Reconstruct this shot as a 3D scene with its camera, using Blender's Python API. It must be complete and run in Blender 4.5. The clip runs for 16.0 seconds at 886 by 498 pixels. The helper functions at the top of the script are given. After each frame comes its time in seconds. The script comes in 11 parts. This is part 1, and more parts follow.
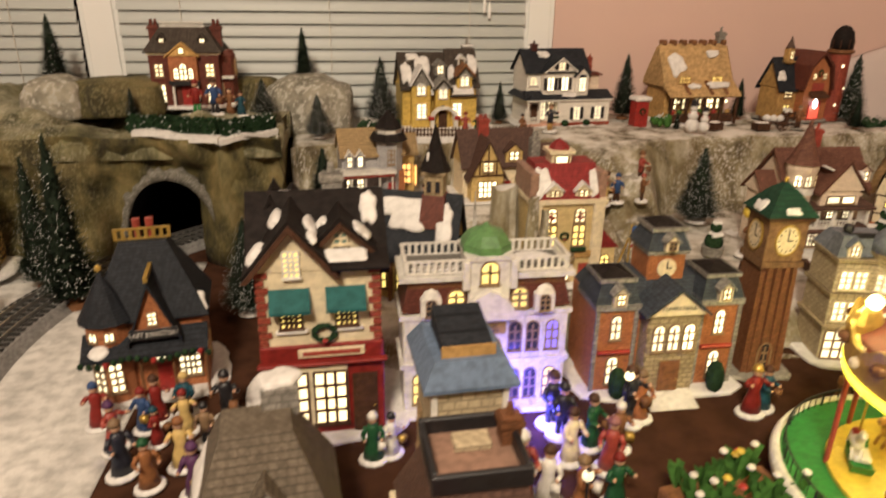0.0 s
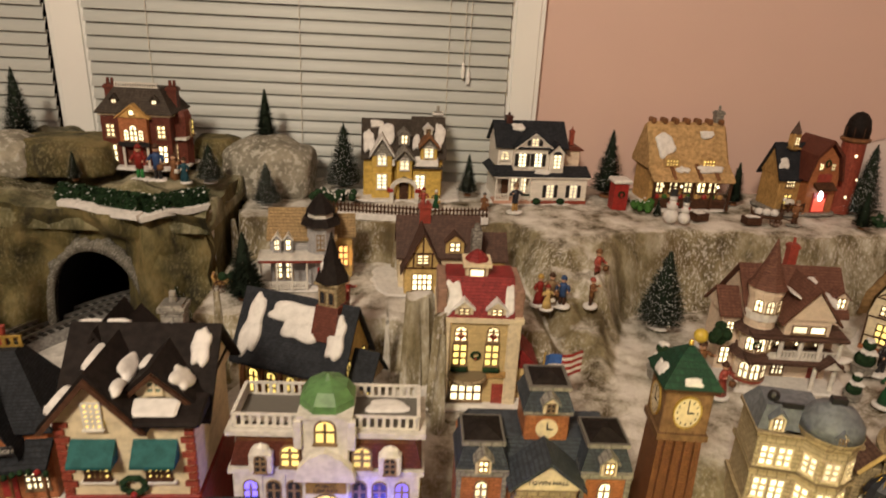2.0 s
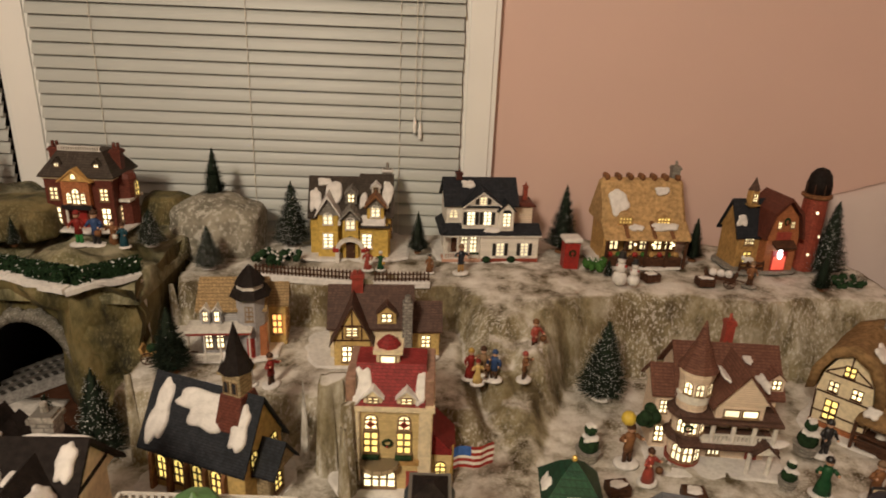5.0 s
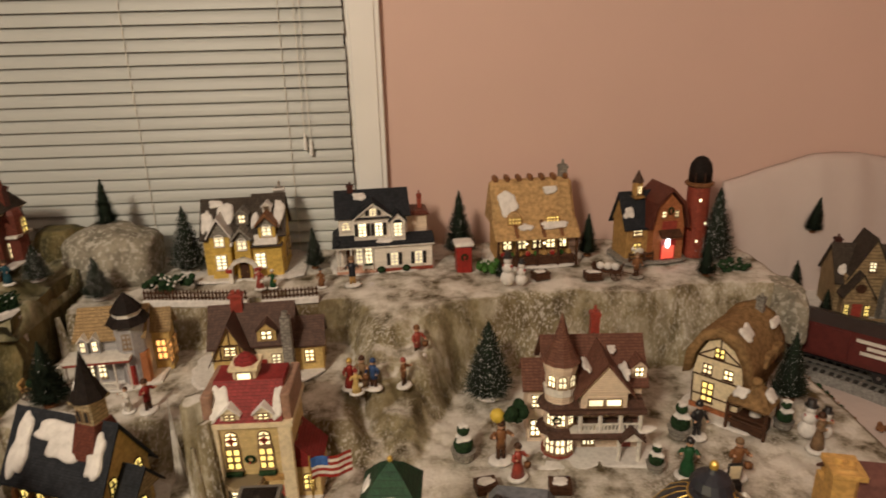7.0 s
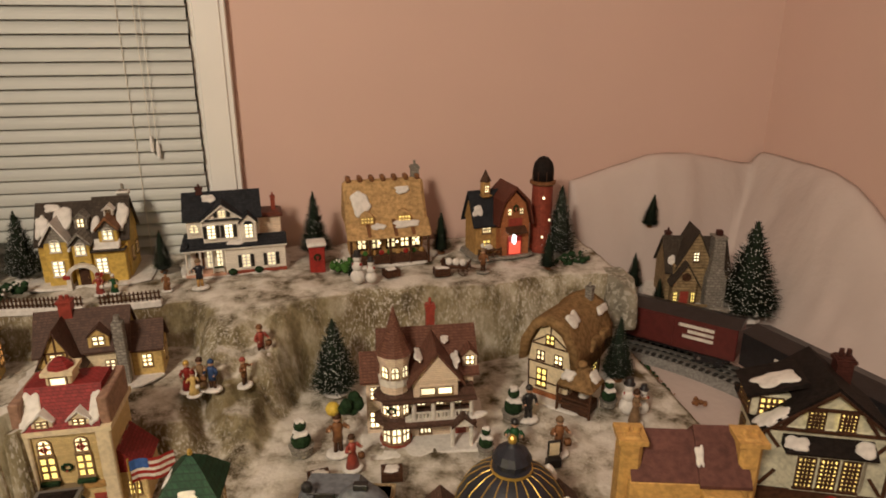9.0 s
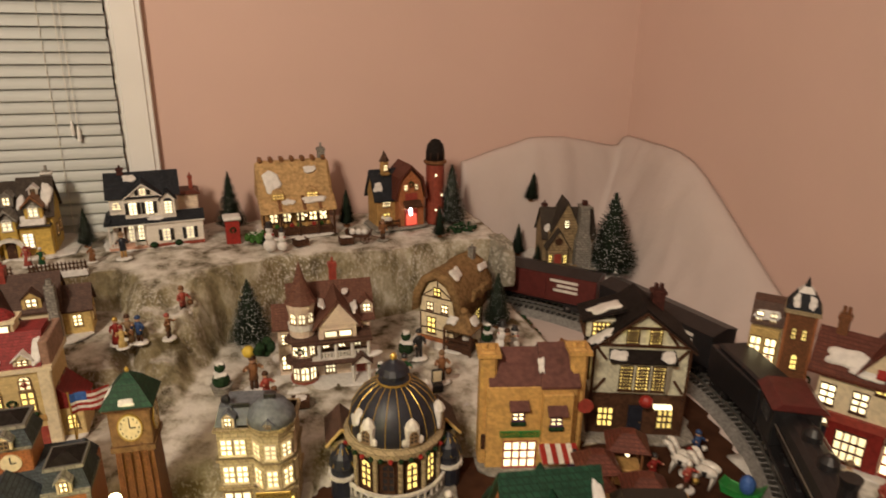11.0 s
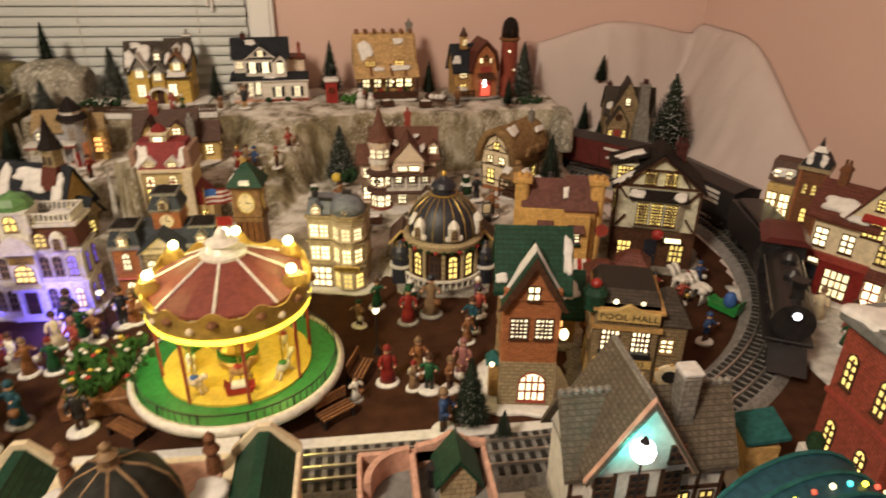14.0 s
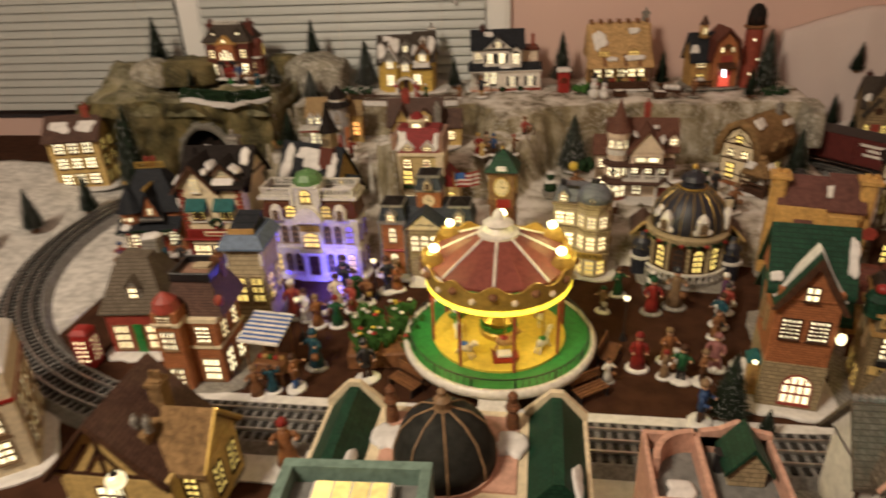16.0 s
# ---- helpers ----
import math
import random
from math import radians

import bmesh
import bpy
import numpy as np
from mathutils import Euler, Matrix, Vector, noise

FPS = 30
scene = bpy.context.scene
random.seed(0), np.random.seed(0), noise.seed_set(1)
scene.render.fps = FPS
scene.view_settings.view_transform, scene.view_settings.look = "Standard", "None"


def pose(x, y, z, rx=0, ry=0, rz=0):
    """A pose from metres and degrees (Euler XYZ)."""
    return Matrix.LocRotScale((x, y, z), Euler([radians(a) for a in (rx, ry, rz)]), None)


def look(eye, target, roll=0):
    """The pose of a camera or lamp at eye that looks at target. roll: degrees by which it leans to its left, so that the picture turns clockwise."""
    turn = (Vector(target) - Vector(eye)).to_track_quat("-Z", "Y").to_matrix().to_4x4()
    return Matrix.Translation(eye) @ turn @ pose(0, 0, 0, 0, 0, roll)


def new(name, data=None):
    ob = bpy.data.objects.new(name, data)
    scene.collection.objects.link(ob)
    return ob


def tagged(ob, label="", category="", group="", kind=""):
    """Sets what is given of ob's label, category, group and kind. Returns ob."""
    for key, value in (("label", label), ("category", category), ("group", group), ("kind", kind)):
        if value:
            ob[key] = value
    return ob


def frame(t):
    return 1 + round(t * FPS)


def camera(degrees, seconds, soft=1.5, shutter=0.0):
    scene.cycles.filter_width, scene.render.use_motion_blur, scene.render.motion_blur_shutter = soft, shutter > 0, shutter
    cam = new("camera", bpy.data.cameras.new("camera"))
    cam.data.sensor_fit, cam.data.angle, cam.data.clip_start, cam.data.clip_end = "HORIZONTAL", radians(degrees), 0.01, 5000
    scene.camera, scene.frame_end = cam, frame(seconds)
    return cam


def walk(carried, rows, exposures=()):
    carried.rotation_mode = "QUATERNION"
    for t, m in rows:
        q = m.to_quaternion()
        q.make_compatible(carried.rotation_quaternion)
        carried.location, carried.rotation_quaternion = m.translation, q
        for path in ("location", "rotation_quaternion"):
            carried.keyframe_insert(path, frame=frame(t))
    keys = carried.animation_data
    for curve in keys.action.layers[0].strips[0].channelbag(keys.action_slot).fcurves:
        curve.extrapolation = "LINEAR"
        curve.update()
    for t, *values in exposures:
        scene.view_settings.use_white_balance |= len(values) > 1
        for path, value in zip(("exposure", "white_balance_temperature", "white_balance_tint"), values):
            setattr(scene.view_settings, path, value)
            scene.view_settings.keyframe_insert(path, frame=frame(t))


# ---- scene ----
cam = camera(68.1, 16.0, 1.8, 0.5)
PATH = [
    (0, (-0.25, -0.11, 0.351), (0.023, 1.734, -0.373), 0.7),
    (0.5, (-0.199, -0.103, 0.387), (0.072, 1.764, -0.277), -0.5),
    (1, (-0.133, -0.066, 0.407), (-0.029, 1.827, -0.232), 0.6),
    (1.5, (-0.088, -0.055, 0.425), (-0.005, 1.84, -0.21), 2.1),
    (2, (-0.077, -0.033, 0.442), (0.014, 1.835, -0.268), 3.0),
    (2.5, (-0.036, -0.011, 0.486), (-0.039, 1.865, -0.208), 0.2),
    (3, (-0.021, -0.003, 0.501), (-0.005, 1.874, -0.19), 1.6),
    (3.2, (-0.014, 0.0, 0.506), (-0.006, 1.868, -0.209), 0.9),
    (5.3, (0.059, 0.007, 0.521), (0.086, 1.89, -0.153), 2.5),
    (5.5, (0.081, 0.003, 0.525), (0.07, 1.893, -0.128), 1.4),
    (6, (0.134, 0.004, 0.525), (0.079, 1.891, -0.135), -1.1),
    (6.5, (0.161, -0.006, 0.517), (0.142, 1.878, -0.155), -1.1),
    (7, (0.177, -0.009, 0.519), (0.25, 1.878, -0.137), -1.4),
    (7.5, (0.204, -0.015, 0.516), (0.368, 1.875, -0.117), -1.3),
    (8, (0.235, -0.024, 0.513), (0.492, 1.855, -0.123), -0.7),
    (8.2, (0.242, -0.025, 0.511), (0.539, 1.848, -0.124), -0.3),
    (10.3, (0.28, -0.138, 0.519), (0.696, 1.699, -0.152), -0.2),
    (10.5, (0.28, -0.16, 0.523), (0.736, 1.664, -0.158), -0.1),
    (11, (0.271, -0.204, 0.518), (0.838, 1.6, -0.134), 0.8),
    (11.5, (0.262, -0.257, 0.505), (0.917, 1.502, -0.186), 0.9),
    (12, (0.279, -0.296, 0.502), (0.966, 1.448, -0.194), 1.6),
    (12.5, (0.316, -0.349, 0.485), (0.95, 1.382, -0.29), 1.2),
    (13, (0.33, -0.396, 0.478), (0.838, 1.35, -0.354), 0.4),
    (13.5, (0.322, -0.412, 0.476), (0.704, 1.351, -0.388), 0.0),
    (14, (0.299, -0.433, 0.475), (0.539, 1.348, -0.404), 0.8),
    (14.5, (0.277, -0.452, 0.469), (0.386, 1.319, -0.455), 1.5),
    (15, (0.234, -0.443, 0.47), (0.276, 1.317, -0.48), 0.8),
    (15.5, (0.191, -0.442, 0.477), (0.187, 1.323, -0.464), 0.2),
    (16, (0.198, -0.471, 0.492), (-0.084, 1.29, -0.413), -2.8),
]
walk(cam, [(t, look(eye, target, roll)) for t, eye, target, roll in PATH], [(0, 0.38), (0.5, 0.22), (1, 0.22), (2, 0.15), (3, 0.05), (8, 0), (10.5, 0.12), (12, 0.12), (12.5, 0.08), (13.5, 0.18), (14.5, 0.3), (15, 0.1), (15.5, -0.05), (16, -0.1)])

# ---- light ----
world = bpy.data.worlds.new("world")
scene.world = world
world.use_nodes = True
world.node_tree.nodes["Background"].inputs[0].default_value = (1.0, 0.85, 0.7, 1)
world.node_tree.nodes["Background"].inputs[1].default_value = 0.034
room_light = bpy.data.lights.new("room_light", "AREA")
room_light.shape, room_light.size = "DISK", 0.36
room_light.energy, room_light.color = 36.5, (1.0, 0.825, 0.62)
lamp_eye = new("room_light", room_light)
lamp_eye.matrix_world = look((-0.62, -0.95, 1.5), (0.1, 0.7, 0.0))
spot = bpy.data.lights.new("carousel_light", "POINT")
spot.energy, spot.color, spot.shadow_soft_size = 0.13, (1.0, 0.86, 0.25), 0.015
for dx, dy in ((0.055, -0.035), (-0.055, -0.03), (0.0, 0.06)):
    new("carousel_light", spot).location = (0.155 + dx, 0.197 + dy, 0.112)
bulb = bpy.data.lights.new("crest_bulb_light", "POINT")
bulb.energy, bulb.color, bulb.shadow_soft_size = 0.1, (1.0, 0.9, 0.3), 0.008
for a in (35, 90, 145, 200, -20):
    new("crest_bulb_light", bulb).location = (0.155 + 0.088 * math.cos(math.radians(a)), 0.197 + 0.088 * math.sin(math.radians(a)), 0.178)
glow = bpy.data.lights.new("library_light", "POINT")
glow.energy, glow.color, glow.shadow_soft_size = 0.32, (0.12, 0.1, 1.0), 0.01
new("library_light", glow).location = (-0.1, 0.345, 0.02)

# ---- materials ----


def surf(name, color, rough=0.6, var=0.25, scale=60, bump=0.25, metal=0.0, brick=None, mortar=None, glow=0.0, speck=None):
    """A painted or natural surface: broad stains, fine grain and relief; brick = width, height of one course in metres."""
    m = bpy.data.materials.new(name)
    m.use_nodes = True
    n, l = m.node_tree.nodes, m.node_tree.links
    b = n["Principled BSDF"]
    b.inputs["Roughness"].default_value, b.inputs["Metallic"].default_value = rough, metal
    b.inputs["Specular IOR Level"].default_value = 0.5 if rough < 0.5 else 0.22 if rough < 0.6 else 0.1
    tc = n.new("ShaderNodeTexCoord")
    big, fine = n.new("ShaderNodeTexNoise"), n.new("ShaderNodeTexNoise")
    big.inputs["Scale"].default_value, big.inputs["Detail"].default_value = scale, 4
    fine.inputs["Scale"].default_value, fine.inputs["Detail"].default_value = scale * 9, 3
    for t in (big, fine):
        l.new(tc.outputs["Object"], t.inputs["Vector"])
    info = n.new("ShaderNodeObjectInfo")
    add = n.new("ShaderNodeMath")
    add.operation = "MULTIPLY_ADD"
    add.inputs[1].default_value, add.inputs[2].default_value = 0.25, -0.12
    l.new(info.outputs["Random"], add.inputs[0])
    tot = n.new("ShaderNodeMath")
    l.new(big.outputs["Fac"], tot.inputs[0])
    l.new(add.outputs[0], tot.inputs[1])
    mix = n.new("ShaderNodeMix")
    mix.data_type = "RGBA"
    mix.inputs[6].default_value = (*[c * (1 - var) for c in color], 1)
    mix.inputs[7].default_value = (*[min(1, c * (1 + var)) for c in color], 1)
    l.new(tot.outputs[0], mix.inputs[0])
    col, height = mix.outputs[2], fine.outputs["Fac"]
    if var > 0.1:
        wear, wr, wm = n.new("ShaderNodeTexNoise"), n.new("ShaderNodeMapRange"), n.new("ShaderNodeMix")
        wear.inputs["Scale"].default_value, wear.inputs["Detail"].default_value = scale * 3.1, 5
        l.new(tc.outputs["Object"], wear.inputs["Vector"])
        wr.inputs[1].default_value, wr.inputs[2].default_value = 0.36, 0.6
        wr.inputs[3].default_value, wr.inputs[4].default_value = 1 - 0.95 * min(var, 0.42), 1.05
        l.new(wear.outputs["Fac"], wr.inputs[0])
        wm.data_type, wm.blend_type = "RGBA", "MULTIPLY"
        wm.inputs[0].default_value = 1.0
        l.new(col, wm.inputs[6])
        l.new(wr.outputs[0], wm.inputs[7])
        col = wm.outputs[2]
    if speck:
        ramp = n.new("ShaderNodeMapRange")
        ramp.inputs[1].default_value, ramp.inputs[2].default_value = speck[1], speck[1] + 0.1
        l.new(fine.outputs["Fac"], ramp.inputs[0])
        m2 = n.new("ShaderNodeMix")
        m2.data_type = "RGBA"
        l.new(ramp.outputs[0], m2.inputs[0])
        l.new(col, m2.inputs[6])
        m2.inputs[7].default_value = (*speck[0], 1)
        col = m2.outputs[2]
    if brick:
        sep, com, sm = n.new("ShaderNodeSeparateXYZ"), n.new("ShaderNodeCombineXYZ"), n.new("ShaderNodeMath")
        l.new(tc.outputs["Object"], sep.inputs[0])
        l.new(sep.outputs[0], sm.inputs[0])
        l.new(sep.outputs[1], sm.inputs[1])
        l.new(sm.outputs[0], com.inputs[0])
        l.new(sep.outputs[2], com.inputs[1])
        bt = n.new("ShaderNodeTexBrick")
        bt.inputs["Scale"].default_value = 1.0
        bt.inputs["Brick Width"].default_value, bt.inputs["Row Height"].default_value = brick
        bt.inputs["Mortar Size"].default_value = brick[1] * 0.1
        l.new(com.outputs[0], bt.inputs["Vector"])
        l.new(col, bt.inputs["Color1"])
        dk = n.new("ShaderNodeMix")
        dk.data_type = "RGBA"
        dk.inputs[0].default_value = 0.3
        l.new(col, dk.inputs[6])
        dk.inputs[7].default_value = (*[c * 0.5 for c in color], 1)
        l.new(dk.outputs[2], bt.inputs["Color2"])
        bt.inputs["Mortar"].default_value = (*(mortar or [c * 0.45 for c in color]), 1)
        col = bt.outputs["Color"]
    l.new(col, b.inputs["Base Color"])
    bp = n.new("ShaderNodeBump")
    bp.inputs["Strength"].default_value, bp.inputs["Distance"].default_value = bump, 0.0015
    l.new(height, bp.inputs["Height"])
    l.new(bp.outputs[0], b.inputs["Normal"])
    if glow:
        b.inputs["Emission Color"].default_value = (*color, 1)
        b.inputs["Emission Strength"].default_value = glow
    return m


def lit(name, color, strength):
    """A window lit from behind by a small bulb, uneven from pane to pane."""
    m = bpy.data.materials.new(name)
    m.use_nodes = True
    n, l = m.node_tree.nodes, m.node_tree.links
    b = n["Principled BSDF"]
    b.inputs["Base Color"].default_value = (0.25, 0.2, 0.12, 1)
    b.inputs["Roughness"].default_value = 0.25
    b.inputs["Emission Color"].default_value = (*color, 1)
    tc, ns, info, mr = n.new("ShaderNodeTexCoord"), n.new("ShaderNodeTexNoise"), n.new("ShaderNodeObjectInfo"), n.new("ShaderNodeMapRange")
    ns.inputs["Scale"].default_value = 120
    l.new(tc.outputs["Object"], ns.inputs["Vector"])
    av = n.new("ShaderNodeMath")
    l.new(ns.outputs["Fac"], av.inputs[0])
    l.new(info.outputs["Random"], av.inputs[1])
    mr.inputs[1].default_value, mr.inputs[2].default_value = 0.35, 1.5
    mr.inputs[3].default_value, mr.inputs[4].default_value = strength * 0.35, strength * 1.25
    l.new(av.outputs[0], mr.inputs[0])
    l.new(mr.outputs[0], b.inputs["Emission Strength"])
    return m


WALLPINK = surf("salmon_wall_paint", (0.63, 0.45, 0.395), 0.65, 0.06, 4, 0.2)
CEIL = surf("white_ceiling_paint", (0.8, 0.79, 0.76), 0.8, 0.03, 5)
FLOORM = surf("brown_carpet", (0.2, 0.13, 0.08), 0.9, 0.2, 20)
TRIMW = surf("white_trim_paint", (0.78, 0.78, 0.76), 0.45, 0.05, 8, 0.1)
SLATW = surf("cream_vinyl_slat", (0.4, 0.42, 0.405), 0.45, 0.05, 12, 0.05)
CORD = surf("blind_cord", (0.6, 0.57, 0.5), 0.7, 0.1)
FELT = surf("dark_brown_felt", (0.052, 0.022, 0.012), 0.95, 0.35, 14, 0.5)
SNOW = surf("painted_snow", (0.66, 0.64, 0.62), 0.55, 0.12, 50, 0.35)
SNOWG = surf("artificial_snow_ground", (0.62, 0.6, 0.57), 0.8, 0.3, 22, 0.7)
FABRIC = surf("white_batting_fabric", (0.52, 0.445, 0.425), 0.9, 0.1, 9, 0.6)
ROCK = surf("sprayed_foam_rock", (0.27, 0.25, 0.2), 0.75, 0.5, 16, 0.9, speck=((0.42, 0.4, 0.35), 0.52))

STONEW = surf("whitewashed_stone", (0.13, 0.12, 0.1), 0.8, 0.6, 60, 0.9, speck=((0.34, 0.34, 0.31), 0.55))


def terrain(name, dark, mid, light, frost, amount):
    """Sprayed foam rock: three tones, fine pale flecks, and snow dust where it lies flat."""
    m = bpy.data.materials.new(name)
    m.use_nodes = True
    n, l = m.node_tree.nodes, m.node_tree.links
    b = n["Principled BSDF"]
    b.inputs["Roughness"].default_value = 0.8
    geo, tc = n.new("ShaderNodeNewGeometry"), n.new("ShaderNodeTexCoord")
    stretch = n.new("ShaderNodeMapping")
    stretch.inputs["Scale"].default_value = (1.0, 1.0, 0.45)
    l.new(tc.outputs["Object"], stretch.inputs["Vector"])
    big, fine, wide = n.new("ShaderNodeTexNoise"), n.new("ShaderNodeTexNoise"), n.new("ShaderNodeTexNoise")
    for t, s, d in ((big, 26, 10), (fine, 300, 4), (wide, 9, 6)):
        t.inputs["Scale"].default_value, t.inputs["Detail"].default_value = s, d
        t.inputs["Roughness"].default_value = 0.64
        l.new(stretch.outputs[0], t.inputs["Vector"])
    ramp = n.new("ShaderNodeValToRGB")
    e = ramp.color_ramp.elements
    e[0].position, e[0].color = 0.36, (*dark, 1)
    e[1].position, e[1].color = 0.65, (*light, 1)
    k = e.new(0.5)
    k.color = (*mid, 1)
    l.new(big.outputs["Fac"], ramp.inputs["Fac"])
    def mrange(src, a, c):
        r = n.new("ShaderNodeMapRange")
        r.inputs[1].default_value, r.inputs[2].default_value = a, c
        l.new(src, r.inputs[0])
        return r.outputs[0]
    def times(a, c):
        x = n.new("ShaderNodeMath")
        x.operation = "MULTIPLY"
        l.new(a, x.inputs[0])
        if isinstance(c, float):
            x.inputs[1].default_value = c
        else:
            l.new(c, x.inputs[1])
        return x.outputs[0]
    def mixed(fac, a, col):
        x = n.new("ShaderNodeMix")
        x.data_type = "RGBA"
        l.new(fac, x.inputs[0])
        l.new(a, x.inputs[6])
        x.inputs[7].default_value = (*col, 1)
        return x.outputs[2]
    brown = n.new("ShaderNodeTexNoise")
    brown.inputs["Scale"].default_value, brown.inputs["Detail"].default_value, brown.inputs["Roughness"].default_value = 7.5, 11, 0.66
    l.new(tc.outputs["Object"], brown.inputs["Vector"])
    ground = mixed(times(mrange(brown.outputs["Fac"], 0.5, 0.64), 0.65), ramp.outputs["Color"], (dark[0] * 1.5, dark[1] * 1.3, dark[2] * 0.9))
    fleck = times(mrange(fine.outputs["Fac"], 0.52, 0.6), mrange(wide.outputs["Fac"], 0.42, 0.6))
    veil = times(mrange(brown.outputs["Fac"], 0.47, 0.33), mrange(big.outputs["Fac"], 0.42, 0.62))
    ground = mixed(times(veil, 0.6), ground, frost)
    col = mixed(times(fleck, 0.6), ground, frost)
    sep = n.new("ShaderNodeSeparateXYZ")
    l.new(geo.outputs["Normal"], sep.inputs[0])
    flat = times(times(mrange(sep.outputs[2], 0.8, 0.97), mrange(big.outputs["Fac"], 0.36, 0.6)), amount)
    col = mixed(flat, col, frost)
    l.new(col, b.inputs["Base Color"])
    bp = n.new("ShaderNodeBump")
    bp.inputs["Strength"].default_value, bp.inputs["Distance"].default_value = 0.9, 0.006
    l.new(big.outputs["Fac"], bp.inputs["Height"])
    bp2 = n.new("ShaderNodeBump")
    bp2.inputs["Strength"].default_value, bp2.inputs["Distance"].default_value = 0.6, 0.0015
    l.new(fine.outputs["Fac"], bp2.inputs["Height"])
    l.new(bp.outputs[0], bp2.inputs["Normal"])
    l.new(bp2.outputs[0], b.inputs["Normal"])
    return m


TERRAIN = terrain("snow_dusted_foam_rock", (0.062, 0.045, 0.018), (0.21, 0.175, 0.1), (0.41, 0.375, 0.29), (0.66, 0.63, 0.59), 0.9)
MOSSTOP = terrain("mossy_mountain_top", (0.03, 0.028, 0.01), (0.11, 0.1, 0.042), (0.24, 0.21, 0.11), (0.42, 0.39, 0.3), 0.4)
MOSS = terrain("mossy_foam_rock", (0.016, 0.014, 0.004), (0.085, 0.07, 0.02), (0.2, 0.15, 0.058), (0.22, 0.19, 0.1), 0.2)
BLACK = surf("black_paint", (0.015, 0.014, 0.016), 0.4, 0.3)
DARK = surf("dark_tunnel_lining", (0.01, 0.009, 0.012), 0.9, 0.3)
STEEL = surf("nickel_rail", (0.55, 0.53, 0.5), 0.3, 0.1, 60, 0.1, 0.9)
TIE = surf("black_plastic_tie", (0.03, 0.028, 0.026), 0.6, 0.2)
BALLAST = surf("grey_plastic_roadbed", (0.26, 0.25, 0.24), 0.8, 0.35, 90, 0.8)
MAROON = surf("maroon_car_paint", (0.1, 0.018, 0.016), 0.45, 0.2)
BRICKR = surf("painted_red_brick", (0.32, 0.07, 0.045), 0.5, 0.35, 70, 0.4, brick=(0.007, 0.003))
BRICKO = surf("painted_orange_brick", (0.44, 0.165, 0.07), 0.5, 0.3, 70, 0.4, brick=(0.007, 0.003))
BRICKB = surf("painted_brown_brick", (0.2, 0.085, 0.04), 0.5, 0.35, 70, 0.4, brick=(0.007, 0.003))
BRICKD = surf("painted_dark_brick", (0.075, 0.025, 0.02), 0.5, 0.4, 70, 0.4, brick=(0.008, 0.0035))
BRICKY = surf("painted_yellow_brick", (0.64, 0.49, 0.24), 0.5, 0.18, 60, 0.35, brick=(0.007, 0.003), mortar=(0.5, 0.37, 0.17))
HREDR = surf("deep_red_roof", (0.24, 0.025, 0.025), 0.55, 0.3, 60, 0.4, brick=(0.006, 0.0035))
POSTB = surf("mauve_brown_pier", (0.3, 0.18, 0.13), 0.5, 0.25)
STONEG = surf("painted_grey_stone", (0.3, 0.28, 0.25), 0.6, 0.4, 70, 0.5, brick=(0.009, 0.005))
STONET = surf("painted_tan_stone", (0.42, 0.33, 0.2), 0.6, 0.3, 70, 0.5, brick=(0.009, 0.005))
CREAM = surf("cream_plaster", (0.68, 0.58, 0.4), 0.5, 0.15, 60)
WHITE = surf("white_porcelain", (0.66, 0.63, 0.58), 0.35, 0.18, 50, 0.15)
CLAP = surf("white_clapboard", (0.78, 0.73, 0.66), 0.45, 0.1, 50, 0.2, brick=(0.4, 0.0032), mortar=(0.5, 0.46, 0.4))
PINKC = surf("shell_pink_clapboard", (0.78, 0.64, 0.5), 0.45, 0.12, 50, 0.2, brick=(0.4, 0.0034), mortar=(0.5, 0.36, 0.28))
GREYC = surf("blue_grey_clapboard", (0.4, 0.39, 0.4), 0.5, 0.2, 50, 0.2, brick=(0.4, 0.003))
OCHRE = surf("ochre_plaster", (0.55, 0.39, 0.15), 0.5, 0.25, 60)
ORANGE = surf("orange_sandstone", (0.57, 0.34, 0.115), 0.5, 0.25, 60)
SAGE = surf("pale_sage_paint", (0.6, 0.58, 0.45), 0.5, 0.25, 60)
TIMBER = surf("dark_brown_timber", (0.07, 0.032, 0.018), 0.55, 0.4, 60)
WOOD = surf("brown_painted_wood", (0.2, 0.09, 0.04), 0.55, 0.35, 60)
TAN = surf("tan_painted_wood", (0.45, 0.27, 0.1), 0.55, 0.3, 60)
LOG = surf("tan_log_wall", (0.33, 0.24, 0.135), 0.65, 0.4, 60, 0.5, brick=(0.3, 0.006))
SLATE = surf("navy_slate_roof", (0.028, 0.031, 0.038), 0.6, 0.4, 60, 0.4, brick=(0.006, 0.003))
SHBROWN = surf("brown_shingle_roof", (0.11, 0.06, 0.045), 0.55, 0.4, 60, 0.5, brick=(0.006, 0.0035))
SHRED = surf("russet_shingle_roof", (0.14, 0.042, 0.028), 0.5, 0.35, 60, 0.5, brick=(0.006, 0.0035))
SHGREY = surf("grey_shingle_roof", (0.15, 0.122, 0.092), 0.6, 0.35, 60, 0.5, brick=(0.007, 0.004))
ROOFB = surf("black_brown_roof", (0.017, 0.013, 0.012), 0.7, 0.4, 60, 0.5)
ROOFG = surf("dark_green_roof", (0.012, 0.055, 0.03), 0.55, 0.35, 50, 0.5, brick=(0.006, 0.0045))
GREENR = surf("bright_green_copper", (0.09, 0.2, 0.07), 0.45, 0.25, 50)
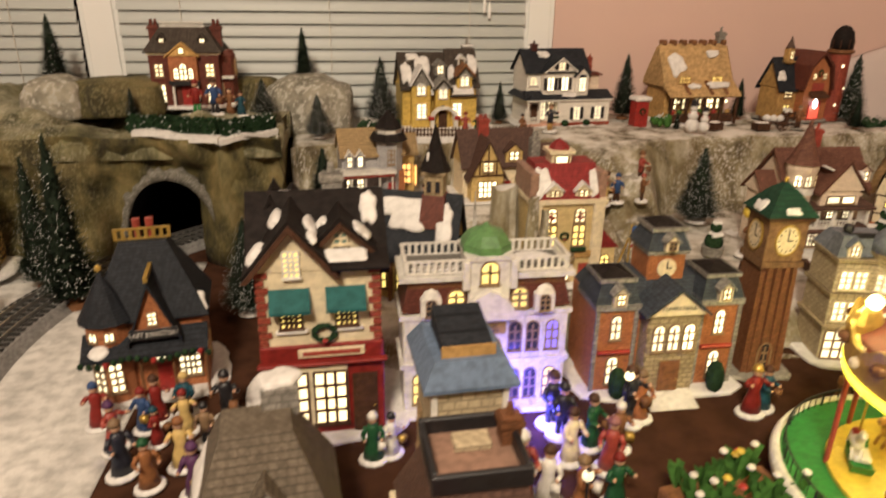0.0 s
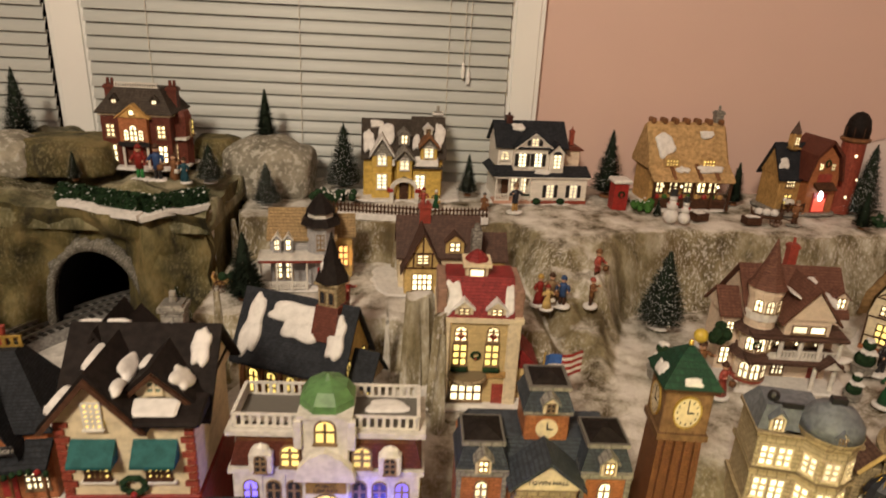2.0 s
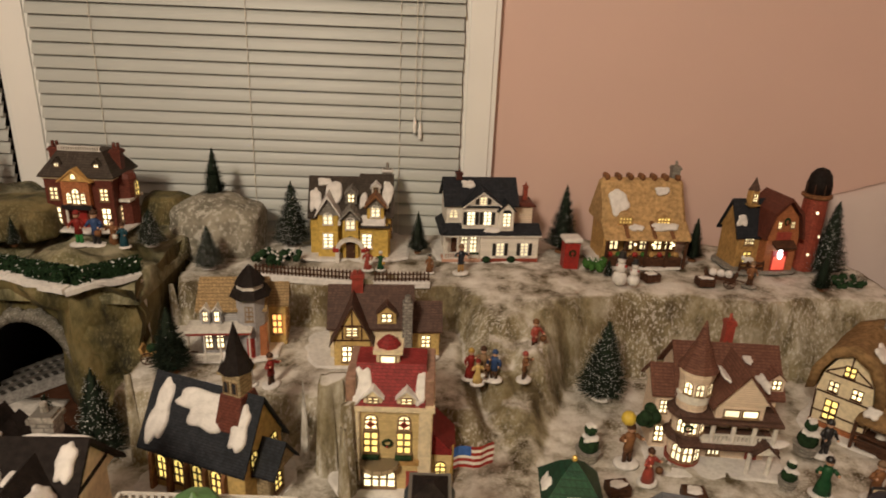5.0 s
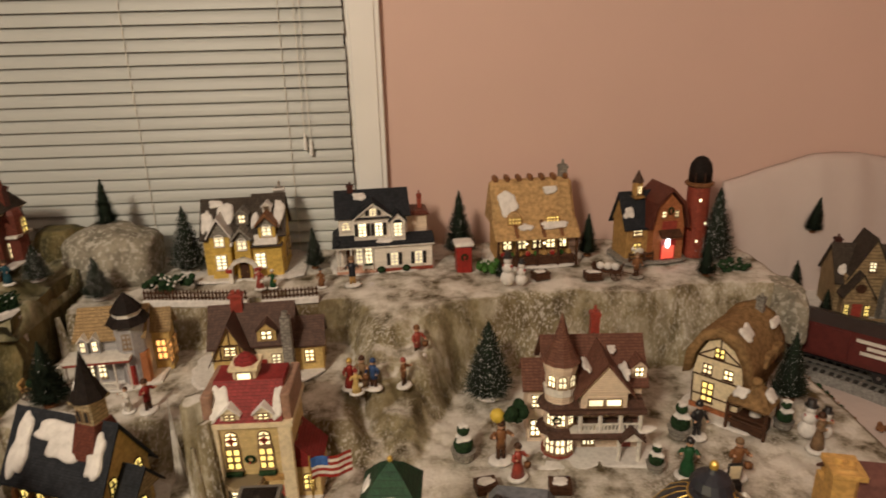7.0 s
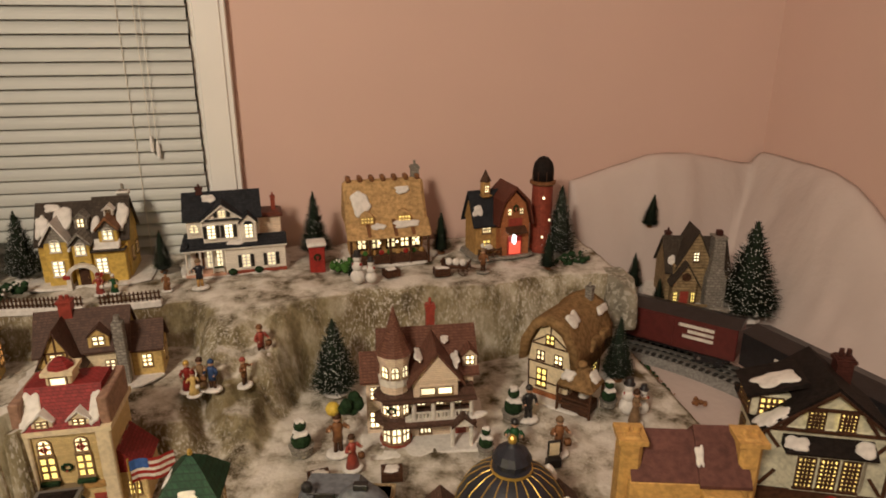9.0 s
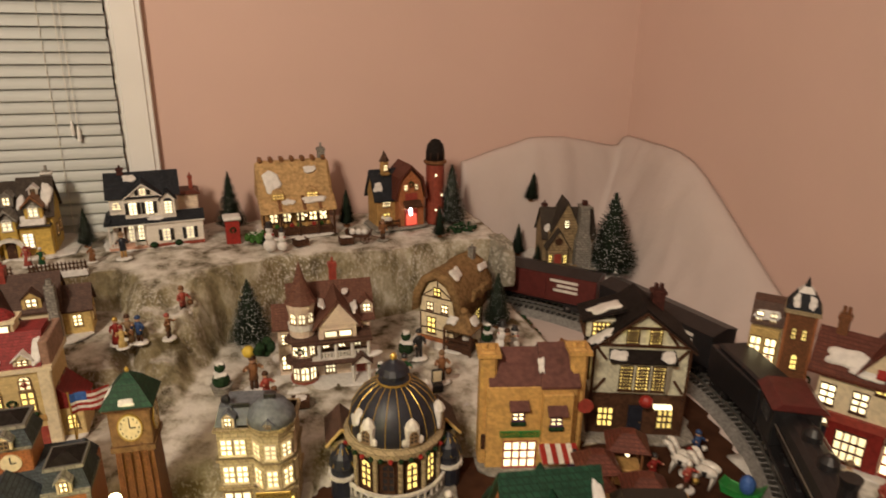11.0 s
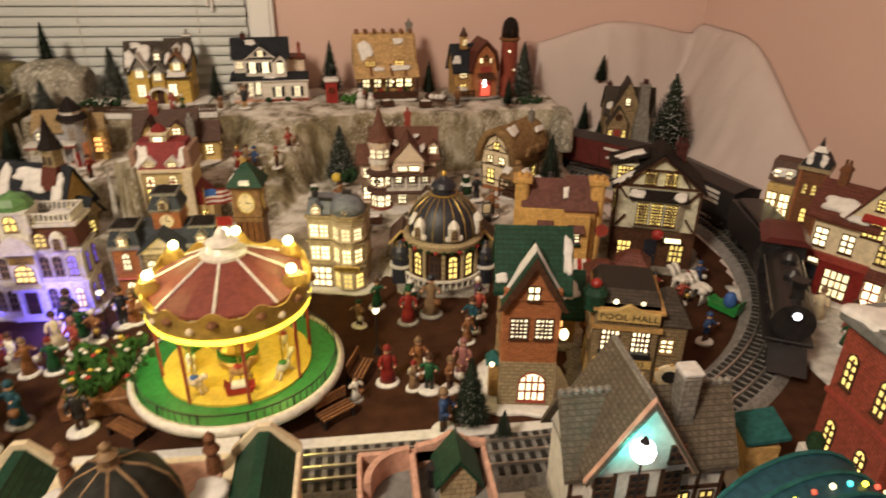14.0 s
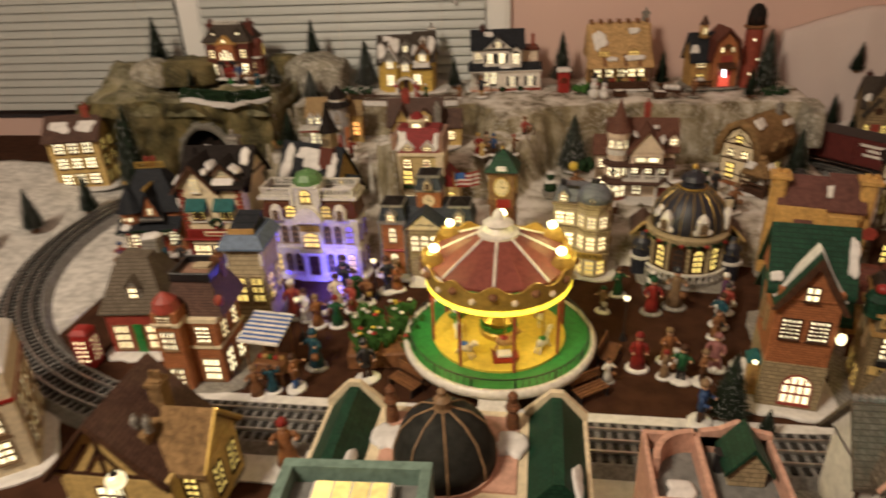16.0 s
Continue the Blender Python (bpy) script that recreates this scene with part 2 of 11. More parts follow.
THATCH = surf("golden_thatch", (0.52, 0.34, 0.16), 0.8, 0.35, 50, 0.9)
THATCHB = surf("brown_thatch", (0.26, 0.16, 0.075), 0.8, 0.4, 50, 0.9)
ROOFGR = surf("flat_grey_roof", (0.18, 0.178, 0.17), 0.7, 0.25, 40, 0.4)
RED = surf("red_paint", (0.3, 0.022, 0.018), 0.4, 0.2)
DKRED = surf("brick_red_paint", (0.3, 0.05, 0.035), 0.45, 0.25)
TEAL = surf("teal_canvas", (0.022, 0.1, 0.1), 0.6, 0.25)
BLUE = surf("blue_paint", (0.05, 0.12, 0.36), 0.5, 0.25)
BLUEG = surf("dusty_blue_roof", (0.13, 0.18, 0.27), 0.5, 0.25)
GREYD = surf("grey_lead_roof", (0.15, 0.165, 0.19), 0.5, 0.3)
NAVYT = surf("navy_teal_canvas", (0.015, 0.06, 0.085), 0.5, 0.3)
NAVY = surf("navy_dome_lead", (0.015, 0.017, 0.028), 0.45, 0.35)
GOLD = surf("gold_paint", (0.5, 0.33, 0.08), 0.35, 0.2, 60, 0.15, 0.5)
GREEN = surf("green_paint", (0.02, 0.2, 0.04), 0.45, 0.25)
YELLOW = surf("yellow_plastic_floor", (0.62, 0.45, 0.06), 0.45, 0.15)
CANOPY = surf("dusty_red_canopy", (0.19, 0.052, 0.04), 0.5, 0.2)
STONEP = surf("pale_pink_stone", (0.55, 0.32, 0.24), 0.55, 0.2)
SEAG = surf("sea_green_paint", (0.16, 0.24, 0.2), 0.5, 0.25)
FLESH = surf("painted_tan_detail", (0.5, 0.3, 0.2), 0.5, 0.15)
NEEDLE = surf("bottlebrush_needles", (0.021, 0.032, 0.021), 0.8, 0.4, 40)
FROST = surf("frosted_needle_tips", (0.68, 0.7, 0.68), 0.8, 0.2, 40)
DGREEN = surf("dull_green_paint", (0.016, 0.075, 0.03), 0.5, 0.3)
DBLUE = surf("dull_blue_paint", (0.03, 0.06, 0.15), 0.5, 0.3)
DRED = surf("dull_red_paint", (0.2, 0.02, 0.016), 0.5, 0.3)
TANR = surf("weathered_tan_roof", (0.36, 0.25, 0.13), 0.65, 0.3, 60, 0.5, brick=(0.006, 0.0035))
HEDGE = surf("hedge_green", (0.02, 0.045, 0.02), 0.8, 0.5, 60, 0.9)
LEAF = surf("plant_green", (0.05, 0.13, 0.03), 0.7, 0.4, 60)
PINKF = surf("pink_paint", (0.6, 0.25, 0.28), 0.5, 0.2)
PURPLE = surf("plum_paint", (0.09, 0.035, 0.09), 0.5, 0.2)
LIT = lit("warm_lit_glass", (1.0, 0.78, 0.4), 2.4)
LITY = lit("yellow_lit_glass", (1.0, 0.71, 0.18), 1.6)
LITW = lit("white_lit_glass", (1.0, 0.84, 0.5), 2.5)
LITO = lit("orange_lit_glass", (1.0, 0.45, 0.12), 1.8)
LITR = lit("red_glow", (1.0, 0.05, 0.04), 1.1)
LITB = lit("violet_led", (0.12, 0.09, 1.0), 2.5)
LITT = lit("teal_led", (0.02, 0.85, 0.8), 2.2)
BULB = lit("bright_bulb", (1.0, 0.9, 0.45), 9.0)
RINGL = lit("yellow_led_ring", (1.0, 0.78, 0.05), 5.0)
COOLW = lit("cool_white_bulb", (0.9, 0.95, 1.0), 5.0)
POSTW = surf("pale_tan_stone", (0.54, 0.44, 0.29), 0.6, 0.25, 70, 0.5, brick=(0.009, 0.005))
SASH = surf("brown_window_sash", (0.24, 0.16, 0.09), 0.5, 0.25)
TSLATE = surf("blue_grey_slate", (0.06, 0.07, 0.085), 0.6, 0.35, 60, 0.4, brick=(0.006, 0.003))
VROOF = surf("brown_red_shingle", (0.17, 0.078, 0.056), 0.6, 0.3, 60, 0.4, brick=(0.006, 0.0035))
TOWERB = surf("brown_stucco", (0.2, 0.115, 0.06), 0.6, 0.35, 60, 0.4)
MBRICK = surf("brown_red_brick", (0.15, 0.042, 0.028), 0.5, 0.35, 70, 0.4, brick=(0.007, 0.003))
DUSKROOF = surf("dusky_brown_roof", (0.07, 0.056, 0.046), 0.65, 0.4, 60, 0.5, brick=(0.006, 0.0035))
PLUMR = surf("plum_brown_roof", (0.12, 0.05, 0.042), 0.55, 0.3, 45, 0.35)
TSTONE = surf("weathered_brown_stone", (0.27, 0.2, 0.115), 0.6, 0.35, 70, 0.5, brick=(0.009, 0.005))
YELLOWP = surf("golden_yellow_plaster", (0.58, 0.4, 0.1), 0.5, 0.25, 60)
BRONZE = surf("dull_bronze_rib", (0.24, 0.15, 0.08), 0.5, 0.3)
DOMEB = surf("matt_black_dome", (0.022, 0.022, 0.019), 0.62, 0.4, 40, 0.3)
DTAN = surf("dull_tan_paint", (0.22, 0.14, 0.08), 0.5, 0.35)
DORANGE = surf("dull_rust_paint", (0.24, 0.1, 0.04), 0.5, 0.35)
DPINK = surf("dull_rose_paint", (0.28, 0.12, 0.12), 0.5, 0.3)
DIMGL = surf("dark_window_glass", (0.03, 0.03, 0.035), 0.15, 0.2)

# ---- mesh helpers ----


def bx(bm, x0, x1, y0, y1, z0, z1, m=0):
    v = [bm.verts.new((x, y, z)) for z in (z0, z1) for y in (y0, y1) for x in (x0, x1)]
    for q in ((0, 2, 3, 1), (4, 5, 7, 6), (0, 1, 5, 4), (2, 6, 7, 3), (0, 4, 6, 2), (1, 3, 7, 5)):
        bm.faces.new([v[i] for i in q]).material_index = m
    return bm


def prism(bm, pts, axis, a0, a1, m=0):
    """A 2D outline drawn out along an axis. axis y: pts are (x, z); axis x: (y, z); axis z: (x, y)."""
    def at(p, a):
        return (p[0], a, p[1]) if axis == "y" else (a, p[0], p[1]) if axis == "x" else (p[0], p[1], a)
    u, w = [bm.verts.new(at(p, a0)) for p in pts], [bm.verts.new(at(p, a1)) for p in pts]
    n = len(pts)
    bm.faces.new(u[::-1]).material_index = m
    bm.faces.new(w).material_index = m
    for i in range(n):
        bm.faces.new((u[i], u[(i + 1) % n], w[(i + 1) % n], w[i])).material_index = m
    return bm


def frus(bm, cx, cy, z0, z1, w0, d0, w1, d1, m=0):
    v = [bm.verts.new((cx + sx * w / 2, cy + sy * d / 2, z)) for z, w, d in ((z0, w0, d0), (z1, w1, d1)) for sy in (-1, 1) for sx in (-1, 1)]
    for q in ((0, 2, 3, 1), (4, 5, 7, 6), (0, 1, 5, 4), (2, 6, 7, 3), (0, 4, 6, 2), (1, 3, 7, 5)):
        bm.faces.new([v[i] for i in q]).material_index = m
    return bm


def lathe(bm, cx, cy, prof, n=16, m=0, sx=1.0, sy=1.0, turn=0.0, ring=False):
    """prof: (radius, z) from the bottom up; ring: a closed hoop with no ends."""
    rings = []
    for r, z in prof:
        rings.append([bm.verts.new((cx + sx * max(r, 1e-5) * math.cos(turn + 2 * math.pi * i / n), cy + sy * max(r, 1e-5) * math.sin(turn + 2 * math.pi * i / n), z)) for i in range(n)])
    for a, b in zip(rings, rings[1:] + rings[:1] if ring else rings[1:]):
        for i in range(n):
            bm.faces.new((a[i], a[(i + 1) % n], b[(i + 1) % n], b[i])).material_index = m
    if ring:
        return bm
    bm.faces.new(rings[0][::-1]).material_index = m
    bm.faces.new(rings[-1]).material_index = m
    return bm


def ball(bm, cx, cy, cz, r, m=0, u=8, v=5, sx=1.0, sy=1.0, sz=1.0):
    prof = [(r * math.sin(math.pi * k / v), cz - r * sz * math.cos(math.pi * k / v)) for k in range(v + 1)]
    return lathe(bm, cx, cy, prof, u, m, sx, sy)


def tube(bm, a, b, r, n=6, m=0, r2=None):
    a, b = Vector(a), Vector(b)
    q = (b - a).to_track_quat("Z", "Y").to_matrix()
    ra = [bm.verts.new(a + q @ Vector((r * math.cos(2 * math.pi * i / n), r * math.sin(2 * math.pi * i / n), 0))) for i in range(n)]
    r2 = r if r2 is None else r2
    rb = [bm.verts.new(b + q @ Vector((r2 * math.cos(2 * math.pi * i / n), r2 * math.sin(2 * math.pi * i / n), 0))) for i in range(n)]
    for i in range(n):
        bm.faces.new((ra[i], ra[(i + 1) % n], rb[(i + 1) % n], rb[i])).material_index = m
    bm.faces.new(ra[::-1]).material_index = m
    bm.faces.new(rb).material_index = m
    return bm


def mesh(name, bm, mats, smooth=False):
    bmesh.ops.recalc_face_normals(bm, faces=bm.faces)
    me = bpy.data.meshes.new(name)
    bm.to_mesh(me)
    bm.free()
    for m in mats if isinstance(mats, (list, tuple)) else [mats]:
        me.materials.append(m)
    if smooth:
        me.polygons.foreach_set("use_smooth", [True] * len(me.polygons))
    return me


def part(name, bm, mats, parent, label="", m=None, smooth=False):
    ob = new(name, mesh(name, bm, mats, smooth) if isinstance(bm, bmesh.types.BMesh) else bm)
    ob.parent = parent
    if m is not None:
        ob.matrix_basis = m
    return tagged(ob, label)


def B():
    return bmesh.new()


def bev(bm, w=0.0012):
    bmesh.ops.bevel(bm, geom=list(bm.edges), offset=w, segments=1, affect="EDGES")
    return bm


def solid(name, label, cat, bm, mats, x, y, z, rz=0, kind="", group="", smooth=False):
    ob = new(name, mesh(name, bm, mats, smooth))
    ob.matrix_world = pose(x, y, z, 0, 0, rz)
    return tagged(ob, label, cat, group, kind)


def thing(name, label, cat, x, y, z, rz=0, group="", s=(1, 1, 1)):
    e = new(name)
    e.empty_display_size = 0.02
    e.matrix_world = pose(x, y, z, 0, 0, rz) @ Matrix.Diagonal((*s, 1))
    return tagged(e, label, cat, group)


# ---- pieces of the little buildings (front looks to -y) ----
TURNS = {"f": 0, "r": 90, "b": 180, "l": -90}
WINS = {}


def win(parent, x, z, w, h, face="f", off=0.0, y=0.0, glass=None, frame=None, cols=2, rows=3, arch=False, sill=True, rz=None):
    """A lit window: frame and glazing bars over a pane. x along the face, z of its foot, off: distance of the face from the middle."""
    glass, frame = glass or LIT, frame or SASH
    key = (round(w, 4), round(h, 4), cols, rows, arch, sill, glass.name, frame.name)
    if key not in WINS:
        t, d = min(0.0016, w * 0.12), 0.0016
        bm = B()
        def outline(k):
            a = w / 2 + k
            if not arch:
                return [(-a, -k), (a, -k), (a, h + k), (-a, h + k)]
            top = [(a * math.cos(math.radians(c)), h - w / 2 + a * math.sin(math.radians(c))) for c in range(0, 181, 30)]
            return [(-a, -k), (a, -k), *top]
        o, i = outline(t), outline(0)
        n = len(o)
        vo = [[bm.verts.new((p[0], yy, p[1])) for p in o] for yy in (0, -d)]
        vi = [[bm.verts.new((p[0], yy, p[1])) for p in i] for yy in (0, -d)]
        for k in range(n):
            j = (k + 1) % n
            bm.faces.new((vo[1][k], vo[1][j], vi[1][j], vi[1][k]))
            bm.faces.new((vo[0][k], vo[0][j], vo[1][j], vo[1][k]))
            bm.faces.new((vi[1][k], vi[1][j], vi[0][j], vi[0][k]))
        bw = min(0.0012, w * 0.1)
        for c in range(1, cols):
            u = -w / 2 + w * c / cols
            bx(bm, u - bw, u + bw, -d * 0.7, 0, 0, h * (0.97 if not arch else 0.9))
        for r in range(1, rows):
            u = h * r / rows
            bx(bm, -w / 2, w / 2, -d * 0.7, 0, u - bw, u + bw)
        if not arch:
            bm.free()
            bm = B()
            xs, zs = [-w / 2 - t, -w / 2], [-t, 0.0]
            for c in range(1, cols):
                xs += [-w / 2 + w * c / cols - bw, -w / 2 + w * c / cols + bw]
            for r in range(1, rows):
                zs += [h * r / rows - bw, h * r / rows + bw]
            xs, zs = xs + [w / 2, w / 2 + t], zs + [h, h + t]
            nx, nz = len(xs), len(zs)
            fr = [[bm.verts.new((a, -d, c)) for c in zs] for a in xs]
            bk = [[bm.verts.new((a, 0, c)) for c in zs] for a in xs]
            solidc = lambda i, j: 0 <= i < nx - 1 and 0 <= j < nz - 1 and (i % 2 == 0 or j % 2 == 0)
            for i in range(nx - 1):
                for j in range(nz - 1):
                    if not solidc(i, j):
                        continue
                    bm.faces.new((fr[i][j], fr[i + 1][j], fr[i + 1][j + 1], fr[i][j + 1]))
                    for di, dj, p, q in ((-1, 0, (i, j), (i, j + 1)), (1, 0, (i + 1, j + 1), (i + 1, j)), (0, -1, (i + 1, j), (i, j)), (0, 1, (i, j + 1), (i + 1, j + 1))):
                        if not solidc(i + di, j + dj):
                            bm.faces.new((fr[p[0]][p[1]], fr[q[0]][q[1]], bk[q[0]][q[1]], bk[p[0]][p[1]]))
            bmesh.ops.delete(bm, geom=[v for v in bm.verts if not v.link_faces], context="VERTS")
        sb = bx(B(), -w / 2 - t * 1.6, w / 2 + t * 1.6, -d * 1.7, 0, -t * 1.9, -t * 0.7) if sill else None
        pb = B()
        prism(pb, [(p[0], p[1]) for p in outline(-0.0001)], "y", -0.0005, 0.0)
        WINS[key] = (mesh("window", bm, frame), mesh("pane", pb, glass), mesh("sill", sb, frame) if sill else None)
    fm, pm, sm = WINS[key]
    a = TURNS[face] if rz is None else rz
    c, s = math.cos(radians(a)), math.sin(radians(a))
    lx, ly = x, -off
    ob = part("window", fm, None, parent, "", pose(c * lx - s * ly, s * lx + c * ly + y, z, 0, 0, a))
    part("pane", pm, None, ob)
    if sm:
        part("sill", sm, None, ob)
    return ob


def row(parent, xs, z, w, h, **k):
    for x in xs:
        win(parent, x, z, w, h, **k)


def door(parent, x, z, w, h, off, mat=None, face="f", label=""):
    a = TURNS[face]
    bm = B()
    bx(bm, -w / 2, w / 2, -0.0016, 0, 0, h)
    for k in (0.1, 0.55):
        bx(bm, -w * 0.32, w * 0.32, -0.0023, -0.0014, h * k, h * (k + 0.36))
    c, s = math.cos(radians(a)), math.sin(radians(a))
    d = part("door", bm, mat or RED, parent, label, pose(c * x + s * off, s * x - c * off, z, 0, 0, a))
    k = B()
    ball(k, w * 0.36, -0.0028, h * 0.45, 0.0008, 0, 6, 4)
    part("door_knob", k, GOLD, d)
    return d


def walls(parent, w, d, z0, z1, mat, x=0.0, y=0.0, name="wall"):
    return part(name, bev(bx(B(), x - w / 2, x + w / 2, y - d / 2, y + d / 2, z0, z1)), mat, parent)


def gable(parent, w, d, z, h, mat, axis="x", x=0.0, y=0.0, over=0.004, thick=0.0035, wall=None, name="roof"):
    """A pitched roof; its ridge runs along axis. w across x, d across y; wall: fills the gable ends."""
    span, run = (d, w) if axis == "x" else (w, d)
    cx, ca = (y, x) if axis == "x" else (x, y)
    a, sl = span / 2, h / (span / 2)
    lo = z - over * sl
    out = [(cx - a - over, lo), (cx, z + h), (cx + a + over, lo), (cx + a + over, lo + thick), (cx, z + h + thick * 1.3), (cx - a - over, lo + thick)]
    ob = part(name, prism(B(), out, axis, ca - run / 2 - over, ca + run / 2 + over), mat, parent)
    if wall:
        part("gable_wall", prism(B(), [(cx - a, z - 0.001), (cx + a, z - 0.001), (cx, z + h)], axis, ca - run / 2, ca + run / 2), wall, parent)
    return ob


def hip(parent, w, d, z, h, mat, tw, td, x=0.0, y=0.0, over=0.004, name="roof"):
    bm = frus(B(), x, y, z, z + h, w + 2 * over, d + 2 * over, tw, td)
    bx(bm, x - w / 2 - over, x + w / 2 + over, y - d / 2 - over, y + d / 2 + over, z - 0.002, z)
    return part(name, bm, mat, parent)


def cone(parent, r, z, h, mat, x=0.0, y=0.0, n=12, name="spire", flare=0.0):
    prof = [(r, z), (r * (0.55 - flare), z + h * 0.45), (0.0005, z + h)]
    return part(name, lathe(B(), x, y, prof, n), mat, parent)


def trim(parent, w, d, z, h, mat, x=0.0, y=0.0, over=0.002, name="cornice"):
    return part(name, bx(B(), x - w / 2 - over, x + w / 2 + over, y - d / 2 - over, y + d / 2 + over, z, z + h), mat, parent)


def chimney(parent, x, y, z, w, h, mat, pots=1):
    bm = B()
    bx(bm, x - w / 2, x + w / 2, y - w / 2, y + w / 2, z, z + h)
    bx(bm, x - w * 0.62, x + w * 0.62, y - w * 0.62, y + w * 0.62, z + h * 0.86, z + h * 0.95)
    ch = part("chimney", bm, mat, parent)
    for k in range(pots):
        px = x + (k - (pots - 1) / 2) * w * 0.45
        part("chimney_pot", lathe(B(), px, y, [(w * 0.2, z + h), (w * 0.16, z + h * 1.2)], 8), mat, ch)
    return ch


SEEDS = iter(range(1, 100000))


def snow(parent, x, y, z, rx, ry, slope=0.0, axis="x", turn=0.0, t=0.0022, mat=None, name="snow_patch"):
    """A puffy uneven patch of painted snow on a slope. slope: degrees; axis: about which the roof tips."""
    rnd = random.Random(next(SEEDS))
    n, bm, rings = 36, B(), []
    waves = [(k, 0.34 * rnd.random() / k ** 0.75, rnd.random() * 6.3) for k in (2, 3, 4, 5, 7)]
    wob = []
    for i in range(n):
        a = 2 * math.pi * i / n
        sq = (abs(math.cos(a)) ** 4 + abs(math.sin(a)) ** 4) ** -0.25
        wob.append(max(0.35, sq * 0.98 + sum(q * math.cos(k * a + f) for k, q, f in waves)))
    t *= 0.75
    for k, hh in ((1.0, -0.6), (0.975, 0.5), (0.8, 0.85), (0.4, 1.0)):
        rings.append([bm.verts.new((k * wob[i] * rx * math.cos(2 * math.pi * i / n), k * wob[i] * ry * math.sin(2 * math.pi * i / n), hh * t)) for i in range(n)])
    for a, b in zip(rings, rings[1:]):
        for i in range(n):
            bm.faces.new((a[i], a[(i + 1) % n], b[(i + 1) % n], b[i]))
    bm.faces.new(rings[-1])
    m = pose(x, y, z, slope if axis == "x" else 0, slope if axis == "y" else 0, 0) @ pose(0, 0, 0, 0, 0, turn)
    return part(name, bm, mat or SNOW, parent, "", m, True)


def base(parent, w, d, mat=None, x=0.0, y=0.0, h=0.004, name="snowy_base"):
    rnd = random.Random(next(SEEDS))
    n, bm = 28, B()
    pr = []
    for i in range(n):
        a = 2 * math.pi * i / n
        c, s = math.cos(a), math.sin(a)
        k = (abs(c) ** 5 + abs(s) ** 5) ** (-1 / 5) * (0.96 + 0.09 * rnd.random())
        pr.append((x + c * k * w / 2, y + s * k * d / 2))
    lo = [bm.verts.new((p[0], p[1], 0)) for p in pr]
    mi = [bm.verts.new((p[0], p[1], h * 0.6)) for p in pr]
    hi = [bm.verts.new((x + (p[0] - x) * 0.96, y + (p[1] - y) * 0.96, h)) for p in pr]
    for a, b in ((lo, mi), (mi, hi)):
        for i in range(n):
            bm.faces.new((a[i], a[(i + 1) % n], b[(i + 1) % n], b[i]))
    bm.faces.new(hi)
    bm.faces.new(lo[::-1])
    return part(name, bm, mat or SNOW, parent)


def dormer(parent, x, y, z, w, h, wall, roof, glass=None, depth=0.016, rows=2, frame=None):
    bm = bx(B(), x - w / 2, x + w / 2, y, y + depth, z, z + h)
    d = part("dormer", bm, wall, parent)
    gable(d, w, depth, z + h, w * 0.5, roof, "y", x, y + depth / 2, 0.002, 0.002, wall)
    win(parent, x, z + h * 0.22, w * 0.5, h * 0.75, off=-y, glass=glass, rows=rows, sill=False, frame=frame)
    return d


def balusters(parent, x0, x1, y, z, h, mat, step=0.004, axis="x", name="balustrade"):
    bm = B()
    lo, hi = (x0, x1)
    def bar(a, b, z0, z1, t):
        if axis == "x":
            bx(bm, a, b, y - t, y + t, z0, z1)
        else:
            bx(bm, y - t, y + t, a, b, z0, z1)
    bar(lo, hi, z, z + h * 0.15, 0.001)
    bar(lo, hi, z + h * 0.85, z + h, 0.0014)
    u = lo
    while u < hi:
        bar(u, u + step * 0.45, z, z + h * 0.9, 0.0008)
        u += step
    return part(name, bm, mat, parent)


def beams(parent, segs, y, mat=None, t=0.0011, d=0.0009, name="timber_frame"):
    """Half-timber strips on a front at y: segments x0, z0, x1, z1."""
    bm = B()
    for x0, z0, x1, z1 in segs:
        n = Vector((-(z1 - z0), x1 - x0)).normalized() * t
        prism(bm, [(x0 + n[0], z0 + n[1]), (x0 - n[0], z0 - n[1]), (x1 - n[0], z1 - n[1]), (x1 + n[0], z1 + n[1])], "y", y - d, y + 0.0005)
    return part(name, bm, mat or TIMBER, parent)


def awning(parent, x, y, z, w, d, h, mat, stripe=None, name="awning"):
    n = 7 if stripe else 1
    for i in range(n):
        a, b = x - w / 2 + w * i / n, x - w / 2 + w * (i + 1) / n
        part("awning_stripe" if stripe else name, prism(B(), [(y, z), (y, z + h), (y - d, z + 0.0025), (y - d, z)], "x", a, b), stripe if stripe and i % 2 else mat, parent)


def wreath(parent, x, y, z, r, mat=None):
    bm = B()
    hoops = []
    for i in range(16):
        a = 2 * math.pi * i / 16
        k = r * (0.28 + 0.1 * (i % 2))
        hoops.append([bm.verts.new((x + (r + k * math.cos(q)) * math.cos(a), y + k * math.sin(q), z + (r + k * math.cos(q)) * math.sin(a))) for q in (0, 1.05, 2.1, 3.14, 4.19, 5.24)])
    for i in range(16):
        p, q = hoops[i], hoops[(i + 1) % 16]
        for k in range(6):
            bm.faces.new((p[k], p[(k + 1) % 6], q[(k + 1) % 6], q[k]))
    wr = part("wreath", bm, mat or HEDGE, parent)
    bw = B()
    ball(bw, x, y - r * 0.35, z - r * 0.9, r * 0.32, 0, 6, 4)
    part("bow", bw, RED, wr)
    return wr


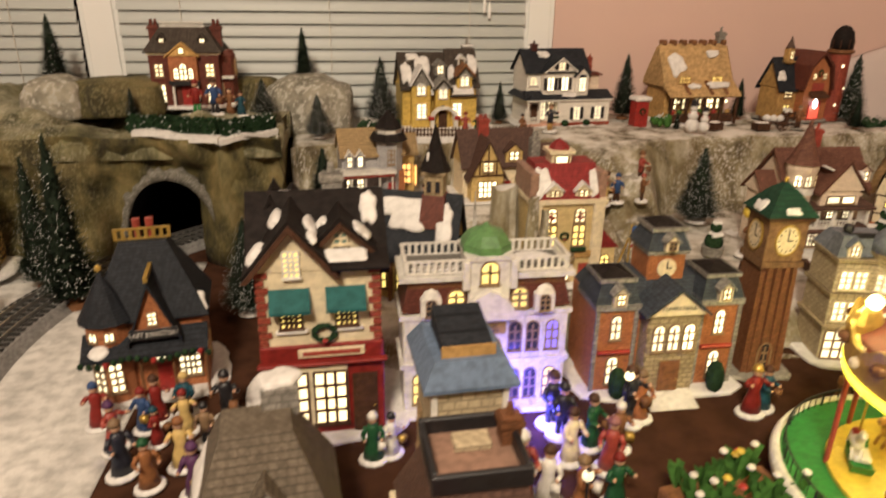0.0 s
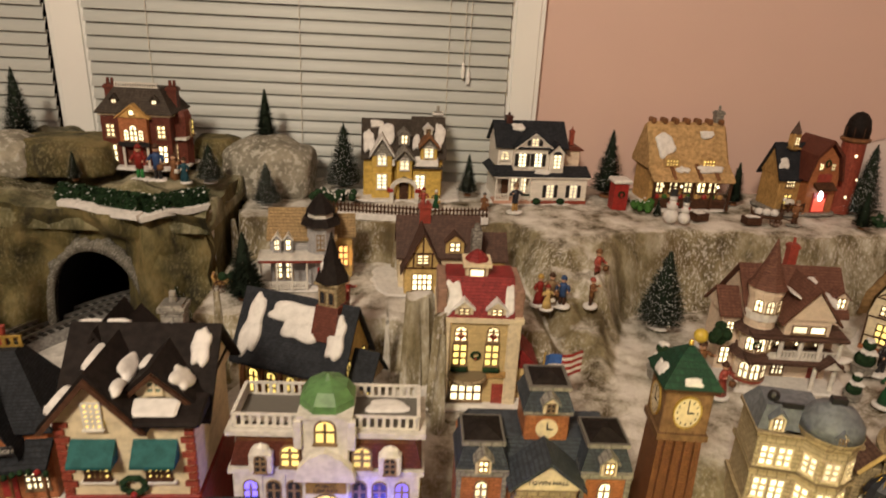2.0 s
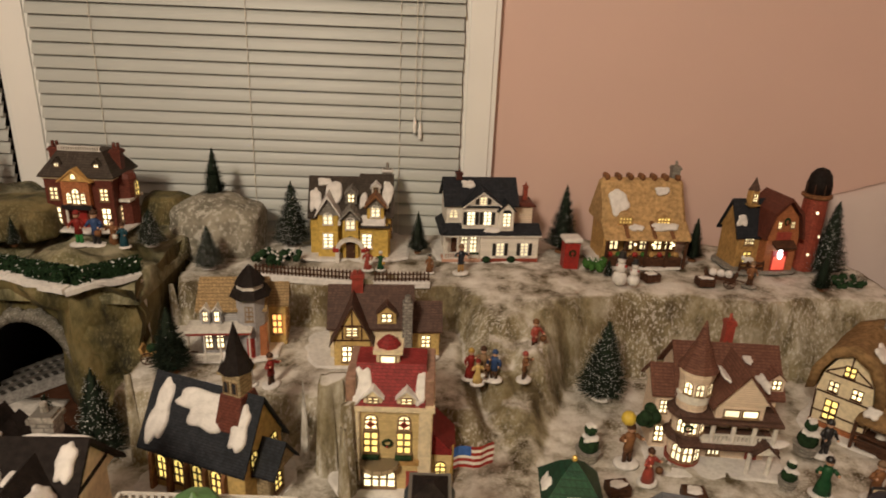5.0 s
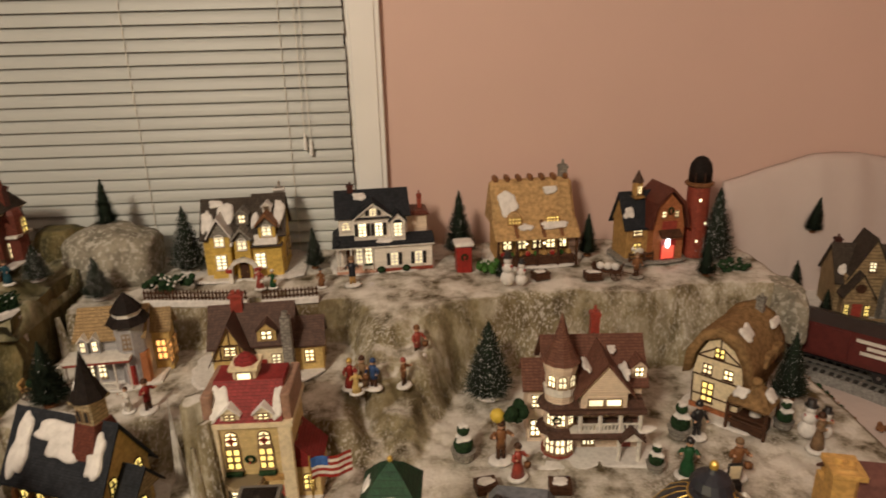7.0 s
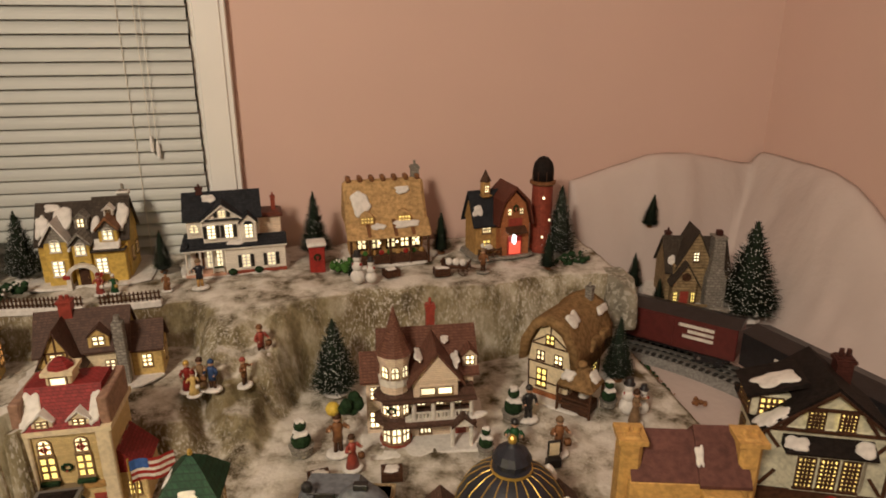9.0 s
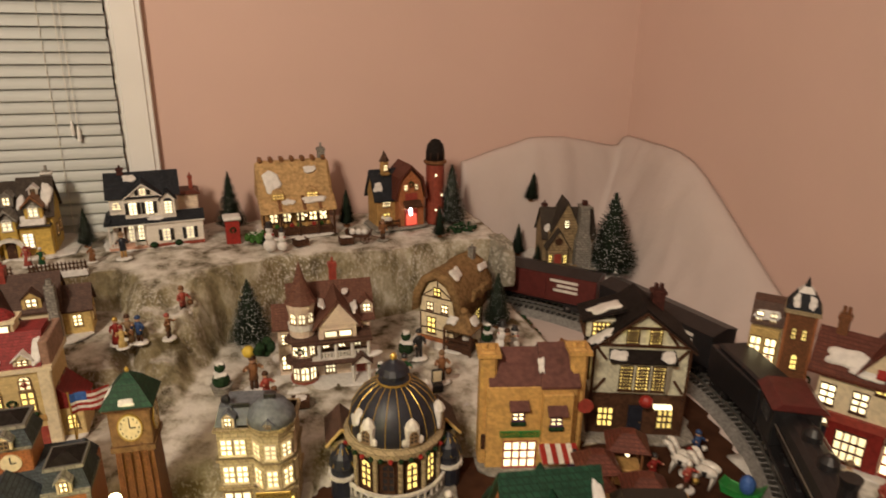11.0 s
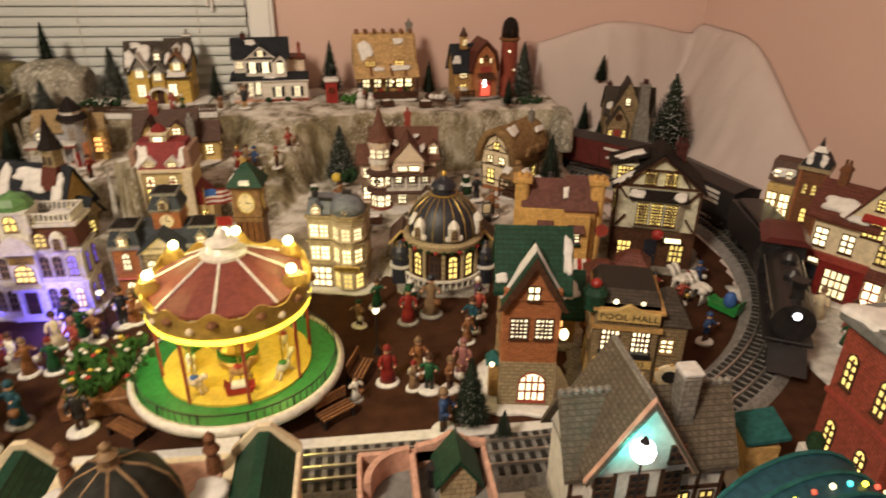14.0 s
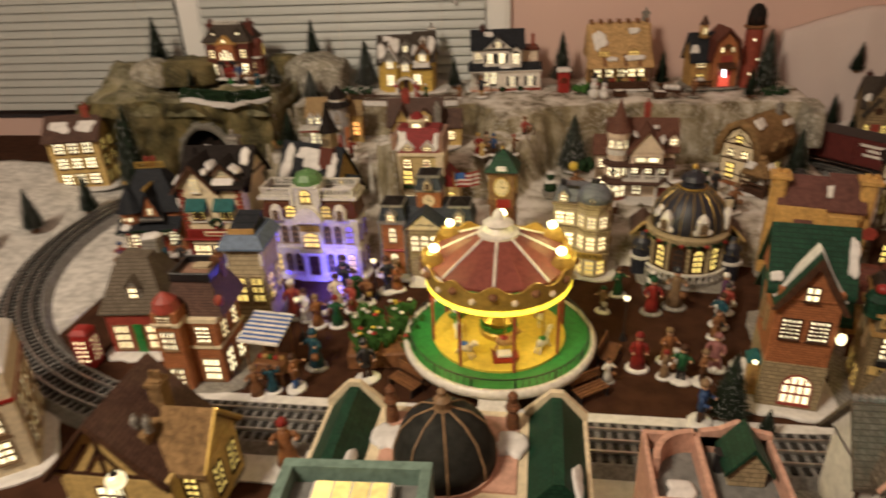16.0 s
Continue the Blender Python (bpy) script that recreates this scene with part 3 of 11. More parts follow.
def text(parent, words, x, y, z, size, mat, rz=0, name="lettering"):
    c = bpy.data.curves.new(name, "FONT")
    c.body, c.size, c.align_x, c.align_y, c.extrude = words, size, "CENTER", "CENTER", 0.0002
    c.resolution_u = 2
    c.materials.append(mat)
    ob = new(name, c)
    ob.parent = parent
    ob.matrix_basis = pose(x, y, z, 90, 0, rz)
    return ob


def sign(parent, x, y, z, w, h, mat, words="", ink=None, size=0.006):
    bd = bev(bx(B(), x - w / 2, x + w / 2, y - 0.0015, y, z, z + h), 0.0004)
    s = part("sign", bd, mat, parent)
    if words:
        text(s, words, x, y - 0.0018, z + h / 2, size, ink or BLACK)
    return s

# ---- the room ----


def slab(name, x0, x1, y0, y1, z0, z1, mat, label="", cat="wall"):
    return solid(name, label, cat, bx(B(), x0, x1, y0, y1, z0, z1), mat, 0, 0, 0, kind="structure")


slab("wall_back", -2.0, 1.13, 1.12, 1.24, -0.75, 1.75, WALLPINK, "salmon pink painted plaster wall behind the village")
slab("wall_right", 1.13, 1.25, -2.2, 1.24, -0.75, 1.75, WALLPINK, "salmon pink painted plaster side wall")
slab("wall_left", -2.12, -2.0, -2.2, 1.24, -0.75, 1.75, WALLPINK, "salmon pink painted plaster wall")
slab("wall_front", -2.12, 1.25, -2.32, -2.2, -0.75, 1.75, WALLPINK, "salmon pink painted plaster wall")
slab("ceiling", -2.12, 1.25, -2.32, 1.24, 1.75, 1.85, CEIL, "white painted ceiling", "ceiling")
slab("floor", -2.12, 1.25, -2.32, 1.24, -0.85, -0.75, FLOORM, "brown carpet floor", "floor")
slab("village_platform", -1.3, 1.128, -0.42, 1.118, -0.05, 0.0, FELT, "low platform covered in dark brown felt", "platform")


def window_trim(name, x0, x1):
    bm = bx(B(), x0, x1, 1.102, 1.1195, 0.0, 1.5)
    bx(bm, x0 + 0.008, x1 - 0.008, 1.0985, 1.102, 0.0, 1.49)
    solid(name, "white painted wooden window casing on the pink wall", "window trim", bev(bm, 0.001), TRIMW, 0, 0, 0, kind="structure")


window_trim("trim_right", 0.0705, 0.127)
window_trim("trim_middle", -0.678, -0.616)
window_trim("trim_far", -1.42, -1.37)


def blind(x0, x1, side):
    b = thing("window_blind", "cream horizontal slat blind lowered over a window", "blind", (x0 + x1) / 2, 1.098, 0.0, group="window blinds")
    w, pitch = x1 - x0, 0.0203
    arc = [((k / 6 - 0.5) * 0.009 - 0.0015 * math.sin(math.pi * k / 6), (k / 6 - 0.5) * 0.0235) for k in range(7)]
    me = mesh("slat", prism(B(), arc + [(y + 0.0006, z) for y, z in arc[::-1]], "x", -w / 2, w / 2), SLATW)
    for i in range(60):
        part("slat", me, None, b, "", pose(random.uniform(-0.001, 0.001), -0.003, 0.09 + i * pitch, random.uniform(-1.2, 1.2), 0, 0))
    for x in (-w / 2 + 0.1, 0.0, w / 2 - 0.1):
        part("ladder_cord", tube(B(), (x, -0.0085, 0.08), (x, -0.0085, 1.32), 0.0006, 5), CORD, b)
    part("head_rail", bev(bx(B(), -w / 2, w / 2, -0.02, 0.0, 1.32, 1.36)), TRIMW, b)
    if side:
        for dx in (0.0, 0.009):
            bm = tube(B(), (w / 2 - 0.075 + dx, -0.013, 0.345 - dx), (w / 2 - 0.072 + dx, -0.011, 1.32), 0.0006, 5)
            c = part("pull_cord", bm, CORD, b)
            part("tassel", lathe(B(), w / 2 - 0.075 + dx, -0.013, [(0.0028, 0.322 - dx), (0.0034, 0.335 - dx), (0.0012, 0.348 - dx)], 8), TRIMW, c)
        part("bracket_cover", bev(bx(B(), -w / 2 + 0.004, -w / 2 + 0.085, -0.02, -0.012, 0.515, 0.6)), TRIMW, b)


blind(-0.6155, 0.07, True)
blind(-1.37, -0.6785, False)
slab("window_1", -0.616, 0.073, 1.117, 1.1195, 0.05, 1.4, DIMGL, "dark night window behind the slat blind", "window")
slab("window_2", -1.37, -0.678, 1.117, 1.1195, 0.05, 1.4, DIMGL, "dark night window behind the slat blind", "window")

# ---- hills ----


def step(a, b, t):
    t = min(1.0, max(0.0, (t - a) / (b - a)))
    return t * t * (3 - 2 * t)


def fbm(x, y, s, o=4):
    return noise.fractal(Vector((x * s, y * s, 3.7)), 1.0, 2.0, o)


def rocky(x, y):
    """Height of the sprayed foam terraces."""
    n1, n2 = fbm(x, y, 9), fbm(x + 5, y, 34)
    shelf = step(0.12, 0.06, x + 0.02 * n1)
    edge = 0.865 + 0.012 * math.sin(x * 23) + 0.012 * n1
    foot = (0.845 - 0.02 * n1) * shelf + (0.6 + 0.2 * step(0.15, 0.24, x) + 0.03 * n1) * (1 - shelf)
    foot = foot + 0.02 * step(0.42, 0.55, x) * (1 - shelf)
    low = 0.03 * step(0.44, 0.5, y)
    mid = low + (0.082 - low) * step(0.635 + 0.012 * n1, 0.672 + 0.012 * n1, y) * shelf
    cl = step(foot, edge, y)
    z = mid + (0.142 - mid) * cl
    rough = math.sin(math.pi * min(1, max(0, cl))) * (1 - 0.5 * shelf) + 0.12
    ridges = abs(fbm(x * 1.6, y * 0.5, 22)) * 0.02
    return z + rough * (0.02 * n1 + 0.014 * n2 - ridges * 0.7) + 0.0012 * n2


def drape(x, y):
    """Height of the white batting in the corner."""
    n1 = fbm(x, y, 7)
    if y < 0.6 + 0.02 * n1 and math.hypot(x - 0.447, y - 0.516) < 0.425:
        return -0.012
    z = 0.0
    top = 0.235 + 0.045 * step(0.7, 0.9, x) - 0.02 * step(0.95, 1.1, x)
    z += top * step(0.99, 1.108, y + 0.012 * n1)
    side = 0.05 + 0.23 * step(0.48, 0.95, y)
    z = max(z, side * step(0.97, 1.122, x + 0.014 * n1) * step(0.38, 0.5, y))
    z = max(z, 0.075 * step(0.9, 0.95, y) * step(0.78, 0.83, x) * step(1.06, 1.0, x) * 0.6)
    k = min(1.0, z * 25)
    return z + k * (0.005 * n1 + 0.0015 * fbm(x, y, 40)) + 0.001


def sheet(name, label, f, x0, x1, y0, y1, s, mats, cat, kind, pick=None, skirt=0.0):
    nx, ny = round((x1 - x0) / s), round((y1 - y0) / s)
    vs = [(x0 + (x1 - x0) * i / nx, y0 + (y1 - y0) * j / ny) for j in range(ny + 1) for i in range(nx + 1)]
    verts = [(x, y, f(x, y)) for x, y in vs]
    faces = [(j * (nx + 1) + i, j * (nx + 1) + i + 1, (j + 1) * (nx + 1) + i + 1, (j + 1) * (nx + 1) + i) for j in range(ny) for i in range(nx)]
    n = len(verts)
    rim = [i for i in range(nx + 1)] + [j * (nx + 1) + nx for j in range(1, ny + 1)] + [ny * (nx + 1) + i for i in range(nx - 1, -1, -1)] + [j * (nx + 1) for j in range(ny - 1, 0, -1)]
    verts += [(verts[i][0], verts[i][1], skirt) for i in rim]
    for k in range(len(rim)):
        k2 = (k + 1) % len(rim)
        faces.append((rim[k2], rim[k], n + k, n + k2))
    me = bpy.data.meshes.new(name)
    me.from_pydata(verts, [], faces)
    for m in mats:
        me.materials.append(m)
    for p in me.polygons:
        p.use_smooth = True
        if pick:
            p.material_index = pick(p)
    return tagged(new(name, me), label, cat, kind=kind)


sheet("rocky_terraces", "grey sprayed foam rock terraces dusted with snow", rocky, -0.333, 0.722, 0.43, 1.1, 0.005, [TERRAIN], "hill", "structure")
sheet("snow_hill", "white batting fabric draped up the wall corner as a snowy hill", drape, 0.7225, 1.127, 0.36, 1.112, 0.009, [FABRIC], "hill", "structure")
sheet("snow_ground", "white artificial snow lying round the left end of the track", lambda x, y: 0.0015 + step(-0.66, -0.9, x) * (0.045 + 0.006 * fbm(x, y, 11)), -1.25, -0.45, 0.1, 0.768, 0.015, [SNOWG], "snow", "structure")
slab("white_board", -0.24, 0.56, -0.03, 0.099, 0.0, 0.0022, SNOW, "white board under the front straight of the track", "board")
sheet("snow_strip", "white artificial snow along the side of the table", lambda x, y: 0.0025 + 0.0015 * fbm(x, y, 20), 0.83, 1.126, -0.2, 0.358, 0.012, [SNOWG], "snow", "structure")


def tunnel_hill():
    """A foam mountain with an arched portal in its front."""
    e = thing("tunnel_mountain", "mossy brown foam mountain with an arched railway tunnel", "mountain", 0, 0, 0)
    x0, x1, y0, y1, h = -0.76, -0.337, 0.775, 1.1, 0.178
    cx, rx, rz = -0.487, 0.06, 0.122
    n, m = 44, 14
    bm, grid = B(), []
    for i in range(n + 1):
        a = math.pi * i / n
        ix, iz = cx + rx * math.cos(a), rz * (math.sin(a) ** 0.7)
        c, s = math.cos(a), math.sin(a)
        k = min(((x1 - cx) if c > 0 else (cx - x0)) / max(abs(c), 1e-4), h / max(s, 1e-4))
        ox, oz = cx + k * c, k * s
        col = []
        for j in range(m + 1):
            t = j / m
            x, z = ix + (ox - ix) * t, iz + (oz - iz) * t
            if j == m and i not in (0, n):
                oz2 = h
            d = (0.034 * fbm(x, z, 11) + 0.012 * fbm(x, z, 34)) * min(1, 3 * t) - 0.012 * t
            col.append(bm.verts.new((x, y0 + d - (0.012 if j == 0 else 0), z)))
        grid.append(col)
    for i in range(n):
        for j in range(m):
            bm.faces.new((grid[i][j], grid[i + 1][j], grid[i + 1][j + 1], grid[i][j + 1])).material_index = 0
    part("rock_face", bm, [MOSS], e, "mossy brown rock face round the portal", smooth=True)
    def top(x, y):
        b = step(y0 - 0.012, y0 + 0.035, y)
        return h - 0.016 + 0.012 * fbm(x, y, 20) * (1 - b) + b * (0.01 + 0.03 * fbm(x, y, 9) + 0.005 * fbm(x, y, 35) + 0.03 * step(-0.6, -0.66, x) * step(0.8, 0.9, y))
    t = sheet("rock_top", "", top, x0, x1, y0 - 0.012, y1, 0.0085, [MOSSTOP], "", "", skirt=h - 0.03)
    t.parent = e
    for k in ("category", "kind"):
        if k in t:
            del t[k]
    sd = B()
    g = []
    for j in range(14):
        y = y0 + (y1 - y0) * j / 13
        g.append([sd.verts.new((x1 + 0.012 * fbm(y, z, 14) - 0.006, y - 0.01, z)) for z in (0.0, 0.03, 0.06, 0.09, 0.12, 0.15, h)])
    for a, b in zip(g, g[1:]):
        for i in range(6):
            sd.faces.new((a[i], b[i], b[i + 1], a[i + 1]))
    part("rock_side", sd, MOSS, e, smooth=True)
    ring = B()
    pr = []
    for i in range(n + 1):
        a = math.pi * i / n
        rr = [1.0, 1.13 + 0.1 * fbm(i * 0.3, 2, 3)]
        pr.append([[ring.verts.new((cx + rx * k * math.cos(a), y, rz * k ** 0.75 * (math.sin(a) ** 0.7))) for k in rr] for y in (y0 - 0.019, y0 - 0.004)])
    for a, b in zip(pr, pr[1:]):
        ring.faces.new((a[0][0], b[0][0], b[0][1], a[0][1]))
        ring.faces.new((a[0][1], b[0][1], b[1][1], a[1][1]))
        ring.faces.new((a[0][0], a[1][0], b[1][0], b[0][0]))
    part("portal_surround", ring, STONEW, e, "whitewashed stone portal", smooth=True)
    tb = B()
    back = [[tb.verts.new((cx + rx * math.cos(math.pi * i / n), y, rz * math.sin(math.pi * i / n) ** 0.7)) for i in range(n + 1)] for y in (y0 - 0.012, y0 + 0.2)]
    for i in range(n):
        tb.faces.new((back[0][i], back[0][i + 1], back[1][i + 1], back[1][i]))
    tb.faces.new(back[1])
    part("tunnel_lining", tb, DARK, e)
    lip = B()
    for (ax, ay, az), (bx_, by, bz) in (((-0.52, 0.766, 0.186), (-0.41, 0.733, 0.179)), ((-0.41, 0.733, 0.179), (-0.345, 0.795, 0.178))):
        ux, uy = bx_ - ax, by - ay
        ln = math.hypot(ux, uy)
        px, py = -uy / ln, ux / ln
        for k in range(8):
            t0, t1 = k / 8, (k + 1) / 8
            wob = 0.0012 * fbm(k, ax, 3)
            v = []
            for t, w in ((t0, 0.0), (t1, 0.0)):
                x, y, z = ax + ux * t, ay + uy * t, az + (bz - az) * t + 0.0015 * math.sin(9 * t + ax * 50)
                v.append([lip.verts.new(q) for q in ((x - px * 0.004, y - py * 0.004, z - 0.006), (x - px * 0.004, y - py * 0.004, z + 0.001 + wob), (x + px * 0.008, y + py * 0.008, z + 0.003 + wob), (x + px * 0.008, y + py * 0.008, z - 0.006))])
            for i in range(4):
                lip.faces.new((v[0][i], v[0][(i + 1) % 4], v[1][(i + 1) % 4], v[1][i]))
            if k == 0:
                lip.faces.new(v[0])
            if k == 7:
                lip.faces.new(v[1][::-1])
    part("snow_ledge", lip, SNOW, e)
    pst = B()
    tube(pst, (-0.343, 0.79, 0.0), (-0.343, 0.79, 0.172), 0.0035, 6)
    part("white_post", pst, WHITE, e)
    front = B()
    prism(front, [(-0.45, 0.77), (-0.41, 0.74), (-0.345, 0.795), (-0.345, 0.82), (-0.45, 0.82)], "z", 0.0, 0.172)
    bmesh.ops.subdivide_edges(front, edges=list(front.edges), cuts=4, use_grid_fill=True)
    for v in front.verts:
        v.co.x += 0.006 * fbm(v.co.y, v.co.z, 20)
        v.co.y += 0.008 * fbm(v.co.x, v.co.z, 20)
    part("rock_buttress", front, MOSS, e, smooth=True)
    return e


tunnel_hill()


def boulder(x, y, z, sx, sy, sz, mat, label, seed):
    bm = B()
    bmesh.ops.create_icosphere(bm, subdivisions=4, radius=1)
    for v in bm.verts:
        k = 1 + 0.22 * noise.fractal(v.co * 1.4 + Vector((seed, 0, 0)), 1, 2, 4)
        c = v.co * k
        q = 0.35
        c = Vector([math.copysign(abs(a) ** (1 - q), a) for a in c])
        v.co = (c.x * sx, c.y * sy, max(c.z, -0.6) * sz)
    return solid("boulder", label, "rock", bm, [mat], x, y, z + 0.5 * sz, smooth=True)


boulder(-0.312, 1.0, 0.142, 0.072, 0.055, 0.055, ROCK, "large grey foam boulder on the upper ledge", 1)
boulder(-0.395, 1.02, 0.165, 0.04, 0.04, 0.04, MOSS, "small mossy foam rock beside a mansion", 2)
boulder(-0.59, 0.93, 0.185, 0.075, 0.055, 0.032, MOSS, "mossy green foam rock on the tunnel mountain", 3)
boulder(-0.655, 0.9, 0.185, 0.04, 0.04, 0.035, ROCK, "snow-dusted grey foam rock on the mountain", 4)
boulder(0.715, 0.865, 0.07, 0.022, 0.05, 0.05, ROCK, "grey foam rock at the end of the ledge", 5)

# ---- railway ----
CXR, CXL, CY, R1 = 0.447, -0.157, 0.516, 0.472


def along(r):
    """Points and headings along a loop of radius r, anticlockwise from the front straight."""
    pts = []
    for i in range(26):
        pts.append((CXL + (CXR - CXL) * i / 26, CY - r, 0.0))
    for i in range(60):
        a = -90 + 180 * i / 60
        pts.append((CXR + r * math.cos(radians(a)), CY + r * math.sin(radians(a)), a + 90))
    for i in range(26):
        pts.append((CXR + (CXL - CXR) * i / 26, CY + r, 180.0))
    for i in range(60):
        a = 90 + 180 * i / 60
        pts.append((CXL + r * math.cos(radians(a)), CY + r * math.sin(radians(a)), a + 90))
    return pts


def track(r, z):
    e = thing("railway_track", "grey plastic model railway track with silver rails", "track", 0, 0, 0)
    pts = along(r)
    n = len(pts)
    def ribbon(bm, off0, off1, z0, z1, w0=0.0):
        prev, first = None, None
        for x, y, a in pts + pts[:1]:
            nx, ny = -math.sin(radians(a)), math.cos(radians(a))
            q = [bm.verts.new((x + nx * o, y + ny * o, zz)) for o, zz in ((off0 - w0, z0), (off0, z1), (off1, z1), (off1 + w0, z0))]
            if prev:
                for k in range(3):
                    bm.faces.new((prev[k], prev[k + 1], q[k + 1], q[k]))
            prev = q
        return bm
    part("roadbed", ribbon(B(), -0.03, 0.03, z - 0.005, z + 0.006, 0.01), BALLAST, e)
    for o in (-0.016, 0.0, 0.016):
        part("rail", ribbon(B(), o - 0.001, o + 0.001, z + 0.0065, z + 0.0112), STEEL, e)
    tie = mesh("tie", bx(B(), -0.0028, 0.0028, -0.027, 0.027, z + 0.0055, z + 0.0078), TIE)
    total = 2 * (CXR - CXL) + 2 * math.pi * r
    k = int(total / 0.0115)
    cum = [0.0]
    for i in range(n):
        p, q = pts[i], pts[(i + 1) % n]
        cum.append(cum[-1] + math.hypot(q[0] - p[0], q[1] - p[1]))
    j = 0
    for i in range(k):
        s = cum[-1] * i / k
        while cum[j + 1] < s:
            j += 1
        t = (s - cum[j]) / (cum[j + 1] - cum[j])
        p, q = pts[j], pts[(j + 1) % n]
        x, y = p[0] + (q[0] - p[0]) * t, p[1] + (q[1] - p[1]) * t
        a = math.atan2(q[1] - p[1], q[0] - p[0])
        part("tie", tie, None, e, "", pose(x, y, 0, 0, 0, math.degrees(a)))


track(R1, 0.006)


def on_loop(r, deg):
    return (CXR + r * math.cos(radians(deg)), CY + r * math.sin(radians(deg)), deg + 90)


def wheel_set(parent, xs, r, z):
    for x in xs:
        for s in (-1, 1):
            bm = B()
            for k in range(1):
                tube(bm, (x, s * 0.0075, z + r), (x, s * 0.0105, z + r), r, 14)
            w = part("wheel", bm, BLACK, parent)
            part("hub", tube(B(), (x, s * 0.0103, z + r), (x, s * 0.0115, z + r), r * 0.35, 8), STEEL, w)


def locomotive(x, y, rz):
    e = thing("steam_locomotive", "black toy steam locomotive with a lit headlamp on the track", "locomotive", x, y, 0.0172, rz)
    e.scale = (1.75, 1.75, 1.75)
    bo = tube(B(), (0.005, 0, 0.03), (-0.082, 0, 0.03), 0.0125, 18)
    tube(bo, (-0.082, 0, 0.03), (-0.092, 0, 0.03), 0.0135, 18)
    part("boiler", bo, BLACK, e, smooth=False)
    part("running_board", bev(bx(B(), -0.092, 0.035, -0.0155, 0.0155, 0.013, 0.016), 0.0006), BLACK, e)
    cab = bx(B(), 0.005, 0.036, -0.0155, 0.0155, 0.016, 0.047)
    part("cab", bev(cab, 0.001), BLACK, e)
    part("cab_roof", prism(B(), [(-0.018, 0.046), (0.018, 0.046), (0.012, 0.051), (-0.012, 0.051)], "x", 0.001, 0.04), MAROON, e)
    for s in (-1, 1):
        part("cab_window", bx(B(), 0.012, 0.028, s * 0.0156 - 0.0004, s * 0.0156 + 0.0004, 0.03, 0.041), DIMGL, e)
    part("funnel", lathe(B(), -0.078, 0, [(0.005, 0.04), (0.0045, 0.05), (0.006, 0.056)], 12), BLACK, e)
    for px in (-0.05, -0.022):
        part("steam_dome", lathe(B(), px, 0, [(0.006, 0.04), (0.006, 0.046), (0.003, 0.05), (0.0005, 0.051)], 12), BLACK, e)
    hl = part("headlamp", tube(B(), (-0.09, 0, 0.038), (-0.0965, 0, 0.038), 0.0036, 12), BLACK, e)
    part("lens", tube(B(), (-0.0965, 0, 0.038), (-0.0972, 0, 0.038), 0.0026, 12), COOLW, hl)
    part("pilot", prism(B(), [(-0.092, 0.002), (-0.092, 0.013), (-0.112, 0.002)], "y", -0.012, 0.012), BLACK, e)
    wheel_set(e, (-0.06, -0.035, -0.01), 0.0095, 0.0)
    wheel_set(e, (-0.085, 0.02), 0.005, 0.0)
    for s in (-1, 1):
        part("side_rod", bx(B(), -0.064, -0.006, s * 0.0125 - 0.0006, s * 0.0125 + 0.0006, 0.008, 0.0105), STEEL, e)
        part("hand_rail", tube(B(), (-0.085, s * 0.0135, 0.034), (0.004, s * 0.0135, 0.034), 0.0005, 5), STEEL, e)
    return e


def wagon(name, label, x, y, rz, ln, h, mat, roof, cat):
    e = thing(name, label, cat, x, y, 0.0172, rz, group="train cars")
    e.scale = (1.75, 1.75, 1.75)
    part("car_body", bev(bx(B(), -ln / 2, ln / 2, -0.016, 0.016, 0.012, 0.012 + h), 0.0008), mat, e)
    if roof:
        part("car_roof", prism(B(), [(-0.0165, 0.012 + h), (0.0165, 0.012 + h), (0.0, 0.0165 + h)], "x", -ln / 2 - 0.001, ln / 2 + 0.001), roof, e)
        for s in (-1, 1):
            part("sliding_door", bx(B(), -0.014, 0.014, s * 0.0162 - 0.0007, s * 0.0162 + 0.0007, 0.014, 0.01 + h), mat, e)
            for k, w in enumerate((0.03, 0.022, 0.026)):
                bar = bx(B(), -ln * 0.36, -ln * 0.36 + w, s * 0.0163 - 0.0004, s * 0.0163 + 0.0004, 0.01 + h * (0.8 - 0.17 * k), 0.01 + h * (0.8 - 0.17 * k) + 0.0028)
                part("marking_bar", bar, WHITE, e)
            part("shield_mark", prism(B(), [(ln * 0.22, 0.012 + h * 0.4), (ln * 0.25, 0.012 + h * 0.6), (ln * 0.25, 0.012 + h * 0.72), (ln * 0.19, 0.012 + h * 0.72), (ln * 0.19, 0.012 + h * 0.6)], "y", s * 0.0163 - 0.0004, s * 0.0163 + 0.0004), WHITE, e)
    else:
        part("coal_load", bev(bx(B(), -ln * 0.42, ln * 0.42, -0.013, 0.013, 0.012 + h, 0.016 + h), 0.002), BLACK, e)
    part("underframe", bx(B(), -ln / 2 + 0.004, ln / 2 - 0.004, -0.011, 0.011, 0.008, 0.012), BLACK, e)
    for s in (-1, 1):
        part("truck", bx(B(), s * ln * 0.34 - 0.012, s * ln * 0.34 + 0.012, -0.0115, 0.0115, 0.003, 0.008), BLACK, e)
    wheel_set(e, (-ln * 0.34 - 0.008, -ln * 0.34 + 0.008, ln * 0.34 - 0.008, ln * 0.34 + 0.008), 0.005, 0.0)
    return e


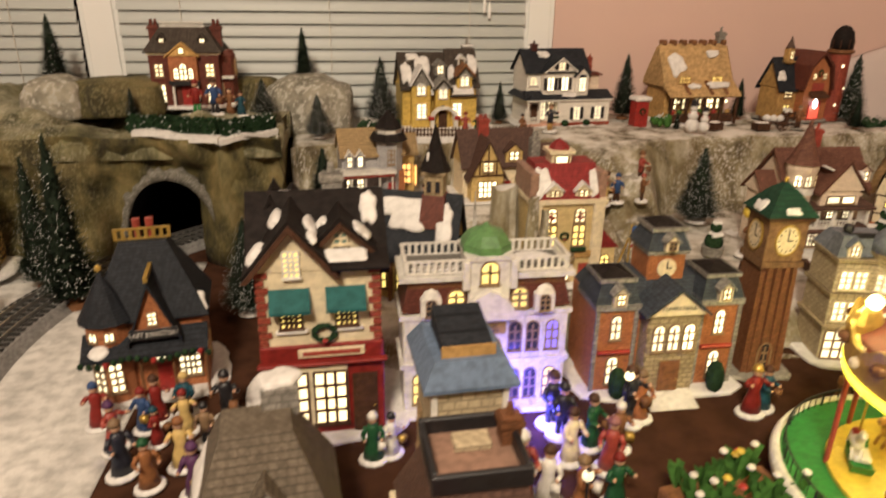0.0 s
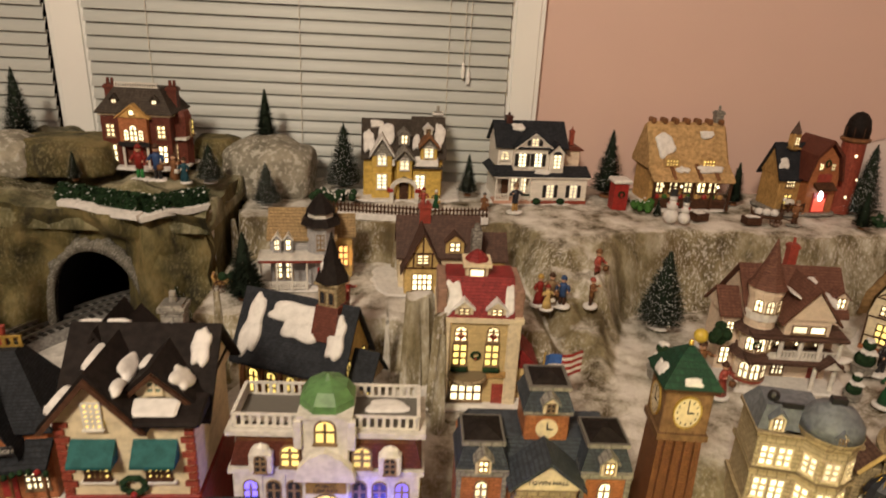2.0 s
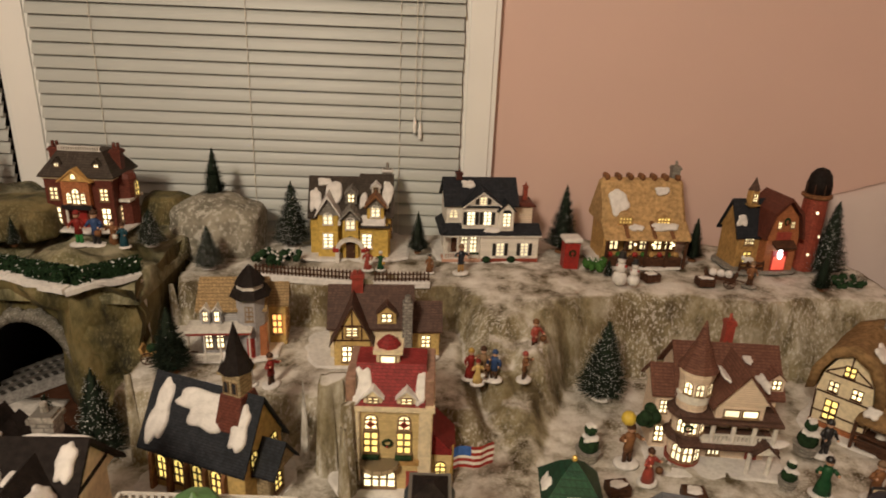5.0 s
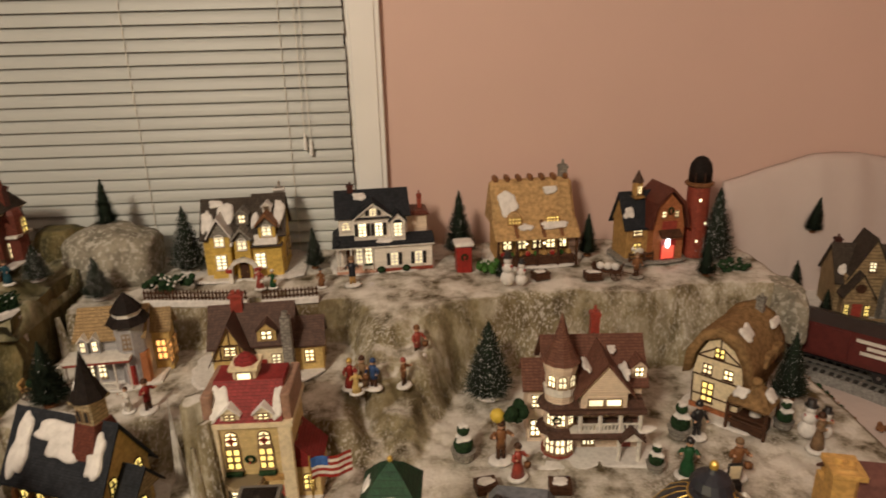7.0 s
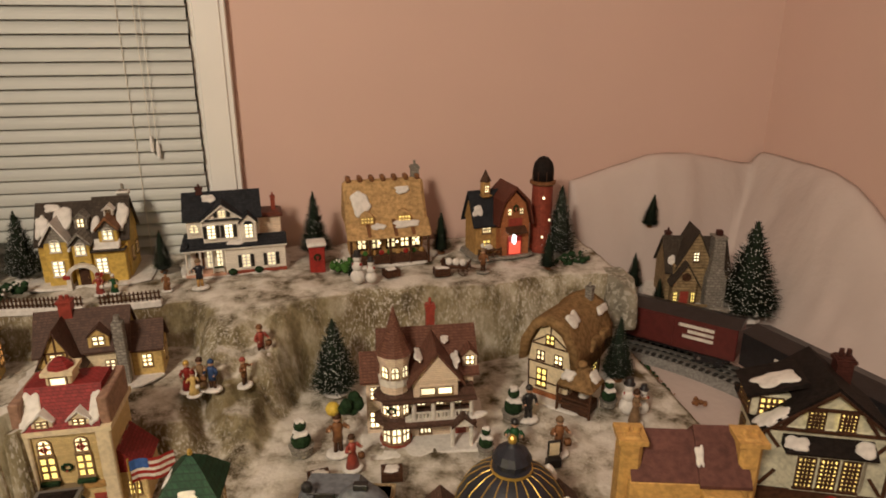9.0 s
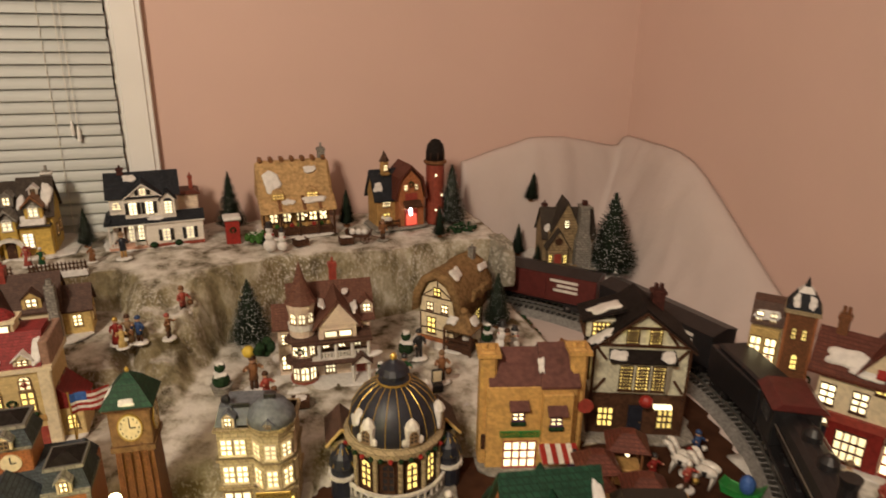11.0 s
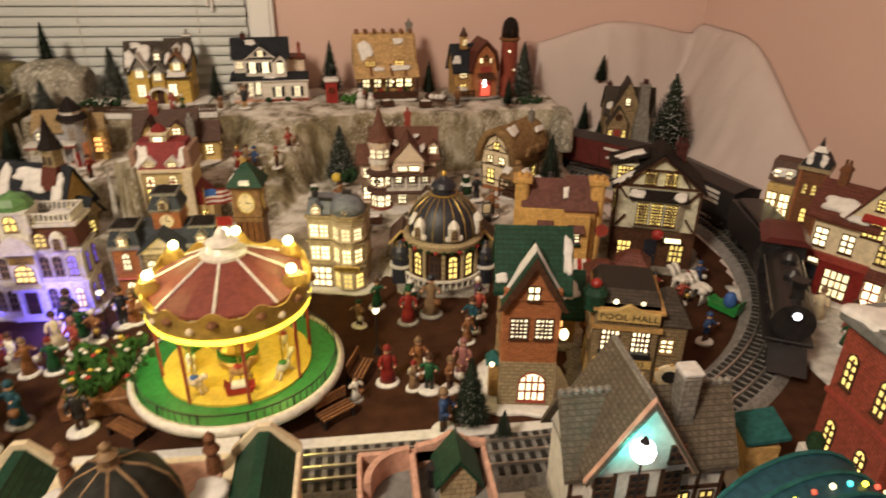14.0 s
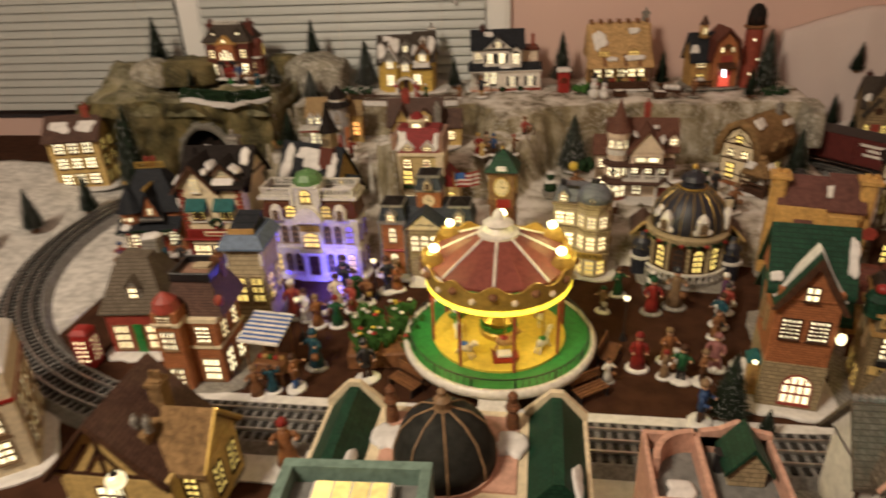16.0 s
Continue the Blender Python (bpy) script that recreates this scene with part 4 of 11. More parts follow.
lx, ly, la = on_loop(R1, -28)
locomotive(lx, ly, la)
for nm, lb, dg, ln, h, mt, rf, ct in (("coal_tender", "black toy locomotive tender heaped with coal", -11.5, 0.072, 0.028, BLACK, None, "tender"),
                                      ("box_car", "black toy freight box car with white markings", 13, 0.135, 0.03, BLACK, BLACK, "box car"),
                                      ("box_car", "maroon toy freight box car with white markings", 43.5, 0.135, 0.03, MAROON, BLACK, "box car")):
    tx, ty, ta = on_loop(R1, dg)
    wagon(nm, lb, tx, ty, ta, ln, h, mt, rf, ct)

# ---- upper ledge ----


def mansion():
    e = thing("mansion", "red brick mansion with a pedimented porch and lit windows", "model house", -0.484, 0.965, 0.188, 0, "village houses", (0.86, 0.84, 0.92))
    base(e, 0.16, 0.13)
    walls(e, 0.115, 0.085, 0, 0.086, MBRICK)
    trim(e, 0.115, 0.085, 0.083, 0.005, CREAM)
    hip(e, 0.115, 0.085, 0.088, 0.036, DUSKROOF, 0.075, 0.045, over=0.006)
    for s in (-1, 1):
        chimney(e, s * 0.052, 0.0, 0.08, 0.016, 0.046, MBRICK, 2)
        dormer(e, s * 0.033, -0.038, 0.093, 0.013, 0.014, DUSKROOF, DUSKROOF, LITW)
        row(e, (s * 0.042,), 0.05, 0.012, 0.018, off=0.0425)
        row(e, (s * 0.042,), 0.01, 0.013, 0.026, off=0.0425, glass=LITW)
    balusters(e, -0.036, 0.036, -0.022, 0.124, 0.008, WHITE)
    part("porch_block", bx(B(), -0.023, 0.023, -0.054, -0.04, 0.04, 0.082), BRICKO, e)
    gable(e, 0.05, 0.014, 0.082, 0.018, ORANGE, "y", 0, -0.047, 0.003, 0.002, ORANGE, "pediment")
    row(e, (-0.012, 0.012), 0.047, 0.007, 0.016, off=0.054, glass=LITW, arch=True)
    win(e, 0, 0.046, 0.011, 0.024, off=0.054, glass=LITW, arch=True)
    win(e, 0, 0.086, 0.008, 0.008, off=0.0545, arch=True, cols=1, rows=1, sill=False)
    part("balcony_rail", bx(B(), -0.025, 0.025, -0.058, -0.053, 0.037, 0.044), BLACK, e)
    door(e, 0, 0.004, 0.016, 0.03, 0.0425, RED)
    for x in (-0.02, 0.02):
        part("column", tube(B(), (x, -0.052, 0.004), (x, -0.052, 0.038), 0.0022, 8), WHITE, e)
    part("bay", lathe(B(), 0.058, 0.0, [(0.022, 0.002), (0.022, 0.08), (0.018, 0.088)], 8), MBRICK, e)
    trim(e, 0.03, 0.05, 0.044, 0.004, WHITE, 0.06, 0.0)
    row(e, (0.0,), 0.05, 0.013, 0.024, face="r", off=0.0785, arch=True, glass=LITY)
    row(e, (-0.02, 0.02), 0.012, 0.012, 0.024, face="r", off=0.0585)


mansion()


def snowy_inn():
    e = thing("snowy_inn", "ochre plaster inn with snowy brown roofs and an arch", "model house", -0.1, 1.018, 0.143, 4, "village houses", (1.08, 1.06, 0.89))
    base(e, 0.17, 0.13)
    walls(e, 0.115, 0.07, 0, 0.078, YELLOWP)
    gable(e, 0.072, 0.07, 0.076, 0.053, DUSKROOF, "x", -0.02, 0.0, 0.005, wall=YELLOWP)
    gable(e, 0.042, 0.074, 0.078, 0.057, DUSKROOF, "x", 0.037, -0.002, 0.004, wall=YELLOWP)
    ch = chimney(e, 0.052, 0.01, 0.09, 0.012, 0.056, STONEG, 1)
    part("snow_cap", bev(bx(B(), 0.0435, 0.0605, 0.0015, 0.0185, 0.1405, 0.1455), 0.0015), SNOW, ch)
    # three gabled fronts with snow on their slopes
    for x, w, h, y, hood, cap in ((-0.031, 0.034, 0.08, -0.05, 0.026, SNOW), (0.001, 0.026, 0.074, -0.056, 0.014, STONEG), (0.036, 0.028, 0.094, -0.048, 0.014, WOOD)):
        walls(e, w * 0.86, 0.034, 0, h, YELLOWP, x, y + 0.017)
        gable(e, w * 0.86, 0.042, h, hood, DUSKROOF, "y", x, y + 0.02, 0.003, 0.003, STONEG)
        gable(e, w * 0.8, 0.03, h + 0.0045, hood, cap, "y", x, y + 0.0125, 0.004, 0.0042, None, "snow_cap" if cap is SNOW else "gable_hood")
        win(e, x, h - 0.016, 0.011, 0.019, off=-y, glass=LITW, arch=True, frame=WHITE)
    row(e, (-0.031, 0.024), 0.022, 0.012, 0.024, off=0.0515, glass=LITW, rows=4, frame=WHITE)
    part("front_bay", bev(bx(B(), 0.0135, 0.055, -0.051, -0.03, 0.002, 0.062)), YELLOWP, e)
    part("front_bay", bev(bx(B(), -0.0455, -0.0165, -0.0511, -0.03, 0.002, 0.05)), YELLOWP, e)
    part("eave_snow", bev(prism(B(), [(-0.056, 0.062), (-0.056, 0.0655), (-0.042, 0.079), (-0.042, 0.062)], "x", 0.016, 0.05), 0.0015), SNOW, e)
    part("eave_roof", bev(prism(B(), [(-0.058, 0.059), (-0.058, 0.0618), (-0.04, 0.0618), (-0.04, 0.059)], "x", 0.012, 0.057), 0.0006), DUSKROOF, e)
    part("eave_snow", bev(prism(B(), [(-0.0555, 0.062), (-0.0555, 0.0655), (-0.044, 0.073), (-0.044, 0.062)], "x", -0.0165, -0.0125), 0.0012), SNOW, e)
    dormer(e, 0.001, -0.034, 0.094, 0.016, 0.018, STONEG, STONEG, LITW, 0.03)
    dormer(e, 0.036, -0.026, 0.112, 0.012, 0.01, WHITE, SNOW, DIMGL, 0.022)
    for sx, sy, sz, ra, rb in ((-0.024, -0.0195, 0.1095, 0.012, 0.019), (-0.05, -0.027, 0.0985, 0.008, 0.02), (0.0525, -0.024, 0.1095, 0.0075, 0.023), (0.0185, -0.03, 0.0995, 0.005, 0.014), (-0.038, -0.008, 0.125, 0.01, 0.007)):
        snow(e, sx, sy, sz, ra, rb, 57, t=0.0045)
    ar, cols = B(), []
    outline = [(-0.0155, 0.0), *[(-0.015 * math.cos(math.pi * k / 14), 0.024 + 0.015 * math.sin(math.pi * k / 14)) for k in range(15)], (0.0155, 0.0)]
    for ux, uz in outline:
        k = 0.0205 / 0.015
        vx, vz = (ux * k, uz) if uz <= 0.024 else (ux * k, 0.024 + (uz - 0.024) * k)
        cols.append([ar.verts.new((0.001 + px, y, pz)) for px, pz, y in ((ux, uz, -0.069), (vx, vz, -0.069), (vx, vz, -0.061), (ux, uz, -0.061))])
    for p, q in zip(cols, cols[1:]):
        for i in range(4):
            ar.faces.new((p[i], p[(i + 1) % 4], q[(i + 1) % 4], q[i]))
    ar.faces.new(cols[0])
    ar.faces.new(cols[-1][::-1])
    part("stone_arch", ar, WHITE, e)
    for x in (-0.019, 0.021):
        part("arch_ribbon", bev(bx(B(), x - 0.0045, x + 0.0045, -0.0705, -0.06, 0.02, 0.027), 0.001), RED, e)
    door(e, 0.001, 0.004, 0.013, 0.03, 0.056, TIMBER)
    wreath(e, 0.001, -0.0585, 0.04, 0.004)
    row(e, (-0.015, 0.015), 0.03, 0.012, 0.02, face="r", off=0.0575)


snowy_inn()


def farmhouse():
    e = thing("farmhouse", "white clapboard farmhouse with navy slate roofs and black shutters", "model house", 0.114, 1.026, 0.142, 6, "village houses", (0.99, 0.98, 0.91))
    base(e, 0.175, 0.12)
    walls(e, 0.11, 0.07, 0, 0.1, CLAP, -0.012, 0.0)
    walls(e, 0.094, 0.066, 0, 0.051, CLAP, 0.033, -0.0235)
    walls(e, 0.045, 0.05, 0.04, 0.09, PINKC, 0.055, 0.012)
    gable(e, 0.11, 0.07, 0.1, 0.034, SLATE, "x", -0.012, 0.0, 0.005, 0.0026, CLAP)
    # the projecting front bay with its pediment, and the small gabled bay beside it
    walls(e, 0.058, 0.03, 0.05, 0.101, CLAP, -0.014, -0.033)
    gable(e, 0.06, 0.05, 0.1, 0.025, SLATE, "y", -0.012, -0.0245, 0.003, 0.0024, CLAP)
    part("pediment_eave", bev(bx(B(), -0.0465, 0.0215, -0.0525, -0.0482, 0.0975, 0.1005), 0.0006), SLATE, e)
    for s in (-1, 1):
        part("fascia", prism(B(), [(-0.012 + s * 0.033, 0.0975), (-0.012 + s * 0.0295, 0.0975), (-0.012, 0.1225), (-0.012, 0.1252)], "y", -0.0535, -0.0526), WHITE, e)
    walls(e, 0.024, 0.034, 0.05, 0.093, CLAP, 0.026, -0.036)
    gable(e, 0.024, 0.034, 0.093, 0.013, SLATE, "y", 0.026, -0.0355, 0.003, 0.0024, CLAP)
    part("bay_hood", bev(prism(B(), [(0.0185, 0.0895), (0.0335, 0.0895), (0.03, 0.0945), (0.022, 0.0945)], "y", -0.0565, -0.053), 0.0005), SLATE, e)
    part("porch_roof", prism(B(), [(-0.035, 0.062), (-0.061, 0.051), (-0.061, 0.0532), (-0.035, 0.0652)], "x", -0.074, 0.083), SLATE, e)
    part("porch_roof", prism(B(), [(-0.076, 0.05), (-0.067, 0.058), (-0.067, 0.0615), (-0.079, 0.0522)], "y", -0.06, 0.03), SLATE, e)
    part("porch_fascia", bx(B(), -0.074, 0.083, -0.0608, -0.0592, 0.0482, 0.0508), WHITE, e)
    part("porch_floor", bx(B(), -0.074, -0.014, -0.06, -0.035, 0.003, 0.008), STONEP, e)
    for x in (-0.071, -0.05, -0.032, -0.0165):
        part("porch_post", tube(B(), (x, -0.0575, 0.006), (x, -0.0575, 0.05), 0.0016, 6), WHITE, e)
    balusters(e, -0.071, -0.05, -0.0575, 0.008, 0.012, WHITE)
    part("front_door", bev(bx(B(), -0.058, -0.046, -0.0368, -0.035, 0.008, 0.04), 0.0005), TIMBER, e)
    row(e, (-0.037, -0.022), 0.012, 0.009, 0.03, off=0.0355, glass=LITW, rows=4, frame=WHITE)
    row(e, (0.018, 0.057), 0.014, 0.0105, 0.022, off=0.0568, glass=LITW, rows=4, frame=WHITE)
    row(e, (-0.03, -0.004), 0.067, 0.0105, 0.022, off=0.0482, glass=LITW, rows=4, frame=WHITE)
    win(e, 0.026, 0.066, 0.0105, 0.0225, off=0.0532, glass=LITW, rows=4, frame=WHITE)
    win(e, -0.056, 0.076, 0.012, 0.013, off=0.0355, arch=True, frame=WHITE)
    win(e, -0.012, 0.1035, 0.009, 0.0115, off=0.0497, glass=LIT, frame=WHITE)
    for x, z, h, y in ((0.018, 0.014, 0.022, 0.0566), (0.057, 0.014, 0.022, 0.0566), (-0.03, 0.067, 0.022, 0.048), (-0.004, 0.067, 0.022, 0.048), (-0.012, 0.1035, 0.0115, 0.0497)):
        for s in (-1, 1):
            part("shutter", bx(B(), x + s * 0.0095 - 0.0027, x + s * 0.0095 + 0.0027, -y - 0.0018, -y, z, z + h), BLACK, e)
    chimney(e, -0.045, 0.0, 0.12, 0.01, 0.026, BRICKD, 1)
    chimney(e, 0.068, 0.012, 0.09, 0.007, 0.03, BRICKR, 1)
    hip(e, 0.045, 0.05, 0.09, 0.004, SHRED, 0.04, 0.045, 0.055, 0.012)
    part("brick_foot", bx(B(), -0.012, 0.08, -0.0585, -0.056, 0.002, 0.008), BRICKR, e)
    sg = part("name_board", bx(B(), -0.031, -0.0165, -0.0608, -0.0595, 0.011, 0.0205), WHITE, e)
    part("garland", tube(B(), (-0.0305, -0.0618, 0.0195), (-0.017, -0.0618, 0.0195), 0.0017, 6), HEDGE, sg)
    for x in (-0.004, 0.036):
        part("shrub", ball(B(), x, -0.061, 0.008, 0.006, 0, 8, 6, sx=1.2), HEDGE, e)
    snow(e, -0.031, -0.012, 0.1275, 0.011, 0.007, 43)
    snow(e, 0.004, -0.053, 0.0585, 0.013, 0.0055, 25)


farmhouse()


def thatched_shop():
    e = thing("thatched_cottage_shop", "golden thatched shop with snowy roof and brown timber front", "model house", 0.361, 1.028, 0.142, 4, "village houses", (0.96, 0.93, 0.93))
    base(e, 0.16, 0.125, y=-0.01)
    walls(e, 0.125, 0.07, 0, 0.075, TAN)
    bm = prism(B(), [(-0.048, 0.062), (-0.046, 0.078), (-0.008, 0.143), (0.008, 0.143), (0.046, 0.078), (0.048, 0.062)], "x", -0.07, 0.07)
    part("thatch_roof", bev(bm, 0.006), THATCH, e, "thick golden thatch")
    bm = prism(B(), [(-0.072, 0.05), (-0.072, 0.057), (-0.036, 0.082), (-0.03, 0.07)], "x", -0.072, 0.072)
    part("porch_thatch", bev(bm, 0.003), THATCH, e)
    for i in range(7):
        x = -0.06 + i * 0.02
        part("ridge_knot", bev(bx(B(), x - 0.004, x + 0.004, -0.01, 0.01, 0.14, 0.15), 0.002), WOOD, e)
    chimney(e, 0.058, 0.005, 0.12, 0.013, 0.044, STONEG, 1)
    for x in (-0.036, 0.028):
        part("eyebrow", bev(prism(B(), [(x - 0.014, 0.072), (x + 0.014, 0.072), (x + 0.01, 0.092), (x, 0.097), (x - 0.01, 0.092)], "y", -0.05, -0.02), 0.002), THATCH, e)
        win(e, x, 0.077, 0.019, 0.009, off=0.0505, glass=LITY, cols=4, rows=2, sill=False, frame=TAN)
    for x in (-0.066, -0.035, 0.0, 0.035, 0.066):
        part("timber_post", bx(B(), x - 0.002, x + 0.002, -0.068, -0.064, 0.002, 0.054), TIMBER, e)
    for x in (-0.035, 0.01, 0.04):
        part("roof_strap", prism(B(), [(-0.073, 0.0575), (-0.0715, 0.06), (-0.037, 0.085), (-0.036, 0.081)], "x", x - 0.003, x + 0.003), WOOD, e)
    part("counter", bev(bx(B(), -0.064, 0.064, -0.064, -0.05, 0.003, 0.02)), TIMBER, e)
    for i in range(9):
        x = -0.056 + i * 0.014
        part("display_item", ball(B(), x, -0.056, 0.023, 0.005, 0, 7, 5), (RED, LEAF, TAN)[i % 3], e)
    row(e, (-0.045, -0.02, 0.006, 0.03, 0.05), 0.026, 0.013, 0.018, off=0.0355, glass=LIT, cols=2, rows=2, frame=TIMBER)
    for x in (-0.05, -0.018, 0.012, 0.046):
        part("hanging_lamp", ball(B(), x, -0.062, 0.043, 0.0026, 0, 6, 4), LITW, e)
    snow(e, -0.044, -0.031, 0.108, 0.016, 0.02, 60, t=0.004, turn=20)
    snow(e, 0.03, -0.022, 0.126, 0.012, 0.007, 60, t=0.003)
    snow(e, 0.03, -0.055, 0.073, 0.022, 0.008, 35, t=0.003)
    snow(e, -0.018, -0.056, 0.071, 0.01, 0.007, 35, t=0.003)


thatched_shop()


def barn():
    e = thing("barn", "red and brown barn with navy roof, cupola and lit door", "model house", 0.552, 1.0, 0.145, 8, "village houses", (0.76, 0.78, 1.0))
    base(e, 0.15, 0.12, STONEG)
    walls(e, 0.06, 0.065, 0, 0.06, TAN, -0.03, 0.008)
    gable(e, 0.075, 0.065, 0.06, 0.045, SLATE, "x", -0.025, 0.008, 0.006, wall=TAN)
    prof = [(0.0, 0.002), (0.068, 0.002), (0.068, 0.06), (0.058, 0.092), (0.034, 0.112), (0.01, 0.092), (0.0, 0.06)]
    part("barn_front", prism(B(), [(p[0] - 0.012, p[1]) for p in prof], "y", -0.048, 0.035), BRICKO, e)
    rf = [(-0.006, 0.056), (0.006, 0.094), (0.034, 0.117), (0.062, 0.094), (0.074, 0.056), (0.078, 0.057), (0.066, 0.098), (0.034, 0.122), (0.002, 0.098), (-0.01, 0.057)]
    part("gambrel_roof", prism(B(), [(p[0] - 0.012, p[1]) for p in rf], "y", -0.054, 0.036), SHRED, e)
    hip(e, 0.016, 0.016, 0.103, 0.0, TAN, 0.016, 0.016, -0.03, 0.0)
    walls(e, 0.017, 0.017, 0.098, 0.125, TAN, -0.03, 0.0, "cupola")
    cone(e, 0.014, 0.125, 0.02, TIMBER, -0.03, 0.0, 4)
    win(e, -0.03, 0.108, 0.008, 0.011, off=0.0087, glass=LIT)
    win(e, -0.035, 0.042, 0.018, 0.01, off=0.0247, glass=LIT, cols=4, rows=2)
    win(e, -0.035, 0.012, 0.016, 0.016, off=0.0247, glass=LITY)
    row(e, (0.008, 0.036), 0.075, 0.007, 0.009, off=0.0485, cols=2, rows=2)
    wreath(e, 0.022, -0.05, 0.085, 0.005)
    door(e, 0.022, 0.003, 0.034, 0.034, 0.048, RED, label="red barn door")
    part("door_lamp", ball(B(), 0.018, -0.055, 0.033, 0.0045, 0, 8, 6, sz=1.9), COOLW, e)
    # Red lamplight on the door, imitated by an added sheet that emits.
    part("door_glow_panel", bx(B(), 0.008, 0.036, -0.0505, -0.0497, 0.006, 0.028), LITR, e, "added glowing panel imitating red lamplight on the door")
    part("hood", prism(B(), [(-0.048, 0.048), (-0.064, 0.043), (-0.064, 0.046), (-0.048, 0.054)], "x", 0.0, 0.046), TIMBER, e)
    part("loft_door", bx(B(), 0.006, 0.038, -0.05, -0.047, 0.055, 0.068), DKRED, e)
    for x in (-0.062, -0.045, -0.028, -0.01):
        part("pen_post", bx(B(), x - 0.0015, x + 0.0015, -0.05, -0.047, 0, 0.02), TIMBER, e)
    for z in (0.007, 0.015):
        part("pen_rail", bx(B(), -0.064, -0.008, -0.0495, -0.0475, z, z + 0.003), TIMBER, e)
    cow = B()
    ball(cow, -0.036, -0.037, 0.018, 0.007, 0, 8, 6, 1.7, 0.8, 0.9)
    ball(cow, -0.05, -0.038, 0.023, 0.004, 0, 7, 5)
    part("toy_calf", cow, WHITE, e, "white and black toy calf in a pen")
    snow(e, -0.052, -0.014, 0.078, 0.011, 0.01, 54)


barn()


def silo():
    e = thing("silo", "round red brick silo with a dark domed top", "silo", 0.631, 1.0, 0.142, 0, "", (0.86, 0.86, 0.98))
    part("tower", lathe(B(), 0, 0, [(0.022, 0), (0.0205, 0.12)], 20), BRICKR, e, smooth=False)
    part("gallery", lathe(B(), 0, 0, [(0.0215, 0.12), (0.026, 0.123), (0.026, 0.127), (0.021, 0.128)], 20), WOOD, e)
    part("dome", lathe(B(), 0, 0, [(0.0205, 0.127), (0.021, 0.145), (0.018, 0.158), (0.01, 0.167), (0.0008, 0.17)], 18), ROOFB, e, smooth=True)
    for a in range(0, 360, 45):
        part("dome_rib", tube(B(), (0.0212 * math.cos(radians(a)), 0.0212 * math.sin(radians(a)), 0.128), (0.0213 * math.cos(radians(a)), 0.0213 * math.sin(radians(a)), 0.145), 0.001, 5), TIMBER, e)
    for a, z in ((-100, 0.1), (-60, 0.06), (-100, 0.03)):
        part("lit_port", ball(B(), 0.0205 * math.cos(radians(a)), 0.0205 * math.sin(radians(a)), z, 0.0028, 0, 7, 5), LITW, e)


silo()


def cabin():
    e = thing("log_cabin", "tan log cabin with brown gables and a stone chimney", "model house", 0.894, 0.947, 0.05, -14, "village houses", (0.98, 0.98, 0.96))
    base(e, 0.16, 0.13, h=0.012)
    walls(e, 0.105, 0.075, 0.008, 0.07, LOG)
    gable(e, 0.105, 0.075, 0.07, 0.05, DUSKROOF, "x", wall=LOG)
    walls(e, 0.062, 0.02, 0.008, 0.082, LOG, -0.012, -0.035)
    gable(e, 0.062, 0.055, 0.08, 0.064, DUSKROOF, "y", -0.008, -0.0175, 0.003, wall=LOG)
    walls(e, 0.042, 0.02, 0.008, 0.056, LOG, -0.026, -0.05)
    gable(e, 0.042, 0.03, 0.056, 0.034, DUSKROOF, "y", -0.026, -0.048, 0.004, 0.003, LOG)
    part("gable_carving", tube(B(), (-0.026, -0.0645, 0.068), (-0.026, -0.063, 0.068), 0.008, 10), TIMBER, e)
    bm = prism(B(), [(0.008, 0.005), (0.044, 0.005), (0.042, 0.062), (0.033, 0.085), (0.032, 0.138), (0.014, 0.138), (0.014, 0.085), (0.009, 0.062)], "y", -0.064, -0.04)
    part("stone_chimney", bev(bm, 0.0015), STONEG, e)
    part("chimney_cap", bx(B(), 0.012, 0.034, -0.066, -0.038, 0.138, 0.142), STONEG, e)
    part("chimney_pot", bev(bx(B(), 0.018, 0.028, -0.057, -0.047, 0.142, 0.152), 0.001), BRICKD, e)
    chimney(e, -0.044, 0.01, 0.1, 0.01, 0.03, BRICKD, 1)
    door(e, -0.026, 0.012, 0.014, 0.028, 0.06, DKRED)
    row(e, (-0.041, -0.011), 0.02, 0.006, 0.018, off=0.06, glass=LITY, cols=2, rows=3, frame=TIMBER)
    win(e, -0.008, 0.092, 0.008, 0.015, off=0.0452, glass=LITW, frame=TIMBER)
    row(e, (-0.02, 0.012), 0.024, 0.012, 0.024, face="r", off=0.053, glass=LITY, frame=TIMBER)
    part("porch_rail", bx(B(), -0.052, 0.012, -0.072, -0.069, 0.016, 0.02), LOG, e)
    part("porch_step", bev(bx(B(), -0.056, 0.05, -0.074, -0.058, 0.006, 0.014)), STONEG, e)
    snow(e, -0.044, -0.028, 0.0865, 0.006, 0.009, 53)


cabin()

# ---- middle terraces ----


